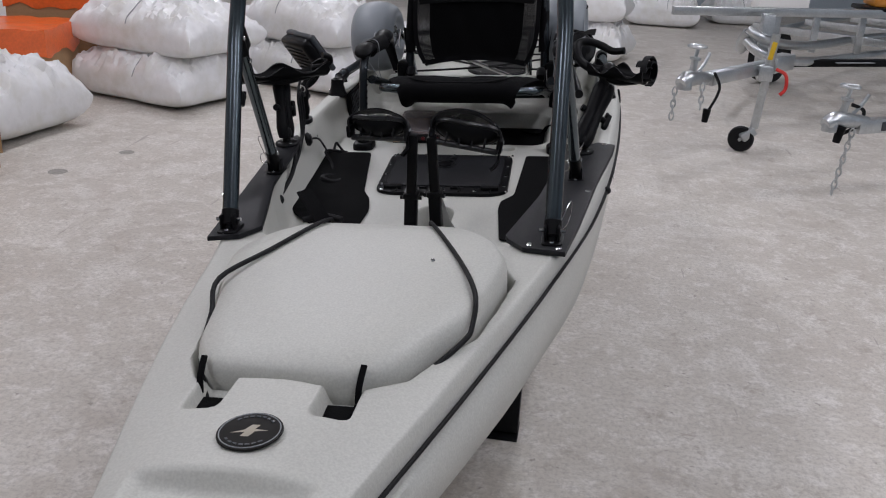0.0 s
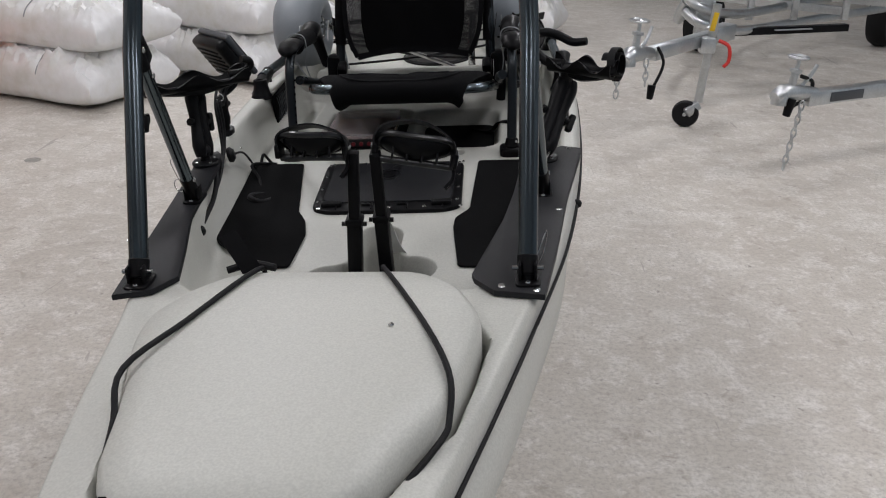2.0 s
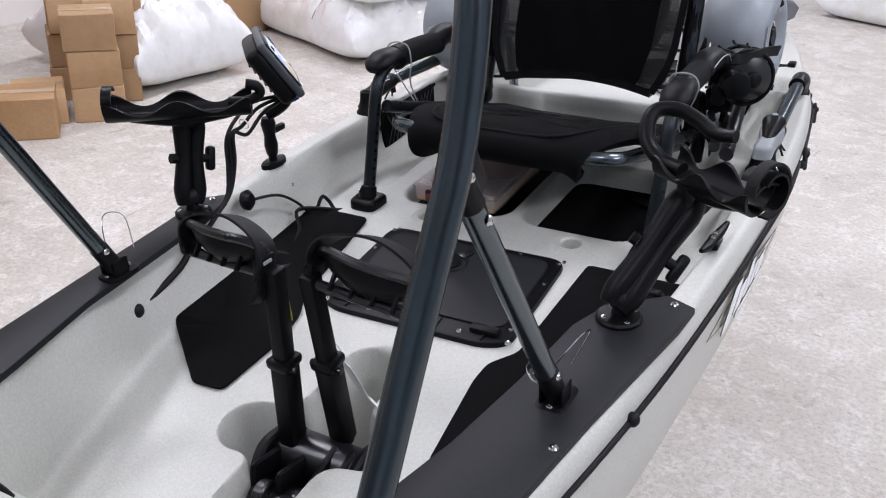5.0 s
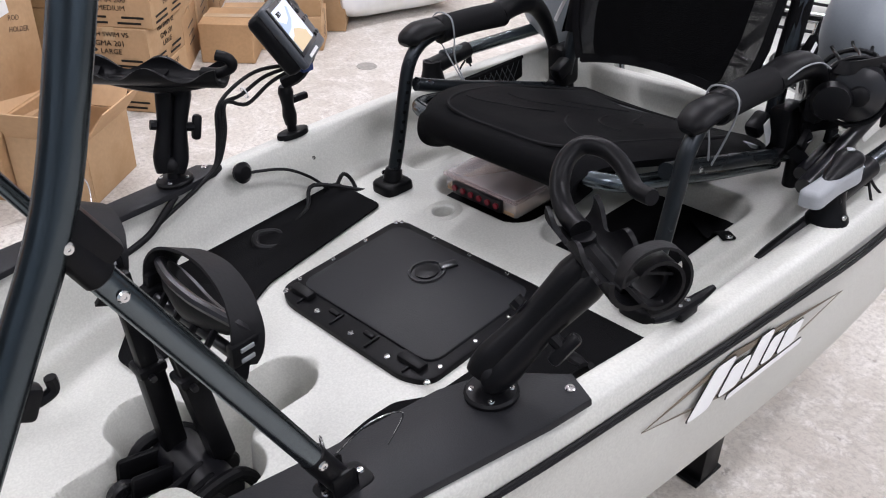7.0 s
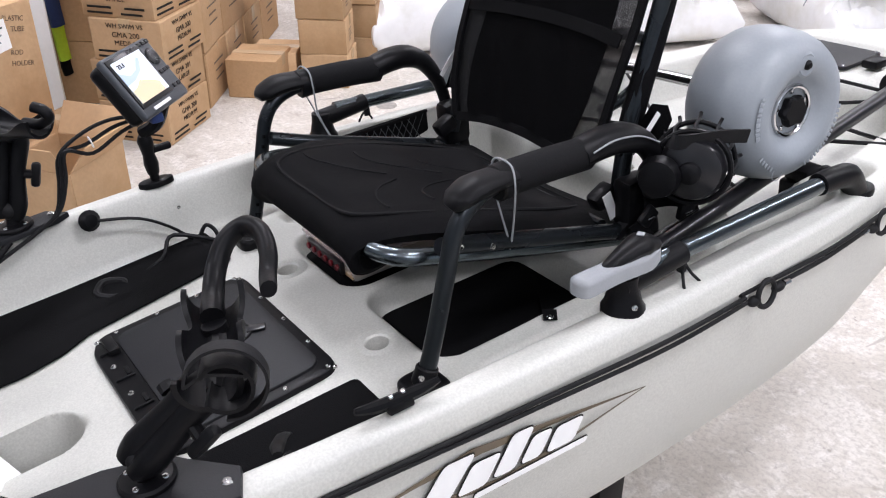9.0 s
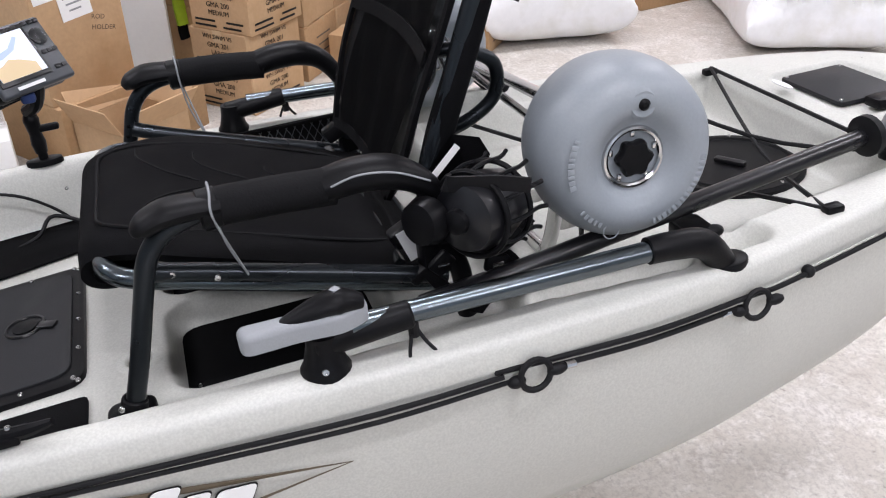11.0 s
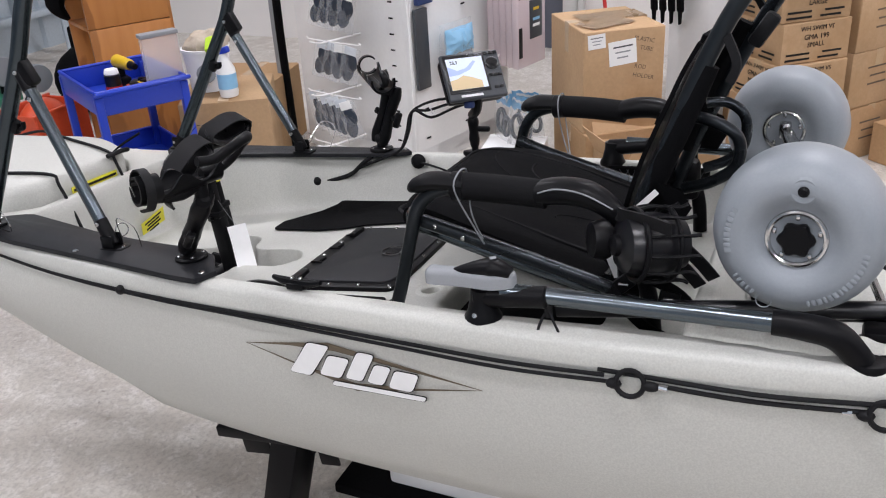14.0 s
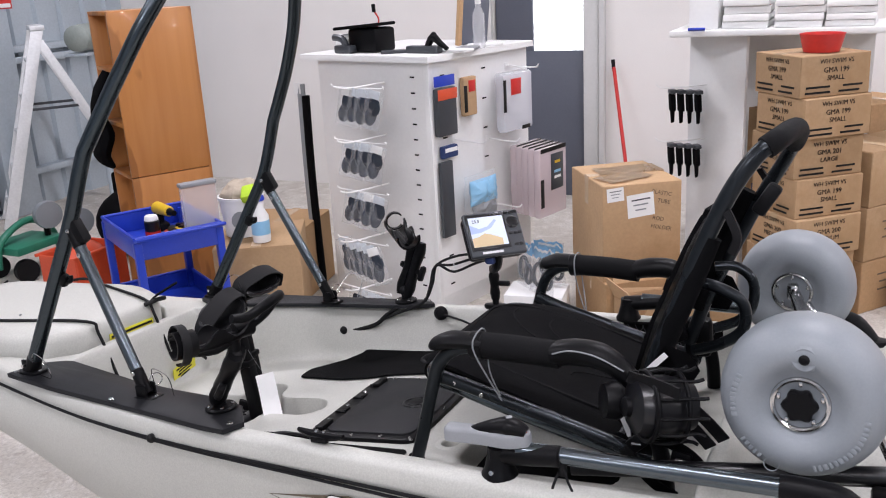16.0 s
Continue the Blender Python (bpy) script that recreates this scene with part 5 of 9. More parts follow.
    for k in range(3):
        o2 = V(0.004 * k, 0.006 * k, 0.004 * k)
        part("cable", tube([low + V(0.01, -0.02, 0), V(-0.418, 2.19, 0.150 - 0.016 * k) + o2, V(-0.412, 2.13, 0.140 - 0.022 * k) + o2, V(-0.404, 2.085, 0.115) + o2, V(-0.398, 2.07, 0.065) + o2, V(-0.392, 2.05, 0.020) + o2 * 0.5,
                            V(-0.386, 2.005, -0.002) + o2 * 0.4, V(-0.380, 1.965, -0.016) + o2 * 0.4, V(-0.379, 1.93, -0.030) + o2 * 0.3, V(-0.380, 1.90, -0.046) + o2 * 0.2], 0.0036, 7, 5), RUBBER, t, "black power cable")
    part("cable_tie", ring((-0.412, 2.145, 0.122), 0.010, 0.0014, (0, 1, 0.2), 14, 5), SILVER, t)


def build_lines():
    t = thing("steering_line", (-0.37, 1.9405, 0.0125), K, label="black hooked line guide with ball end on the cockpit wall", category="line")
    part("guide", tube([(-0.384, 1.965, 0.0), (-0.378, 1.935, -0.02), (-0.380, 1.90, -0.048), (-0.384, 1.85, -0.066), (-0.382, 1.80, -0.072)], 0.006, 10), RUBBER, t)
    part("ball_end", ball((-0.379, 1.788, -0.073), 0.0135, 10), RUBBER, t)
    a = thing("cord_handle", (-0.40, 2.0978, -0.02), K, label="black plastic cord handle with loose cord on the cockpit wall", category="cord handle")
    part("toggle", lathe([(0, -0.004), (0.018, 0), (0.02, 0.008), (0.012, 0.016), (0, 0.018)], (-0.397, 2.0978, -0.012), (1, 0.2, 0.2), 16), BLACK, a)
    part("cord", tube([(-0.385, 2.107, -0.012), (-0.388, 2.181, -0.035), (-0.39, 2.2365, -0.075), (-0.385, 2.2828, -0.125), (-0.36, 2.3197, -0.13), (-0.33, 2.3383, -0.128)], 0.003, 7), RUBBER, a)
    part("cord", tube([(-0.34, 2.329, -0.125), (-0.385, 2.2365, -0.09), (-0.36, 2.1995, -0.115), (-0.34, 2.1347, -0.128), (-0.345, 2.0978, -0.13)], 0.004, 7), RUBBER, a)
    part("loop", tube([(-0.345, 2.1162, -0.125), (-0.355, 2.0839, -0.12), (-0.325, 2.0654, -0.124), (-0.305, 2.0885, -0.13), (-0.32, 2.1162, -0.13)], 0.007, 8, 5, True), RUBBER, a)
    part("hook", tube([(-0.375, 2.2828, -0.105), (-0.37, 2.2966, -0.085), (-0.365, 2.3105, -0.10), (-0.35, 2.3105, -0.122)], 0.004, 7), RUBBER, a)
    u = thing("utility_hook", (0.40, 2.0978, -0.10), K, label="small black plastic hook fixed at the cockpit edge", category="hook")
    part("stem", tube([(0.395, 2.1209, -0.03), (0.37, 2.1162, -0.06), (0.352, 2.1116, -0.10), (0.35, 2.1116, -0.148)], 0.006, 8), BLACK, u)
    part("blade", tube([(0.395, 2.107, -0.02), (0.372, 2.1162, -0.028), (0.34, 2.1347, -0.045), (0.325, 2.1486, -0.06)], [0.006, 0.010, 0.009, 0.004], 8, 5, flat=0.5), BLACK, u)


def build_seat():
    t = thing("kayak_chair", (0, 2.594, -0.14), K, label="black mesh and foam kayak seat on gunmetal tube frame", category="chair")
    part("seat_frame", tube([(-0.245, 2.8067, -0.055), (-0.25, 2.6402, -0.005), (-0.247, 2.4737, 0.045), (-0.225, 2.3859, 0.066), (-0.14, 2.3609, 0.070), (0, 2.3553, 0.066), (0.14, 2.3609, 0.064), (0.225, 2.3859, 0.06), (0.247, 2.4737, 0.04), (0.25, 2.6402, -0.01), (0.245, 2.8067, -0.06)], 0.0135, 14, 6), BLUEALU, t, "gunmetal tube frame")
    # cushion: a padded sheet rolled over the front tube
    line = [(2.4044, 0.022, 0.150), (2.3674, 0.026, 0.160), (2.3424, 0.040, 0.168), (2.335, 0.060, 0.174), (2.3461, 0.082, 0.182), (2.3766, 0.093, 0.196), (2.4275, 0.093, 0.218), (2.483, 0.084, 0.238), (2.5477, 0.066, 0.246), (2.6218, 0.040, 0.246), (2.705, 0.010, 0.242), (2.7697, -0.010, 0.236), (2.8114, -0.022, 0.228)]
    prof = spline(line, 4)
    nu = 28

    def seat_at(u, k):
        p = prof[k]
        f = k / (len(prof) - 1)
        edge = max(0.0, (abs(u) - 0.80) / 0.20)
        dish = 0.014 * (1 - u * u) * min(1.0, max(0.0, f - 0.35) * 4)
        z = p.y - dish - 0.016 * edge ** 2
        if abs(u) < 0.74 and 0.40 < f < 0.94:
            z += 0.005 * min(1, (0.74 - abs(u)) / 0.05) * min(1, (f - 0.40) / 0.03, (0.94 - f) / 0.03)
            z += 0.0018 * math.sin(u * 9 + f * 4) * math.cos(f * 17)
        return V(u * p.z, p.x, z)
    bm = bmesh.new()
    topv = [[bm.verts.new(seat_at(i / nu * 2 - 1, k)) for i in range(nu + 1)] for k in range(len(prof))]
    for a, b in zip(topv, topv[1:]):
        for i in range(nu):
            bm.faces.new((a[i], a[i + 1], b[i + 1], b[i]))
    bmesh.ops.recalc_face_normals(bm, faces=bm.faces)
    if topv[30][14].normal.z < 0:
        bmesh.ops.reverse_faces(bm, faces=bm.faces)
    bmesh.ops.solidify(bm, geom=bm.faces[:], thickness=0.016)
    cu = part("cushion", bm, CLOTH, t, "black quilted fabric cushion", 50)
    n = len(prof) - 1
    pip = [seat_at(u, round(f * n)) + V(0, 0, 0.001) for u, f in ((-0.68, 0.42), (-0.4, 0.40), (0, 0.40), (0.4, 0.40), (0.68, 0.42), (0.75, 0.52), (0.76, 0.7), (0.74, 0.90), (0.4, 0.94), (0, 0.94), (-0.4, 0.94), (-0.74, 0.90), (-0.76, 0.7), (-0.75, 0.52))]
    part("piping", tube(pip, 0.0028, 6, 5, True), FOAM, cu)
    for s in (-1, 1):
        for k in range(3):
            pts = [seat_at(s * (0.06 + 0.60 * q * (0.55 + 0.22 * k)), round((0.86 - 0.12 * k - 0.26 * q + 0.14 * q * q) * n)) + V(0, 0, 0.0005) for q in (0, 0.25, 0.5, 0.75, 1.0)]
            part("seam", tube(pts, 0.0018, 5, 4), FOAM, cu)
    # seat back
    def bp(u, v):
        """The back panel, bellied backwards, its lower edge sagging in the middle."""
        y = float(np.interp(v, (0, 0.3, 0.7, 1), (2.768, 2.818, 2.894, 2.955))) + 0.024 * (1 - u * u) * math.sin(0.3 + v * 2.5)
        z = float(np.interp(v, (0, 0.3, 0.7, 1), (0.045, 0.190, 0.355, 0.445))) + 0.020 * (1 - v) ** 2 * (1 - u * u)
        return V(u * float(np.interp(v, (0, 0.06, 0.2, 0.5, 0.8, 1), (0.170, 0.196, 0.214, 0.220, 0.215, 0.19))), y, z)
    bm = bmesh.new()
    g = [[bm.verts.new(bp(-1 + 2 * i / 22, 0.80 * j / 24)) for i in range(23)] for j in range(25)]
    for a, b in zip(g, g[1:]):
        for i in range(22):
            bm.faces.new((a[i], a[i + 1], b[i + 1], b[i]))
    bmesh.ops.solidify(bm, geom=bm.faces[:], thickness=0.008)
    back = part("backrest", bm, MESHF, t, "black mesh back panel", 50)
    bm = bmesh.new()
    g = [[bm.verts.new(bp(-0.74 + 1.48 * i / 14, 0.03 + 0.62 * j / 16) + V(0, -0.009 - 0.003 * math.sin(i * 1.4 + j * 0.5), 0)) for i in range(15)] for j in range(17)]
    for a, b in zip(g, g[1:]):
        for i in range(14):
            bm.faces.new((a[i], a[i + 1], b[i + 1], b[i]))
    bmesh.ops.solidify(bm, geom=bm.faces[:], thickness=0.005)
    part("back_pad", bm, CLOTH, back, "quilted black centre panel", 50)
    for s in (-1, 1):
        part("edge_binding", strap([bp(s * 0.97, 0.02 + 0.125 * k) + V(0, -0.006, 0) for k in range(7)], 0.014, 0.007, (1, 0, 0)), CLOTH, back)
        # triangular cloth wing between the back tube and the hinge
        bm = bmesh.new()
        bm.faces.new([bm.verts.new((s * (0.242 + 0.004 * q), a, b)) for q, (a, b) in enumerate(((2.790, 0.088), (2.875, 0.078), (2.900, 0.120), (2.885, 0.150), (2.845, 0.165)))])
        bmesh.ops.solidify(bm, geom=bm.faces[:], thickness=0.010)
        part("side_wing", bm, CLOTH, back, "black cloth wing beside the hinge")
        lz, ly = (0.11, 2.955) if s == 1 else (0.075, 2.94)
        part("lumbar_loop", tube([(s * 0.13, 2.868, lz + 0.13), (s * 0.14, 2.908, lz + 0.128), (s * 0.14, ly, lz + 0.10), (s * 0.135, ly, lz + 0.05), (s * 0.13, 2.915, lz + 0.018), (s * 0.12, 2.865, lz)], 0.0105, 12, 6), DARKALU, t, "bent black support tube behind the back")
    part("cross_band", strap([bp(-0.9 + 0.36 * k, 0.45) + V(0, -0.016, 0) for k in range(6)], 0.022, 0.003, (0, 0.4, 1)), MATTE, back)
    for v in (0.02, 0.78):
        part("edge_binding", strap([bp(-0.95 + 0.38 * k, v) + V(0, -0.006, 0) for k in range(6)], 0.016, 0.007, (0, 0.4, 1)), CLOTH, back)
    part("back_frame", tube([(0.236, 2.792, 0.0), (0.234, 2.818, 0.12), (0.230, 2.852, 0.204), (0.226, 2.902, 0.324), (0.223, 2.949, 0.418), (0.214, 2.990, 0.476), (0.188, 3.018, 0.496), (0.10, 3.030, 0.500), (0.0, 3.034, 0.494), (-0.10, 3.030, 0.474), (-0.175, 3.016, 0.446),
                             (-0.206, 2.992, 0.402), (-0.220, 2.955, 0.342), (-0.226, 2.912, 0.262), (-0.233, 2.835, 0.11), (-0.235, 2.792, 0.0)], 0.0145, 14, 6), DARKALU, t, "black tube back frame")
    part("top_grip", tube([(0.206, 3.002, 0.486), (0.188, 3.018, 0.496), (0.10, 3.030, 0.500), (0.0, 3.034, 0.494), (-0.10, 3.030, 0.474), (-0.172, 3.017, 0.448)], 0.019, 14, 6), FOAM, t)
    part("strap_buckle", box((-0.18, 2.965, 0.335), (0.03, 0.03, 0.07), 0.008, pose(0, 0, 0, -35)), RUBBER, t)
    for s in (1, -1):
        part("back_cover", tube([(s * 0.230, 2.812, 0.085), (s * 0.230, 2.838, 0.16), (s * 0.227, 2.882, 0.26), (s * 0.224, 2.918 + 0.01 * (s < 0), 0.345)], [0.017, 0.0175, 0.017, 0.0155], 14, 5, flat=1.15), CLOTH, t)
        part("strap_end", strap([(s * 0.235, 2.945, 0.39), (s * 0.245, 2.962, 0.35), (s * 0.24, 2.952, 0.32)], 0.014, 0.005, (0.3, 1, 0)), RUBBER, t)
        post = part("front_post", tube([(s * 0.300, 2.362, -0.104), (s * 0.302, 2.388, -0.03), (s * 0.304, 2.416, 0.06), (s * 0.304, 2.434, 0.112), (s * 0.303, 2.462, 0.142), (s * 0.300, 2.505, 0.155), (s * 0.298, 2.56, 0.155), (s * 0.294, 2.68, 0.146)], 0.0128, 14, 6), DARKALU, t, "black tube front leg")
        bo = part("boot", slab(rounded([(s * 0.300 - 0.03, 2.328), (s * 0.300 + 0.03, 2.328), (s * 0.300 + 0.034, 2.392), (s * 0.300 - 0.034, 2.392)], 0.018, 4), float(np.interp(2.36, *FLOOR)) - 0.002, -0.098, 0.008, seg=3), BLACK, post)
        part("boot_collar", rod((s * 0.300, 2.361, -0.104), (s * 0.301, 2.370, -0.078), 0.019, 0.0165, 16, 0.002), BLACK, bo)
        screw((s * 0.300 + s * 0.012, 2.352, -0.084), post, 0.005, (s, -0.3, 0.1))
        for k in range(9 if s == -1 else 0):
            part("peg_hole", box((s * 0.303 + 0.0125, 2.374 + k * 0.0055, -0.060 + k * 0.018), (0.003, 0.006, 0.006), 0.001), MATTE, post)
        arm = part("armrest", tube([(s * 0.300, 2.525, 0.158), (s * 0.298, 2.60, 0.154), (s * 0.294, 2.672, 0.147)], 0.0245, 18, 4), FOAM, t, "black foam armrest grip")
        # front cap: a broad flattened knob that droops over the bend of the leg
        part("front_cap", tube([(s * 0.305, 2.428, 0.150), (s * 0.306, 2.440, 0.158), (s * 0.305, 2.466, 0.166), (s * 0.303, 2.50, 0.166), (s * 0.301, 2.530, 0.162)], [0.012, 0.026, 0.030, 0.028, 0.025], 18, 5, flat=0.55), BLACK, arm)
        part("front_cap_collar", rod((s * 0.301, 2.505, 0.157), (s * 0.300, 2.532, 0.158), 0.0262, 0.0255, 18, 0.003), BLACK, arm)
        rc = part("rear_cap", tube([(s * 0.295, 2.660, 0.150), (s * 0.298, 2.70, 0.156), (s * 0.302, 2.745, 0.152), (s * 0.304, 2.785, 0.128), (s * 0.298, 2.812, 0.08), (s * 0.285, 2.820, 0.02)], [0.0265, 0.0285, 0.028, 0.022, 0.016, 0.013], 16, 6, flat=0.8), BLACK, arm)
        # pale grey line draws in the highlight along the black cap's seam
        part("cap_seam_highlight", tube([(s * 0.322, 2.665, 0.158), (s * 0.328, 2.70, 0.168), (s * 0.331, 2.745, 0.162), (s * 0.327, 2.79, 0.138)], 0.0014, 6, 5), GREYP, rc)
        part("cable_tie", tube([(s * 0.328, 2.520, 0.158), (s * 0.316, 2.523, 0.184), (s * 0.28, 2.523, 0.182), (s * 0.272, 2.523, 0.15), (s * 0.28, 2.528, 0.10), (s * 0.272, 2.545, 0.045), (s * 0.268, 2.55, 0.028), (s * 0.30, 2.535, 0.09)], 0.0016, 6, 5, True), GREYP, t, "pale grey cable tie")
        rail = part("side_rail", tube([(s * 0.278, 2.425, 0.082), (s * 0.268, 2.50, 0.056), (s * 0.262, 2.65, 0.008), (s * 0.258, 2.815, -0.045)], 0.013, 12, 5), DARKALU, t)
        for yy, zz in ((2.455, 0.073), (2.508, 0.053)):
            screw((s * 0.283, yy, zz), rail, 0.005, (s, 0, 0))
        part("rear_leg", tube([(s * 0.266, 2.815, 0.03), (s * 0.268, 2.835, -0.04), (s * 0.264, 2.84, -0.112)], 0.015, 12), BLACK, t)
        part("hinge", box((s * 0.255, 2.81, 0.01), (0.045, 0.06, 0.09), 0.014), BLACK, t)
        part("lever", box((s * 0.262, 2.785, -0.025), (0.022, 0.055, 0.018), 0.006, pose(0, 0, 0, 30)), BLACK, t)
        part("strap_buckle", box((s * 0.225, 2.77, 0.02), (0.03, 0.045, 0.03), 0.008, pose(0, 0, 0, 25)), BLACK, t)
        part("white_tag", strap([(s * 0.268, 2.800, 0.105), (s * 0.27, 2.825, 0.130), (s * 0.27, 2.848, 0.152)], 0.010, 0.001, (0, -0.5, 0.5)), PAPER, t)
    part("rear_bar", tube([(-0.245, 2.80, -0.045), (0, 2.812, -0.05), (0.245, 2.80, -0.05)], 0.012, 12), DARKALU, t)
    for z in (0.0, -0.03):
        part("height_bar", tube([(-0.24, 2.755, z - 0.02), (0, 2.76, z - 0.025), (0.24, 2.755, z - 0.02)], 0.009, 10), DARKALU, t)
    part("care_label", box((0.245, 2.77, 0.01), (0.001, 0.018, 0.05), 0, pose(0, 0, 0, 20)), PAPER, t, "small white care label")


def build_straps():
    t = thing("seat_straps", (0.27, 2.84, -0.06), K, label="tangle of black webbing straps and buckles beside the seat hinge", category="straps")
    for k, pts in enumerate((((0.285, 2.79, 0.060), (0.300, 2.83, 0.075), (0.298, 2.88, 0.050), (0.285, 2.92, 0.0)), ((0.290, 2.80, 0.020), (0.312, 2.84, 0.020), (0.305, 2.89, -0.010), (0.290, 2.92, -0.060)),
                             ((0.280, 2.82, 0.090), (0.292, 2.87, 0.085), (0.285, 2.91, 0.050), (0.275, 2.94, 0.010)), ((0.288, 2.78, -0.01), (0.303, 2.80, -0.04), (0.298, 2.83, -0.075), (0.292, 2.86, -0.095)))):
        part("webbing", strap([V(*p) for p in pts], 0.022, 0.003, (0.25, 0.3, 0.9)), CLOTH if k % 2 else RUBBER, t)
    for x, y, z, a in ((0.306, 2.845, 0.045, 20), (0.308, 2.875, -0.015, -15), (0.298, 2.80, 0.0, 40)):
        b = part("buckle", box((x, y, z), (0.012, 0.034, 0.026), 0.004, pose(0, 0, 0, a)), BLACK, t)
        part("buckle_pin", rod((x + 0.007, y - 0.008, z), (x + 0.007, y + 0.008, z), 0.0028, n=8), CHROME, b, "bright metal pin")


def build_lamp():
    t = thing("coiled_gear", (0.35, 2.84, -0.03), K, label="round black plastic gear with caged rim tucked behind the seat", category="gear")
    d = V(0.55, -0.8, 0.12).normalized()
    c = V(0.352, 2.835, 0.092)
    body = part("body", lathe([(0, -0.075), (0.04, -0.07), (0.05, -0.03), (0.05, 0.01), (0.044, 0.025), (0.02, 0.034), (0, 0.035)], c, d, 26), GLOSSBLACK, t)
    part("boss", lathe([(0.018, 0.03), (0.016, 0.042), (0.008, 0.046), (0, 0.046)], c, d, 18), BLACK, body)
    part("rim", ring(c + d * 0.006, 0.056, 0.0045, d, 30, 8), BLACK, body)
    part("rim", ring(c - d * 0.045, 0.057, 0.004, d, 30, 8), BLACK, body)
    m = axis_matrix(c, d)
    for i in range(12):
        a = 2 * math.pi * i / 12
        part("cage_bar", tube([m @ V(0.056 * math.cos(a), 0.056 * math.sin(a), 0.008), m @ V(0.061 * math.cos(a), 0.061 * math.sin(a), -0.02), m @ V(0.058 * math.cos(a), 0.058 * math.sin(a), -0.06), m @ V(0.064 * math.cos(a), 0.064 * math.sin(a), -0.075)], 0.003, 6, 3), BLACK, body)
    part("band", strap([c + V(-0.03, -0.02, 0.04), c + V(0.0, -0.03, 0.048), c + V(0.03, 0.02, 0.05), c + V(0.05, 0.06, 0.045)], 0.022, 0.003, (0.3, 0.3, 0.7)), RUBBER, body)
    part("clip", box(c + V(-0.045, -0.025, -0.03), (0.03, 0.05, 0.05), 0.01), BLACK, body)
    part("cap", lathe([(0.03, -0.01), (0.033, 0.0), (0.028, 0.018), (0, 0.026)], c + V(-0.01, -0.06, 0.0), (0.5, -0.8, 0.1), 18), BLACK, body)


def wheel(t, c, r, w, d, cap):
    c = Vector(c)
    half = [(0.046, 0.35), (0.054, 0.375), (0.066, 0.425), (0.078, 0.475), (0.094, 0.50), (0.112, 0.482), (0.128, 0.42), (0.140, 0.31), (0.147, 0.17)]
    prof = [(a, -b * w) for a, b in half] + [(0.150, 0.0)] + [(a, b * w) for a, b in half[::-1]]
    prof = [(a * r / 0.15, b) for a, b in prof]
    wh = part("wheel", lathe(prof, c, d, 48), TYRE, t, "grey balloon tyre")
    dn = Vector(d).normalized()
    m = axis_matrix(c, d)
    for e in (-1, 1):
        o = w * 0.36 * e
        part("rim", tube([m @ V(0.040 * math.cos(a), 0.040 * math.sin(a), o * 1.04) for a in (2 * math.pi * i / 32 for i in range(32))], 0.0042, 8, 1, True), CHROME, wh, "polished rim ring")
        part("hub", lathe([(0.058, -0.002 * e), (0.044, 0.002 * e), (0.036, -0.007 * e), (0.02, -0.005 * e), (0, -0.005 * e)], c + dn * o, d, 28), GREYP, wh)
        if e == cap:
            kn = bmesh.new()
            n = 30
            rows = []
            for h, f in ((-0.004, 0.92), (0.004, 1.0), (0.010, 1.0), (0.014, 0.88)):
                rows.append([kn.verts.new(m @ V(f * (0.0245 + 0.0026 * math.cos(6 * a)) * math.cos(a), f * (0.0245 + 0.0026 * math.cos(6 * a)) * math.sin(a), o + h * e)) for a in (2 * math.pi * i / n for i in range(n))])
            for a, b in zip(rows, rows[1:]):
                for i in range(n):
                    kn.faces.new((a[i], a[(i + 1) % n], b[(i + 1) % n], b[i]))
            kn.faces.new(rows[-1])
            kn.faces.new(rows[0])
            bmesh.ops.recalc_face_normals(kn, faces=kn.faces)
            part("knob", kn, BLACK, wh, "black hub knob")
        for i in range(5):
            a = 2 * math.pi * i / 5 + 0.3
            part("hub_lug", box(m @ V(0.0325 * math.cos(a), 0.0325 * math.sin(a), o * 1.0), (0.006, 0.006, 0.010), 0.002), CHROME, wh)
    return wh, m


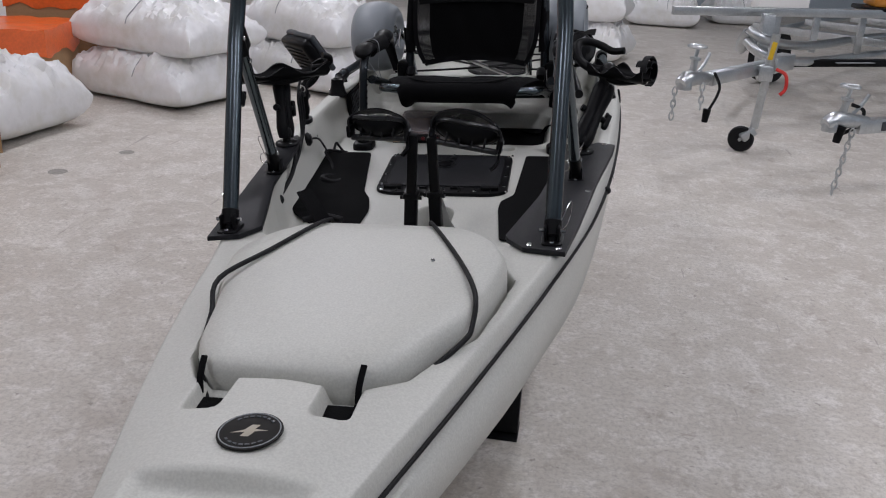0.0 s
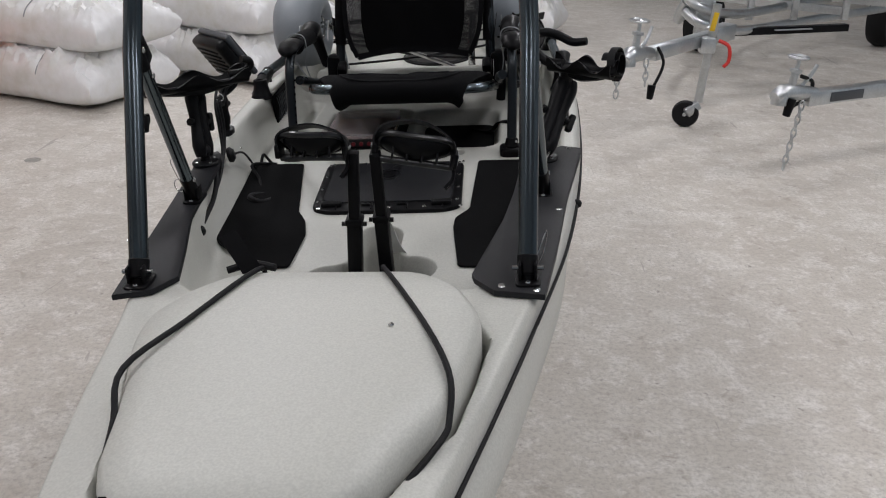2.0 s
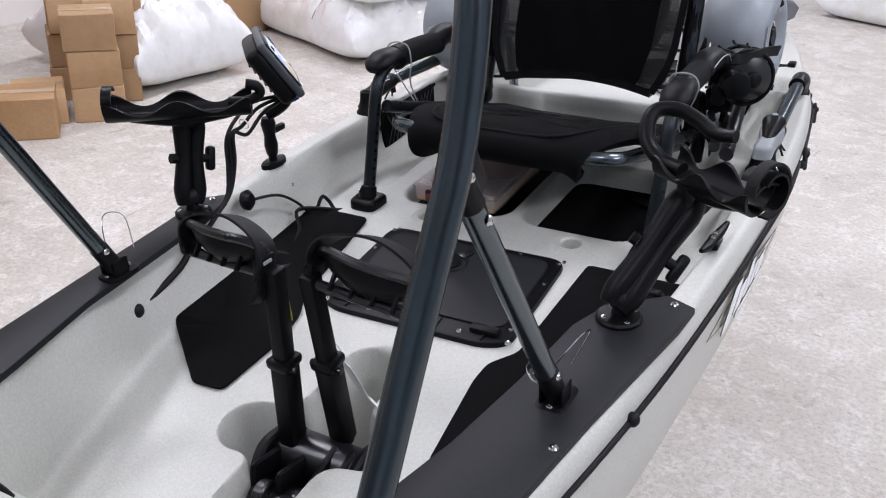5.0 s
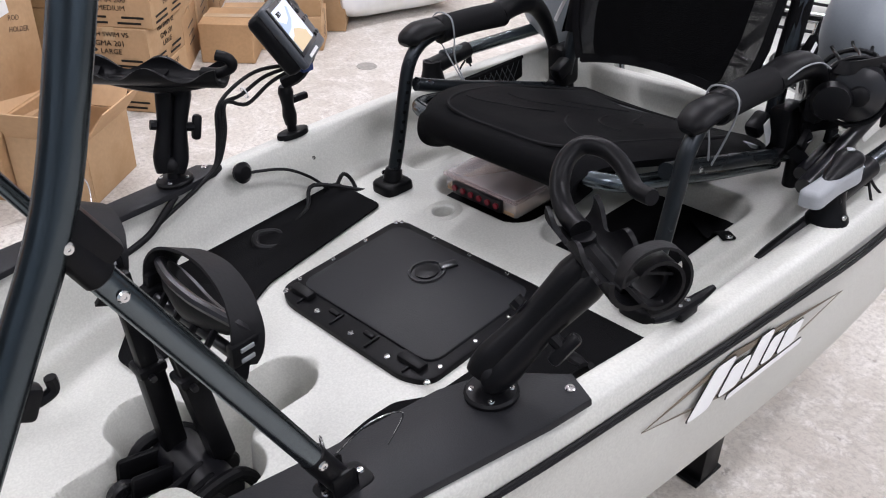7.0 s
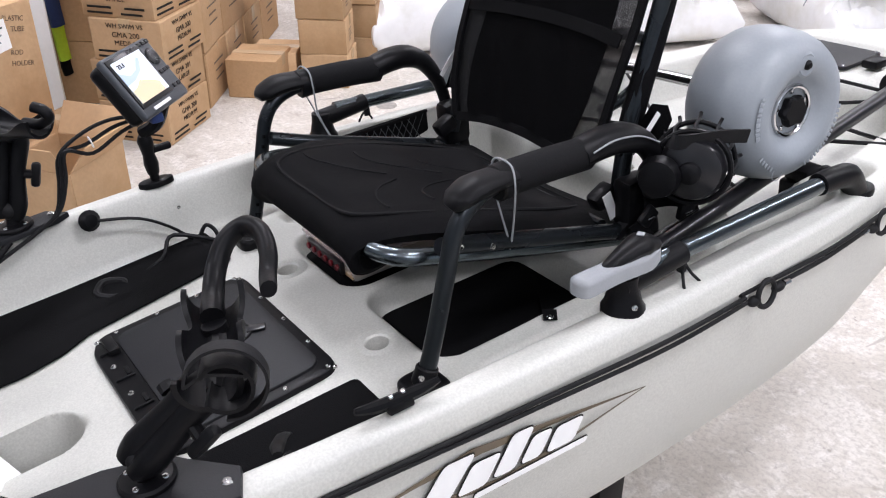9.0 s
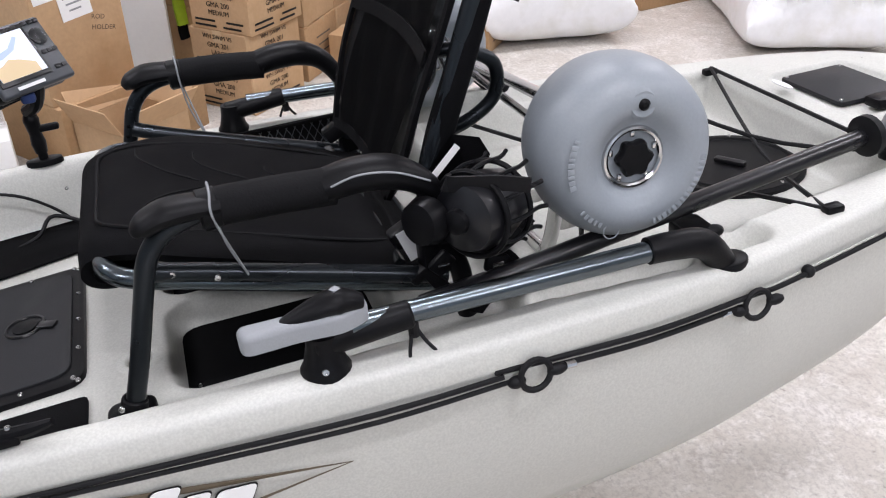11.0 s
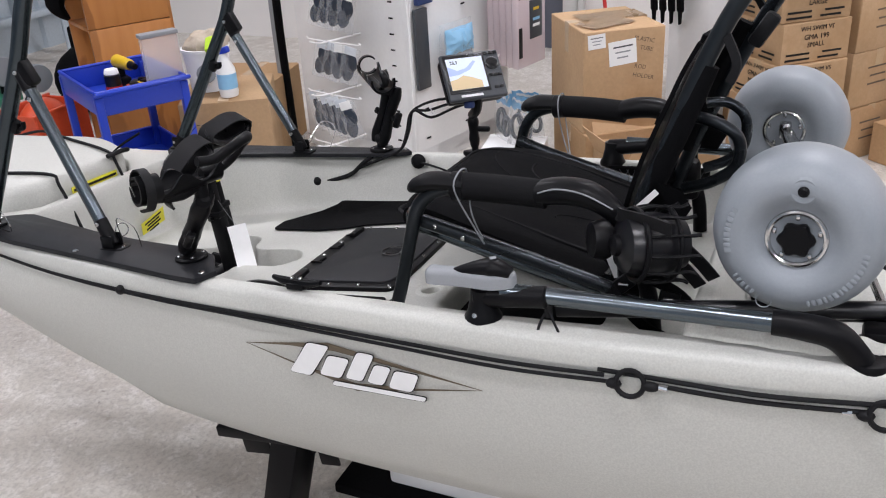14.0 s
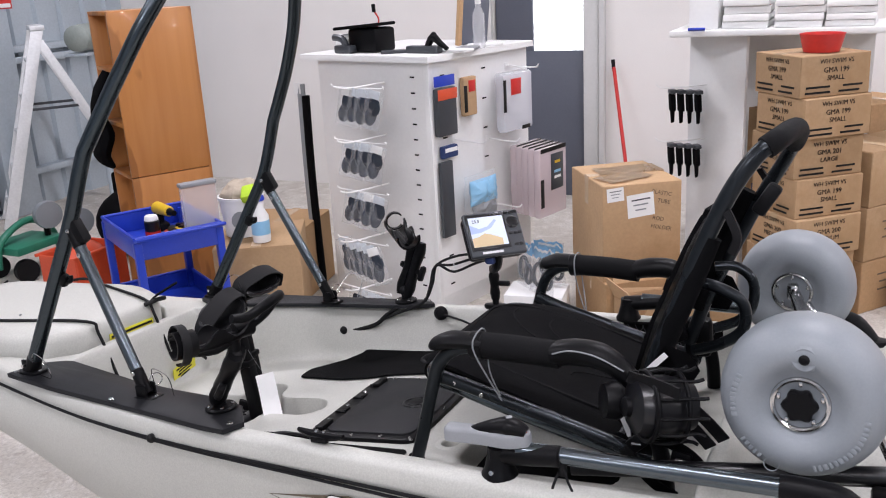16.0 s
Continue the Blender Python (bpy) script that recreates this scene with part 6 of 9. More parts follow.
def build_cart():
    t = thing("beach_cart", (0, 3.06, -0.05), K, label="grey balloon-wheel beach cart folded behind the seat", category="cart")
    dp = V(1, -0.06, 0.03)
    wh, m = wheel(t, (0.292, 3.066, 0.114), 0.126, 0.158, dp, 1)
    # valve and moulded writing on the outer face
    up = m.inverted().to_3x3() @ V(0, 0, 1)
    a0 = math.atan2(up.y, up.x)

    def face(rad, a, h=0.0):
        rad = rad * 0.873
        o = np.interp(rad / 0.873, (0.062, 0.075, 0.10, 0.125), (0.36, 0.44, 0.50, 0.44)) * 0.158 + h
        return m @ V(rad * math.cos(a), rad * math.sin(a), o)
    va = a0 - 0.10
    part("valve_seat", lathe([(0.0, 0.0015), (0.010, 0.0015), (0.017, 0.003), (0.021, 0.0)], face(0.088, va), m.to_3x3() @ V(0, 0, 1), 20), TYRE, wh)
    part("valve", lathe([(0.008, 0), (0.008, 0.004), (0.004, 0.008), (0, 0.008)], face(0.088, va, 0.001), m.to_3x3() @ V(0, 0, 1), 14), BLACK, wh, "black air valve")
    for start, num, rad, wid in ((a0 + 1.1, 9, 0.108, 0.008), (a0 + 1.25, 5, 0.093, 0.009), (a0 - 2.9, 15, 0.108, 0.007), (a0 + 2.2, 5, 0.112, 0.006)):
        for i in range(num):
            a = start + i * 0.085
            zc = m.to_3x3() @ V(0, 0, 1)
            tang = m.to_3x3() @ V(-math.sin(a), math.cos(a), 0)
            part("moulded_bar", box((0, 0, 0), (wid * (0.6 + 0.35 * ((i * 7) % 3) / 2), 0.010, 0.0016), 0.0006, frame_of(face(rad, a, 0.0002), tang, zc.cross(tang))), TYRE, wh)
    part("moulded_ring", tube([face(0.118, a0 + 2.75, 0) + (m.to_3x3() @ V(0.011 * math.cos(b), 0.011 * math.sin(b), 0.0006)) for b in (2 * math.pi * i / 18 for i in range(18))], 0.0009, 5, 1, True), TYRE, wh)
    wheel(t, (-0.388, 3.004, 0.100), 0.126, 0.158, V(1, -0.06, 0.0), -1)
    # frame
    part("axle", tube([(0.23, 3.075, 0.116), (-0.05, 3.05, 0.112), (-0.33, 3.003, 0.108)], 0.0105, 12, 3), CHROME, t, "bright stainless axle")
    part("axle_fork", box((-0.305, 3.004, 0.108), (0.03, 0.024, 0.034), 0.006), CHROME, t)
    part("upright", tube([(-0.29, 3.006, 0.110), (-0.275, 3.022, 0.045), (-0.262, 3.010, -0.03), (-0.24, 2.99, -0.10)], 0.012, 12), CHROME, t)
    part("upright", tube([(0.17, 3.07, 0.112), (0.165, 3.045, 0.03), (0.165, 3.025, -0.07), (0.155, 3.015, -0.115)], 0.012, 12), CHROME, t)
    part("strut", tube([(-0.29, 3.035, 0.085), (-0.22, 3.07, 0.05), (-0.06, 3.14, -0.02), (0.1, 3.20, -0.10)], 0.008, 10), CHROME, t)
    part("cross_tube", tube([(-0.24, 2.99, -0.10), (0.0, 3.0, -0.105), (0.155, 3.012, -0.11)], 0.012, 12), CHROME, t)
    part("foam_pad", tube([(-0.10, 2.995, -0.103), (0.08, 3.005, -0.107)], 0.024, 14, 3), FOAM, t)


def build_paddle():
    t = thing("paddle", (0.26, 3.18, -0.05), K, label="black shaft paddle with dark grey blade lying along the deck", category="paddle")
    a, b = V(0.356, 2.70, -0.030), V(0.254, 3.539, 0.004)
    part("shaft", tube([a, a.lerp(b, 0.5), b], 0.0145, 16, 3), GLOSSBLACK, t)
    part("shaft", tube([V(0.318, 2.76, -0.042), V(0.262, 3.25, -0.030)], 0.012, 14, 3), GLOSSBLACK, t, "second half of the split shaft")
    part("drip_ring", lathe([(0.016, -0.012), (0.034, -0.006), (0.034, 0.006), (0.016, 0.012)], b, b - a, 24), RUBBER, t)
    d = (b - a).normalized()
    bm = bmesh.new()
    side = d.cross(V(0, 0, 1)).normalized()
    rows = []
    for f, w in ((0.0, 0.013), (0.05, 0.02), (0.10, 0.05), (0.18, 0.08), (0.30, 0.088), (0.38, 0.07), (0.42, 0.03)):
        p = b + d * f + V(0, 0, -0.05 * f)
        rows.append([bm.verts.new(p + side * w * u + V(0, 0, 0.012 * (1 - u * u) - 0.002 * k)) for k in (0, 1) for u in (np.linspace(-1, 1, 7) if k == 0 else np.linspace(1, -1, 7))])
    for p, q in zip(rows, rows[1:]):
        for i in range(14):
            bm.faces.new((p[i], p[(i + 1) % 14], q[(i + 1) % 14], q[i]))
    bm.faces.new(rows[0]); bm.faces.new(rows[-1][::-1])
    bmesh.ops.recalc_face_normals(bm, faces=bm.faces)
    part("blade", bm, DKGREY, t, "dark grey blade")
    h = thing("paddle_holder", (0.30, 3.185, -0.09), K, label="black plastic paddle clip on the deck", category="clip")
    part("clip", box((0.305, 3.185, -0.048), (0.05, 0.05, 0.028), 0.008), BLACK, h)
    part("toggle", ball((0.330, 3.208, -0.045), 0.012, 8, (1, 1.4, 0.8)), BLACK, h)
    part("base", box((0.31, 3.185, -0.085), (0.07, 0.06, 0.05), 0.006), BLACK, h)


def build_rail(s):
    t = thing("side_handle", (s * 0.43, 2.588, 0.0), K, label="gunmetal tube side handle on the gunwale" + (" with a pale grey lever" if s == 1 else ""), category="handle", group="side handles")
    f, r = V(s * 0.443, 2.604, gz(2.6) - 0.002), V(s * 0.422, 3.160, gz(3.16) - 0.002)
    part("end_mount", lathe([(0.031, -0.004), (0.031, 0.004), (0.026, 0.012), (0.021, 0.035), (0.02, 0.052), (0, 0.056)], f, (0, 0.05, 1), 20), BLACK, t)
    a, b = V(s * 0.446, 2.640, 0.036), V(s * 0.430, 3.075, 0.016)
    part("socket", rod(f + V(0, -0.01, 0.038), a + V(0, 0.075, -0.004), 0.0195, 0.0175, 18, 0.003), BLACK, t)
    part("tube", tube([a, a.lerp(b, 0.5), b], 0.0142, 18, 2), BLUEALU, t, "gunmetal anodised tube")
    part("end_mount", tube([b + V(0, -0.035, 0.002), b, V(s * 0.427, 3.125, 0.004), r], [0.0185, 0.0195, 0.021, 0.019], 16, 5), BLACK, t)
    part("end_foot", slab(oval(r.x, r.y + 0.006, 0.024, 0.032, 20), r.z - 0.012, r.z + 0.006, 0.004), BLACK, t)
    screw(f + V(s * 0.026, -0.004, 0.014), t, 0.005, (s, 0, 0.3))
    part("toggle_cord", tube([(s * 0.447, 2.715, 0.018), (s * 0.455, 2.725, -0.004), (s * 0.466, 2.738, -0.026), (s * 0.472, 2.730, -0.048), (s * 0.472, 2.706, -0.043), (s * 0.464, 2.702, -0.018), (s * 0.452, 2.710, 0.006)], 0.0024, 6, 5), RUBBER, t)
    part("toggle", rod((s * 0.445, 2.715, 0.0), (s * 0.447, 2.715, 0.024), 0.007, n=10), RUBBER, t)
    if s == 1:
        l = part("lever", slab(rounded([(0.434, 2.512), (0.468, 2.515), (0.466, 2.58), (0.472, 2.632), (0.456, 2.664), (0.434, 2.664), (0.424, 2.632), (0.436, 2.58)], 0.014), 0.046, 0.070, 0.008, seg=3), GREYP, t, "pale grey steering lever")
        part("lever_top", tube([(0.450, 2.562, 0.064), (0.450, 2.598, 0.073), (0.449, 2.630, 0.077), (0.448, 2.658, 0.068)], [0.008, 0.016, 0.022, 0.012], 14, 5, flat=0.7), BLACK, l)
        part("lever_mark", box((0.449, 2.630, 0.0925), (0.010, 0.010, 0.001), 0, pose(0, 0, 0, 0, 0, 30)), GREYP, l)


def build_drive():
    t = thing("pedal_drive", (0.0, 1.72, -0.30), K, label="black pedal drive with strapped pedals standing in the deck well", category="pedal drive")
    part("drive_body", box((0.012, 1.70, -0.29), (0.10, 0.16, 0.09), 0.02), BLACK, t)
    part("drum", rod((-0.06, 1.74, -0.20), (0.085, 1.74, -0.20), 0.035, n=20, bev=0.004), GLOSSBLACK, t)
    part("drum", rod((-0.05, 1.66, -0.225), (0.075, 1.66, -0.225), 0.03, n=20, bev=0.004), GLOSSBLACK, t)
    for x in (-0.045, 0.0, 0.04, 0.07):
        part("link", box((x, 1.70, -0.195), (0.014, 0.10, 0.045), 0.008, pose(0, 0, 0, 15 if x > 0 else -12)), BLACK, t)
        part("bolt", rod((x - 0.011, 1.725, -0.178), (x + 0.011, 1.725, -0.178), 0.008, n=10), CHROME, t)
    for k, (dx, dy, dzz, r) in enumerate(((-0.058, 1.69, -0.205, 0.026), (0.082, 1.715, -0.205, 0.028), (-0.02, 1.645, -0.20, 0.022), (0.045, 1.65, -0.205, 0.024), (0.012, 1.78, -0.215, 0.022))):
        part("pulley", rod((dx - 0.009, dy, dzz), (dx + 0.009, dy, dzz), r, n=18, bev=0.003), GLOSSBLACK, t)
    part("chain_guard", tube([(-0.055, 1.66, -0.215), (-0.06, 1.70, -0.172), (-0.055, 1.76, -0.178), (-0.05, 1.79, -0.225)], 0.010, 10, 5), BLACK, t)
    part("chain_guard", tube([(0.085, 1.65, -0.22), (0.09, 1.70, -0.175), (0.08, 1.77, -0.18), (0.075, 1.80, -0.23)], 0.010, 10, 5), BLACK, t)
    for s, lo, hi in ((-1, V(-0.034, 1.735, -0.19), V(-0.010, 1.724, 0.128)), (1, V(0.030, 1.775, -0.19), V(0.030, 1.745, 0.118))):
        d = (hi - lo).normalized()
        fr = frame_of((0, 0, 0), d.cross(V(0, 1, 0)) * -1, d).to_3x3().to_4x4()
        ml = part("mast", box(lo.lerp(hi, 0.5), (0.022, (hi - lo).length, 0.026), 0.004, fr), BLACK, t, "black crank mast")
        part("sleeve", box(lo.lerp(hi, 0.28), (0.030, (hi - lo).length * 0.5, 0.034), 0.006, fr), BLACK, ml)
        part("collar", box(lo.lerp(hi, 0.52), (0.036, 0.016, 0.04), 0.005, fr), BLACK, ml)
        part("pin", rod(lo.lerp(hi, 0.50) + V(-0.026, -0.004, 0), lo.lerp(hi, 0.50) + V(0.026, -0.006, 0), 0.005, n=10), GLOSSBLACK, ml)
        if s == -1:
            part("yellow_label", box(lo.lerp(hi, 0.80) + V(0.0, 0.0155, 0), (0.014, 0.001, 0.055), 0, pose(0, 0, 0, 4)), YELLOW, ml)
        c = V(-0.092, 1.722, 0.138) if s == -1 else V(0.110, 1.760, 0.112)
        mm = Matrix.Translation(c) @ pose(0, 0, 0, 0, 11 if s > 0 else 0, 5 * s) @ Matrix.Scale(1.0 if s > 0 else 0.86, 4)
        sole, up = V(0, 0.80, 0.60), V(0, -0.60, 0.80)
        # hollow dish that faces the seat, with a thick rolled rim
        bm = bmesh.new()
        dish = []
        for f, dp in ((0.0, -0.016), (0.35, -0.014), (0.7, -0.007), (0.92, 0.003), (1.0, 0.010)):
            dish.append([bm.verts.new(mm @ (V(0.076 * f * math.copysign(abs(math.cos(a)) ** 0.8, math.cos(a)), 0, 0) + up * (0.036 * f * math.copysign(abs(math.sin(a)) ** 0.8, math.sin(a))) + sole * (dp + 0.010 * f * abs(math.cos(a))))) for a in (2 * math.pi * k / 36 for k in range(36))])
        for a, b in zip(dish, dish[1:]):
            for k in range(36):
                bm.faces.new((a[k], a[(k + 1) % 36], b[(k + 1) % 36], b[k]))
        bmesh.ops.remove_doubles(bm, verts=bm.verts[:], dist=0.0002)
        bmesh.ops.recalc_face_normals(bm, faces=bm.faces)
        rim = [v.co.copy() for v in dish[-1]]
        bmesh.ops.solidify(bm, geom=bm.faces[:], thickness=0.008)
        pd = part("pedal", bm, BLACK, t, "black dished foot pedal")
        part("rim", tube(rim[::2], 0.0065, 8, 2, True), GLOSSBLACK, pd, "glossy rolled rim")
        part("pedal_shaft", rod(hi + V(0, 0, -0.012), mm @ V(s * 0.078, 0.004, -0.026), 0.0075, n=12), GLOSSBLACK, pd)
        for e in (-0.045, -0.015, 0.015, 0.045):
            part("rib", box((0, 0, 0), (0.005, 0.010, 0.030), 0.002, mm @ Matrix.Translation(V(e, -0.010, -0.004)) @ pose(0, 0, 0, -36)), BLACK, pd)
        h = 0.86 if s > 0 else 0.72
        arch = [V(-0.078, 0.004, -0.012), V(-0.083, 0.012, 0.014), V(-0.070, 0.022, 0.040 * h), V(-0.035, 0.028, 0.056 * h), V(0.005, 0.030, 0.060 * h), V(0.045, 0.026, 0.048 * h), V(0.076, 0.016, 0.022), V(0.085, 0.008, -0.006), V(0.080, 0.0, -0.030)]
        part("strap", strap([mm @ q for q in arch], 0.042, 0.0035, V(0, 0.88, -0.47)), RUBBER, pd, "black rubber foot strap")
        for e in (-1, 1):
            bk = part("buckle", box((0, 0, 0), (0.014, 0.040, 0.034), 0.005, mm @ Matrix.Translation((e * 0.081, 0.006, -0.008))), BLACK, pd)
            for q in (-0.008, 0.008):
                part("slot", box((0, 0, 0), (0.003, 0.018, 0.006), 0.001, mm @ Matrix.Translation((e * 0.0885, 0.006, -0.008 + q))), GREYP, bk)
        part("toothed_tail", strap([mm @ V(0.082, 0.0, -0.024), mm @ V(0.084, -0.008, -0.046), mm @ V(0.070, -0.016, -0.066)], 0.020, 0.006, V(0, 0.88, -0.47)), BLACK, pd)
    tg = thing("paper_tag", (0.036, 1.822, -0.12), K, label="white paper tag tied to the pedal drive", category="tag")
    part("card", strap([(0.022, 1.802, -0.058), (0.028, 1.811, -0.085), (0.037, 1.822, -0.125), (0.052, 1.838, -0.158)], 0.048, 0.001, (-0.90, 0.42, 0.08)), PAPER, tg)
    part("string", tube([(0.03, 1.76, 0.02), (0.03, 1.79, -0.03), (0.022, 1.802, -0.058)], 0.0005, 5), GREYP, tg)


def build_tackle():
    t = thing("tackle_tray", (-0.135, 2.55, -0.15), K, label="clear tackle tray with dark red latches under the seat", category="tackle box")
    c = (-0.135, 2.556, -0.106)
    part("tray", box(c, (0.19, 0.24, 0.044), 0.008), CLEAR, t)
    part("lid_rim", box((c[0], c[1], c[2] + 0.014), (0.196, 0.246, 0.007), 0.003), REDCLEAR, t)
    part("contents", box((c[0], c[1], c[2] - 0.012), (0.18, 0.24, 0.012), 0.003), CARDIN, t)
    l = part("latch", box((c[0], c[1] - 0.124, c[2] - 0.002), (0.13, 0.010, 0.026), 0.003), GLOSSBLACK, t)
    for i in range(6):
        part("latch_peg", rod((c[0] - 0.055 + i * 0.022, c[1] - 0.133, c[2]), (c[0] - 0.055 + i * 0.022, c[1] - 0.128, c[2]), 0.006, n=10), DARKRED, l)
    g = thing("grey_hinge_bar", (0.33, 2.6805, -0.15), K, label="dark plastic rudder line tube along the cockpit side", category="tube")
    part("tube", tube([(0.33, 2.625, -0.15), (0.335, 2.699, -0.14), (0.34, 2.8563, -0.13)], 0.012, 10), BLACK, g)


build_bar()
build_rod_holder(1)
build_rod_holder(-1)
build_fish_finder()
build_lines()
build_seat()
build_lamp()
build_straps()
build_cart()
build_paddle()
build_rail(1)
build_rail(-1)
build_drive()
build_tackle()


# ---- cartons ----
def carton(c, size, yaw, mtl=None, lines=(), side_lines=(), label="plain brown cardboard carton", open_top=False, tape=True, seed=0, sticker=False):
    """A taped carton on its base centre c. lines print on the face towards -y of its own axes, side_lines on the +x face."""
    rnd = random.Random(seed)
    t = thing("cardboard_box", c, turn=yaw, label=label, category="box", group="cartons")
    R = pose(0, 0, 0, 0, 0, yaw)
    O = Matrix.Translation(c) @ R
    w, d, h = size
    mtl = mtl or CARD
    if open_top:
        b = part("base", box((0, 0, 0), (w, d, 0.006), 0, O @ Matrix.Translation((0, 0, 0.004))), mtl, t)
        for x, y, sx, sy in ((0, -d / 2, w, 0.006), (0, d / 2, w, 0.006), (-w / 2, 0, 0.006, d), (w / 2, 0, 0.006, d)):
            part("side", box((0, 0, 0), (sx, sy, h), 0.001, O @ Matrix.Translation((x, y, h / 2)), None, 1), mtl, t)
        for x, y, rx, ry, sx, sy in ((0, -d / 2, 52, 0, w, d * 0.5), (0, d / 2, -70, 0, w, d * 0.5), (-w / 2, 0, 0, 62, d * 0.45, d), (w / 2, 0, 0, -58, d * 0.45, d)):
            off = Matrix.Translation((0, -sy / 2, 0)) if rx > 0 else Matrix.Translation((0, sy / 2, 0)) if rx < 0 else Matrix.Translation((-sx / 2, 0, 0)) if ry > 0 else Matrix.Translation((sx / 2, 0, 0))
            part("flap", box((0, 0, 0), (sx * 0.98, sy * 0.98, 0.005), 0.001, O @ Matrix.Translation((x, y, h)) @ pose(0, 0, 0, -rx if rx > 0 else -rx, ry if ry > 0 else ry) @ off, None, 1), CARDIN, t)
    else:
        bm = box((0, 0, 0), (w, d, h), 0.004, O @ Matrix.Translation((0, 0, h / 2)), None, 1)
        for v in bm.verts:
            v.co += Vector((rnd.uniform(-1, 1), rnd.uniform(-1, 1), rnd.uniform(-0.6, 0.3))) * 0.002
        b = part("body", bm, mtl, t)
        part("flap_joint", box((0, 0, 0), (w * 0.985, 0.003, 0.0012), 0, O @ Matrix.Translation((0, 0, h + 0.0004))), INK, b)
        if tape:
            part("tape", box((0, 0, 0), (w * 1.002, 0.05, 0.0012), 0, O @ Matrix.Translation((0, 0, h + 0.0008))), TAPE, b)
            for s in (-1, 1):
                part("tape", box((0, 0, 0), (0.0012, 0.05, h * 0.3), 0, O @ Matrix.Translation((s * (w / 2 + 0.0004), 0, h * 0.86))), TAPE, b)
    faces = ((lines, O @ Matrix.Translation((0, -d / 2 - 0.0025, 0)) @ pose(0, 0, 0, 90), w), (side_lines, O @ Matrix.Translation((w / 2 + 0.0025, 0, 0)) @ pose(0, 0, 0, 90, 0, 90), d), (lines, O @ Matrix.Translation((-w / 2 - 0.0025, 0, 0)) @ pose(0, 0, 0, 90, 0, -90), d))
    for txt, m, wid in faces:
        for item, fx, fz, fs in txt:
            if item:
                part("print", letters(item, fs * h, m @ Matrix.Translation((fx * wid, fz * h, 0)), 0.0004), INK, b)
            else:
                part("print_bar", box((0, 0, 0), (fs * wid, h * (0.05 if lines else 0.03), 0.001), 0, m @ Matrix.Translation((fx * wid, fz * h, 0))), INK if lines else FADED, b)
    if sticker:
        part("sticker", box((0, 0, 0), (0.055, 0.075, 0.001), 0, O @ Matrix.Translation((w / 2 + 0.001, d * 0.22, h * 0.62)) @ pose(0, 0, 0, 90, 0, 90)), PAPER, b, "white shipping sticker")
    return t


def print_front(a, b):
    return (("WH SWIM VS", 0, 0.84, 0.16), (a, 0, 0.63, 0.18), (b, 0, 0.44, 0.17), ("", -0.25, 0.24, 0.34), ("", 0.25, 0.24, 0.28), ("", -0.25, 0.11, 0.36), ("", 0.2, 0.11, 0.30))


def print_side(a, b):
    return (("", 0, 0.86, 0.6), (a, 0, 0.68, 0.15), (b, 0, 0.52, 0.15), ("", 0.0, 0.33, 0.7), ("", -0.1, 0.22, 0.5), ("", 0.08, 0.12, 0.6))


def wavy(m, w, d, amp, seed):
    """A thin crumpled sheet lying on m's plane."""
    bm = bmesh.new()
    n = 14
    g = [[bm.verts.new(m @ Vector(((i / n - 0.5) * w, (j / n - 0.5) * d + 0.02 * noise.noise(Vector((i * 0.4, seed, 0))), amp * abs(noise.noise(Vector((i * 0.45, j * 0.6, seed))))))) for i in range(n + 1)] for j in range(n + 1)]
    for a, b in zip(g, g[1:]):
        for i in range(n):
            bm.faces.new((a[i], a[i + 1], b[i + 1], b[i]))
    bmesh.ops.solidify(bm, geom=bm.faces[:], thickness=0.0006)
    return bm


def pouch(m, w, h, thick, seed, crumple=0.012):
    """A puffed film bag: flat sealed edges, a swollen crumpled middle; m has x across, y up, z out."""
    bm = bmesh.new()
    nu, nv = 18, 22
    shells = []
    for side in (1, -1):
        g = []
        for j in range(nv + 1):
            row = []
            for i in range(nu + 1):
                if side < 0 and (i in (0, nu) or j in (0, nv)):
                    row.append(shells[0][j][i])
                    continue
                a, b = i / nu * 2 - 1, j / nv * 2 - 1
                puff = max(0.0, (1 - a * a) * (1 - b * b)) ** 0.55
                q = Vector((a * w * 11, b * h * 11, seed + side))
                r = 1 - abs(noise.noise(q)) * 2.2
                z = side * (thick / 2 * puff + crumple * puff * max(0.0, r) * 0.8) + 0.3 * crumple * noise.noise(q * 0.6)
                row.append(bm.verts.new(m @ Vector((a * w / 2 * (1 - 0.06 * (1 - b * b)), b * h / 2, z))))
            g.append(row)
        shells.append(g)
        for r0, r1 in zip(g, g[1:]):
            for i in range(nu):
                q4 = (r0[i], r0[i + 1], r1[i + 1], r1[i])
                bm.faces.new(q4 if side > 0 else q4[::-1])
    return bm


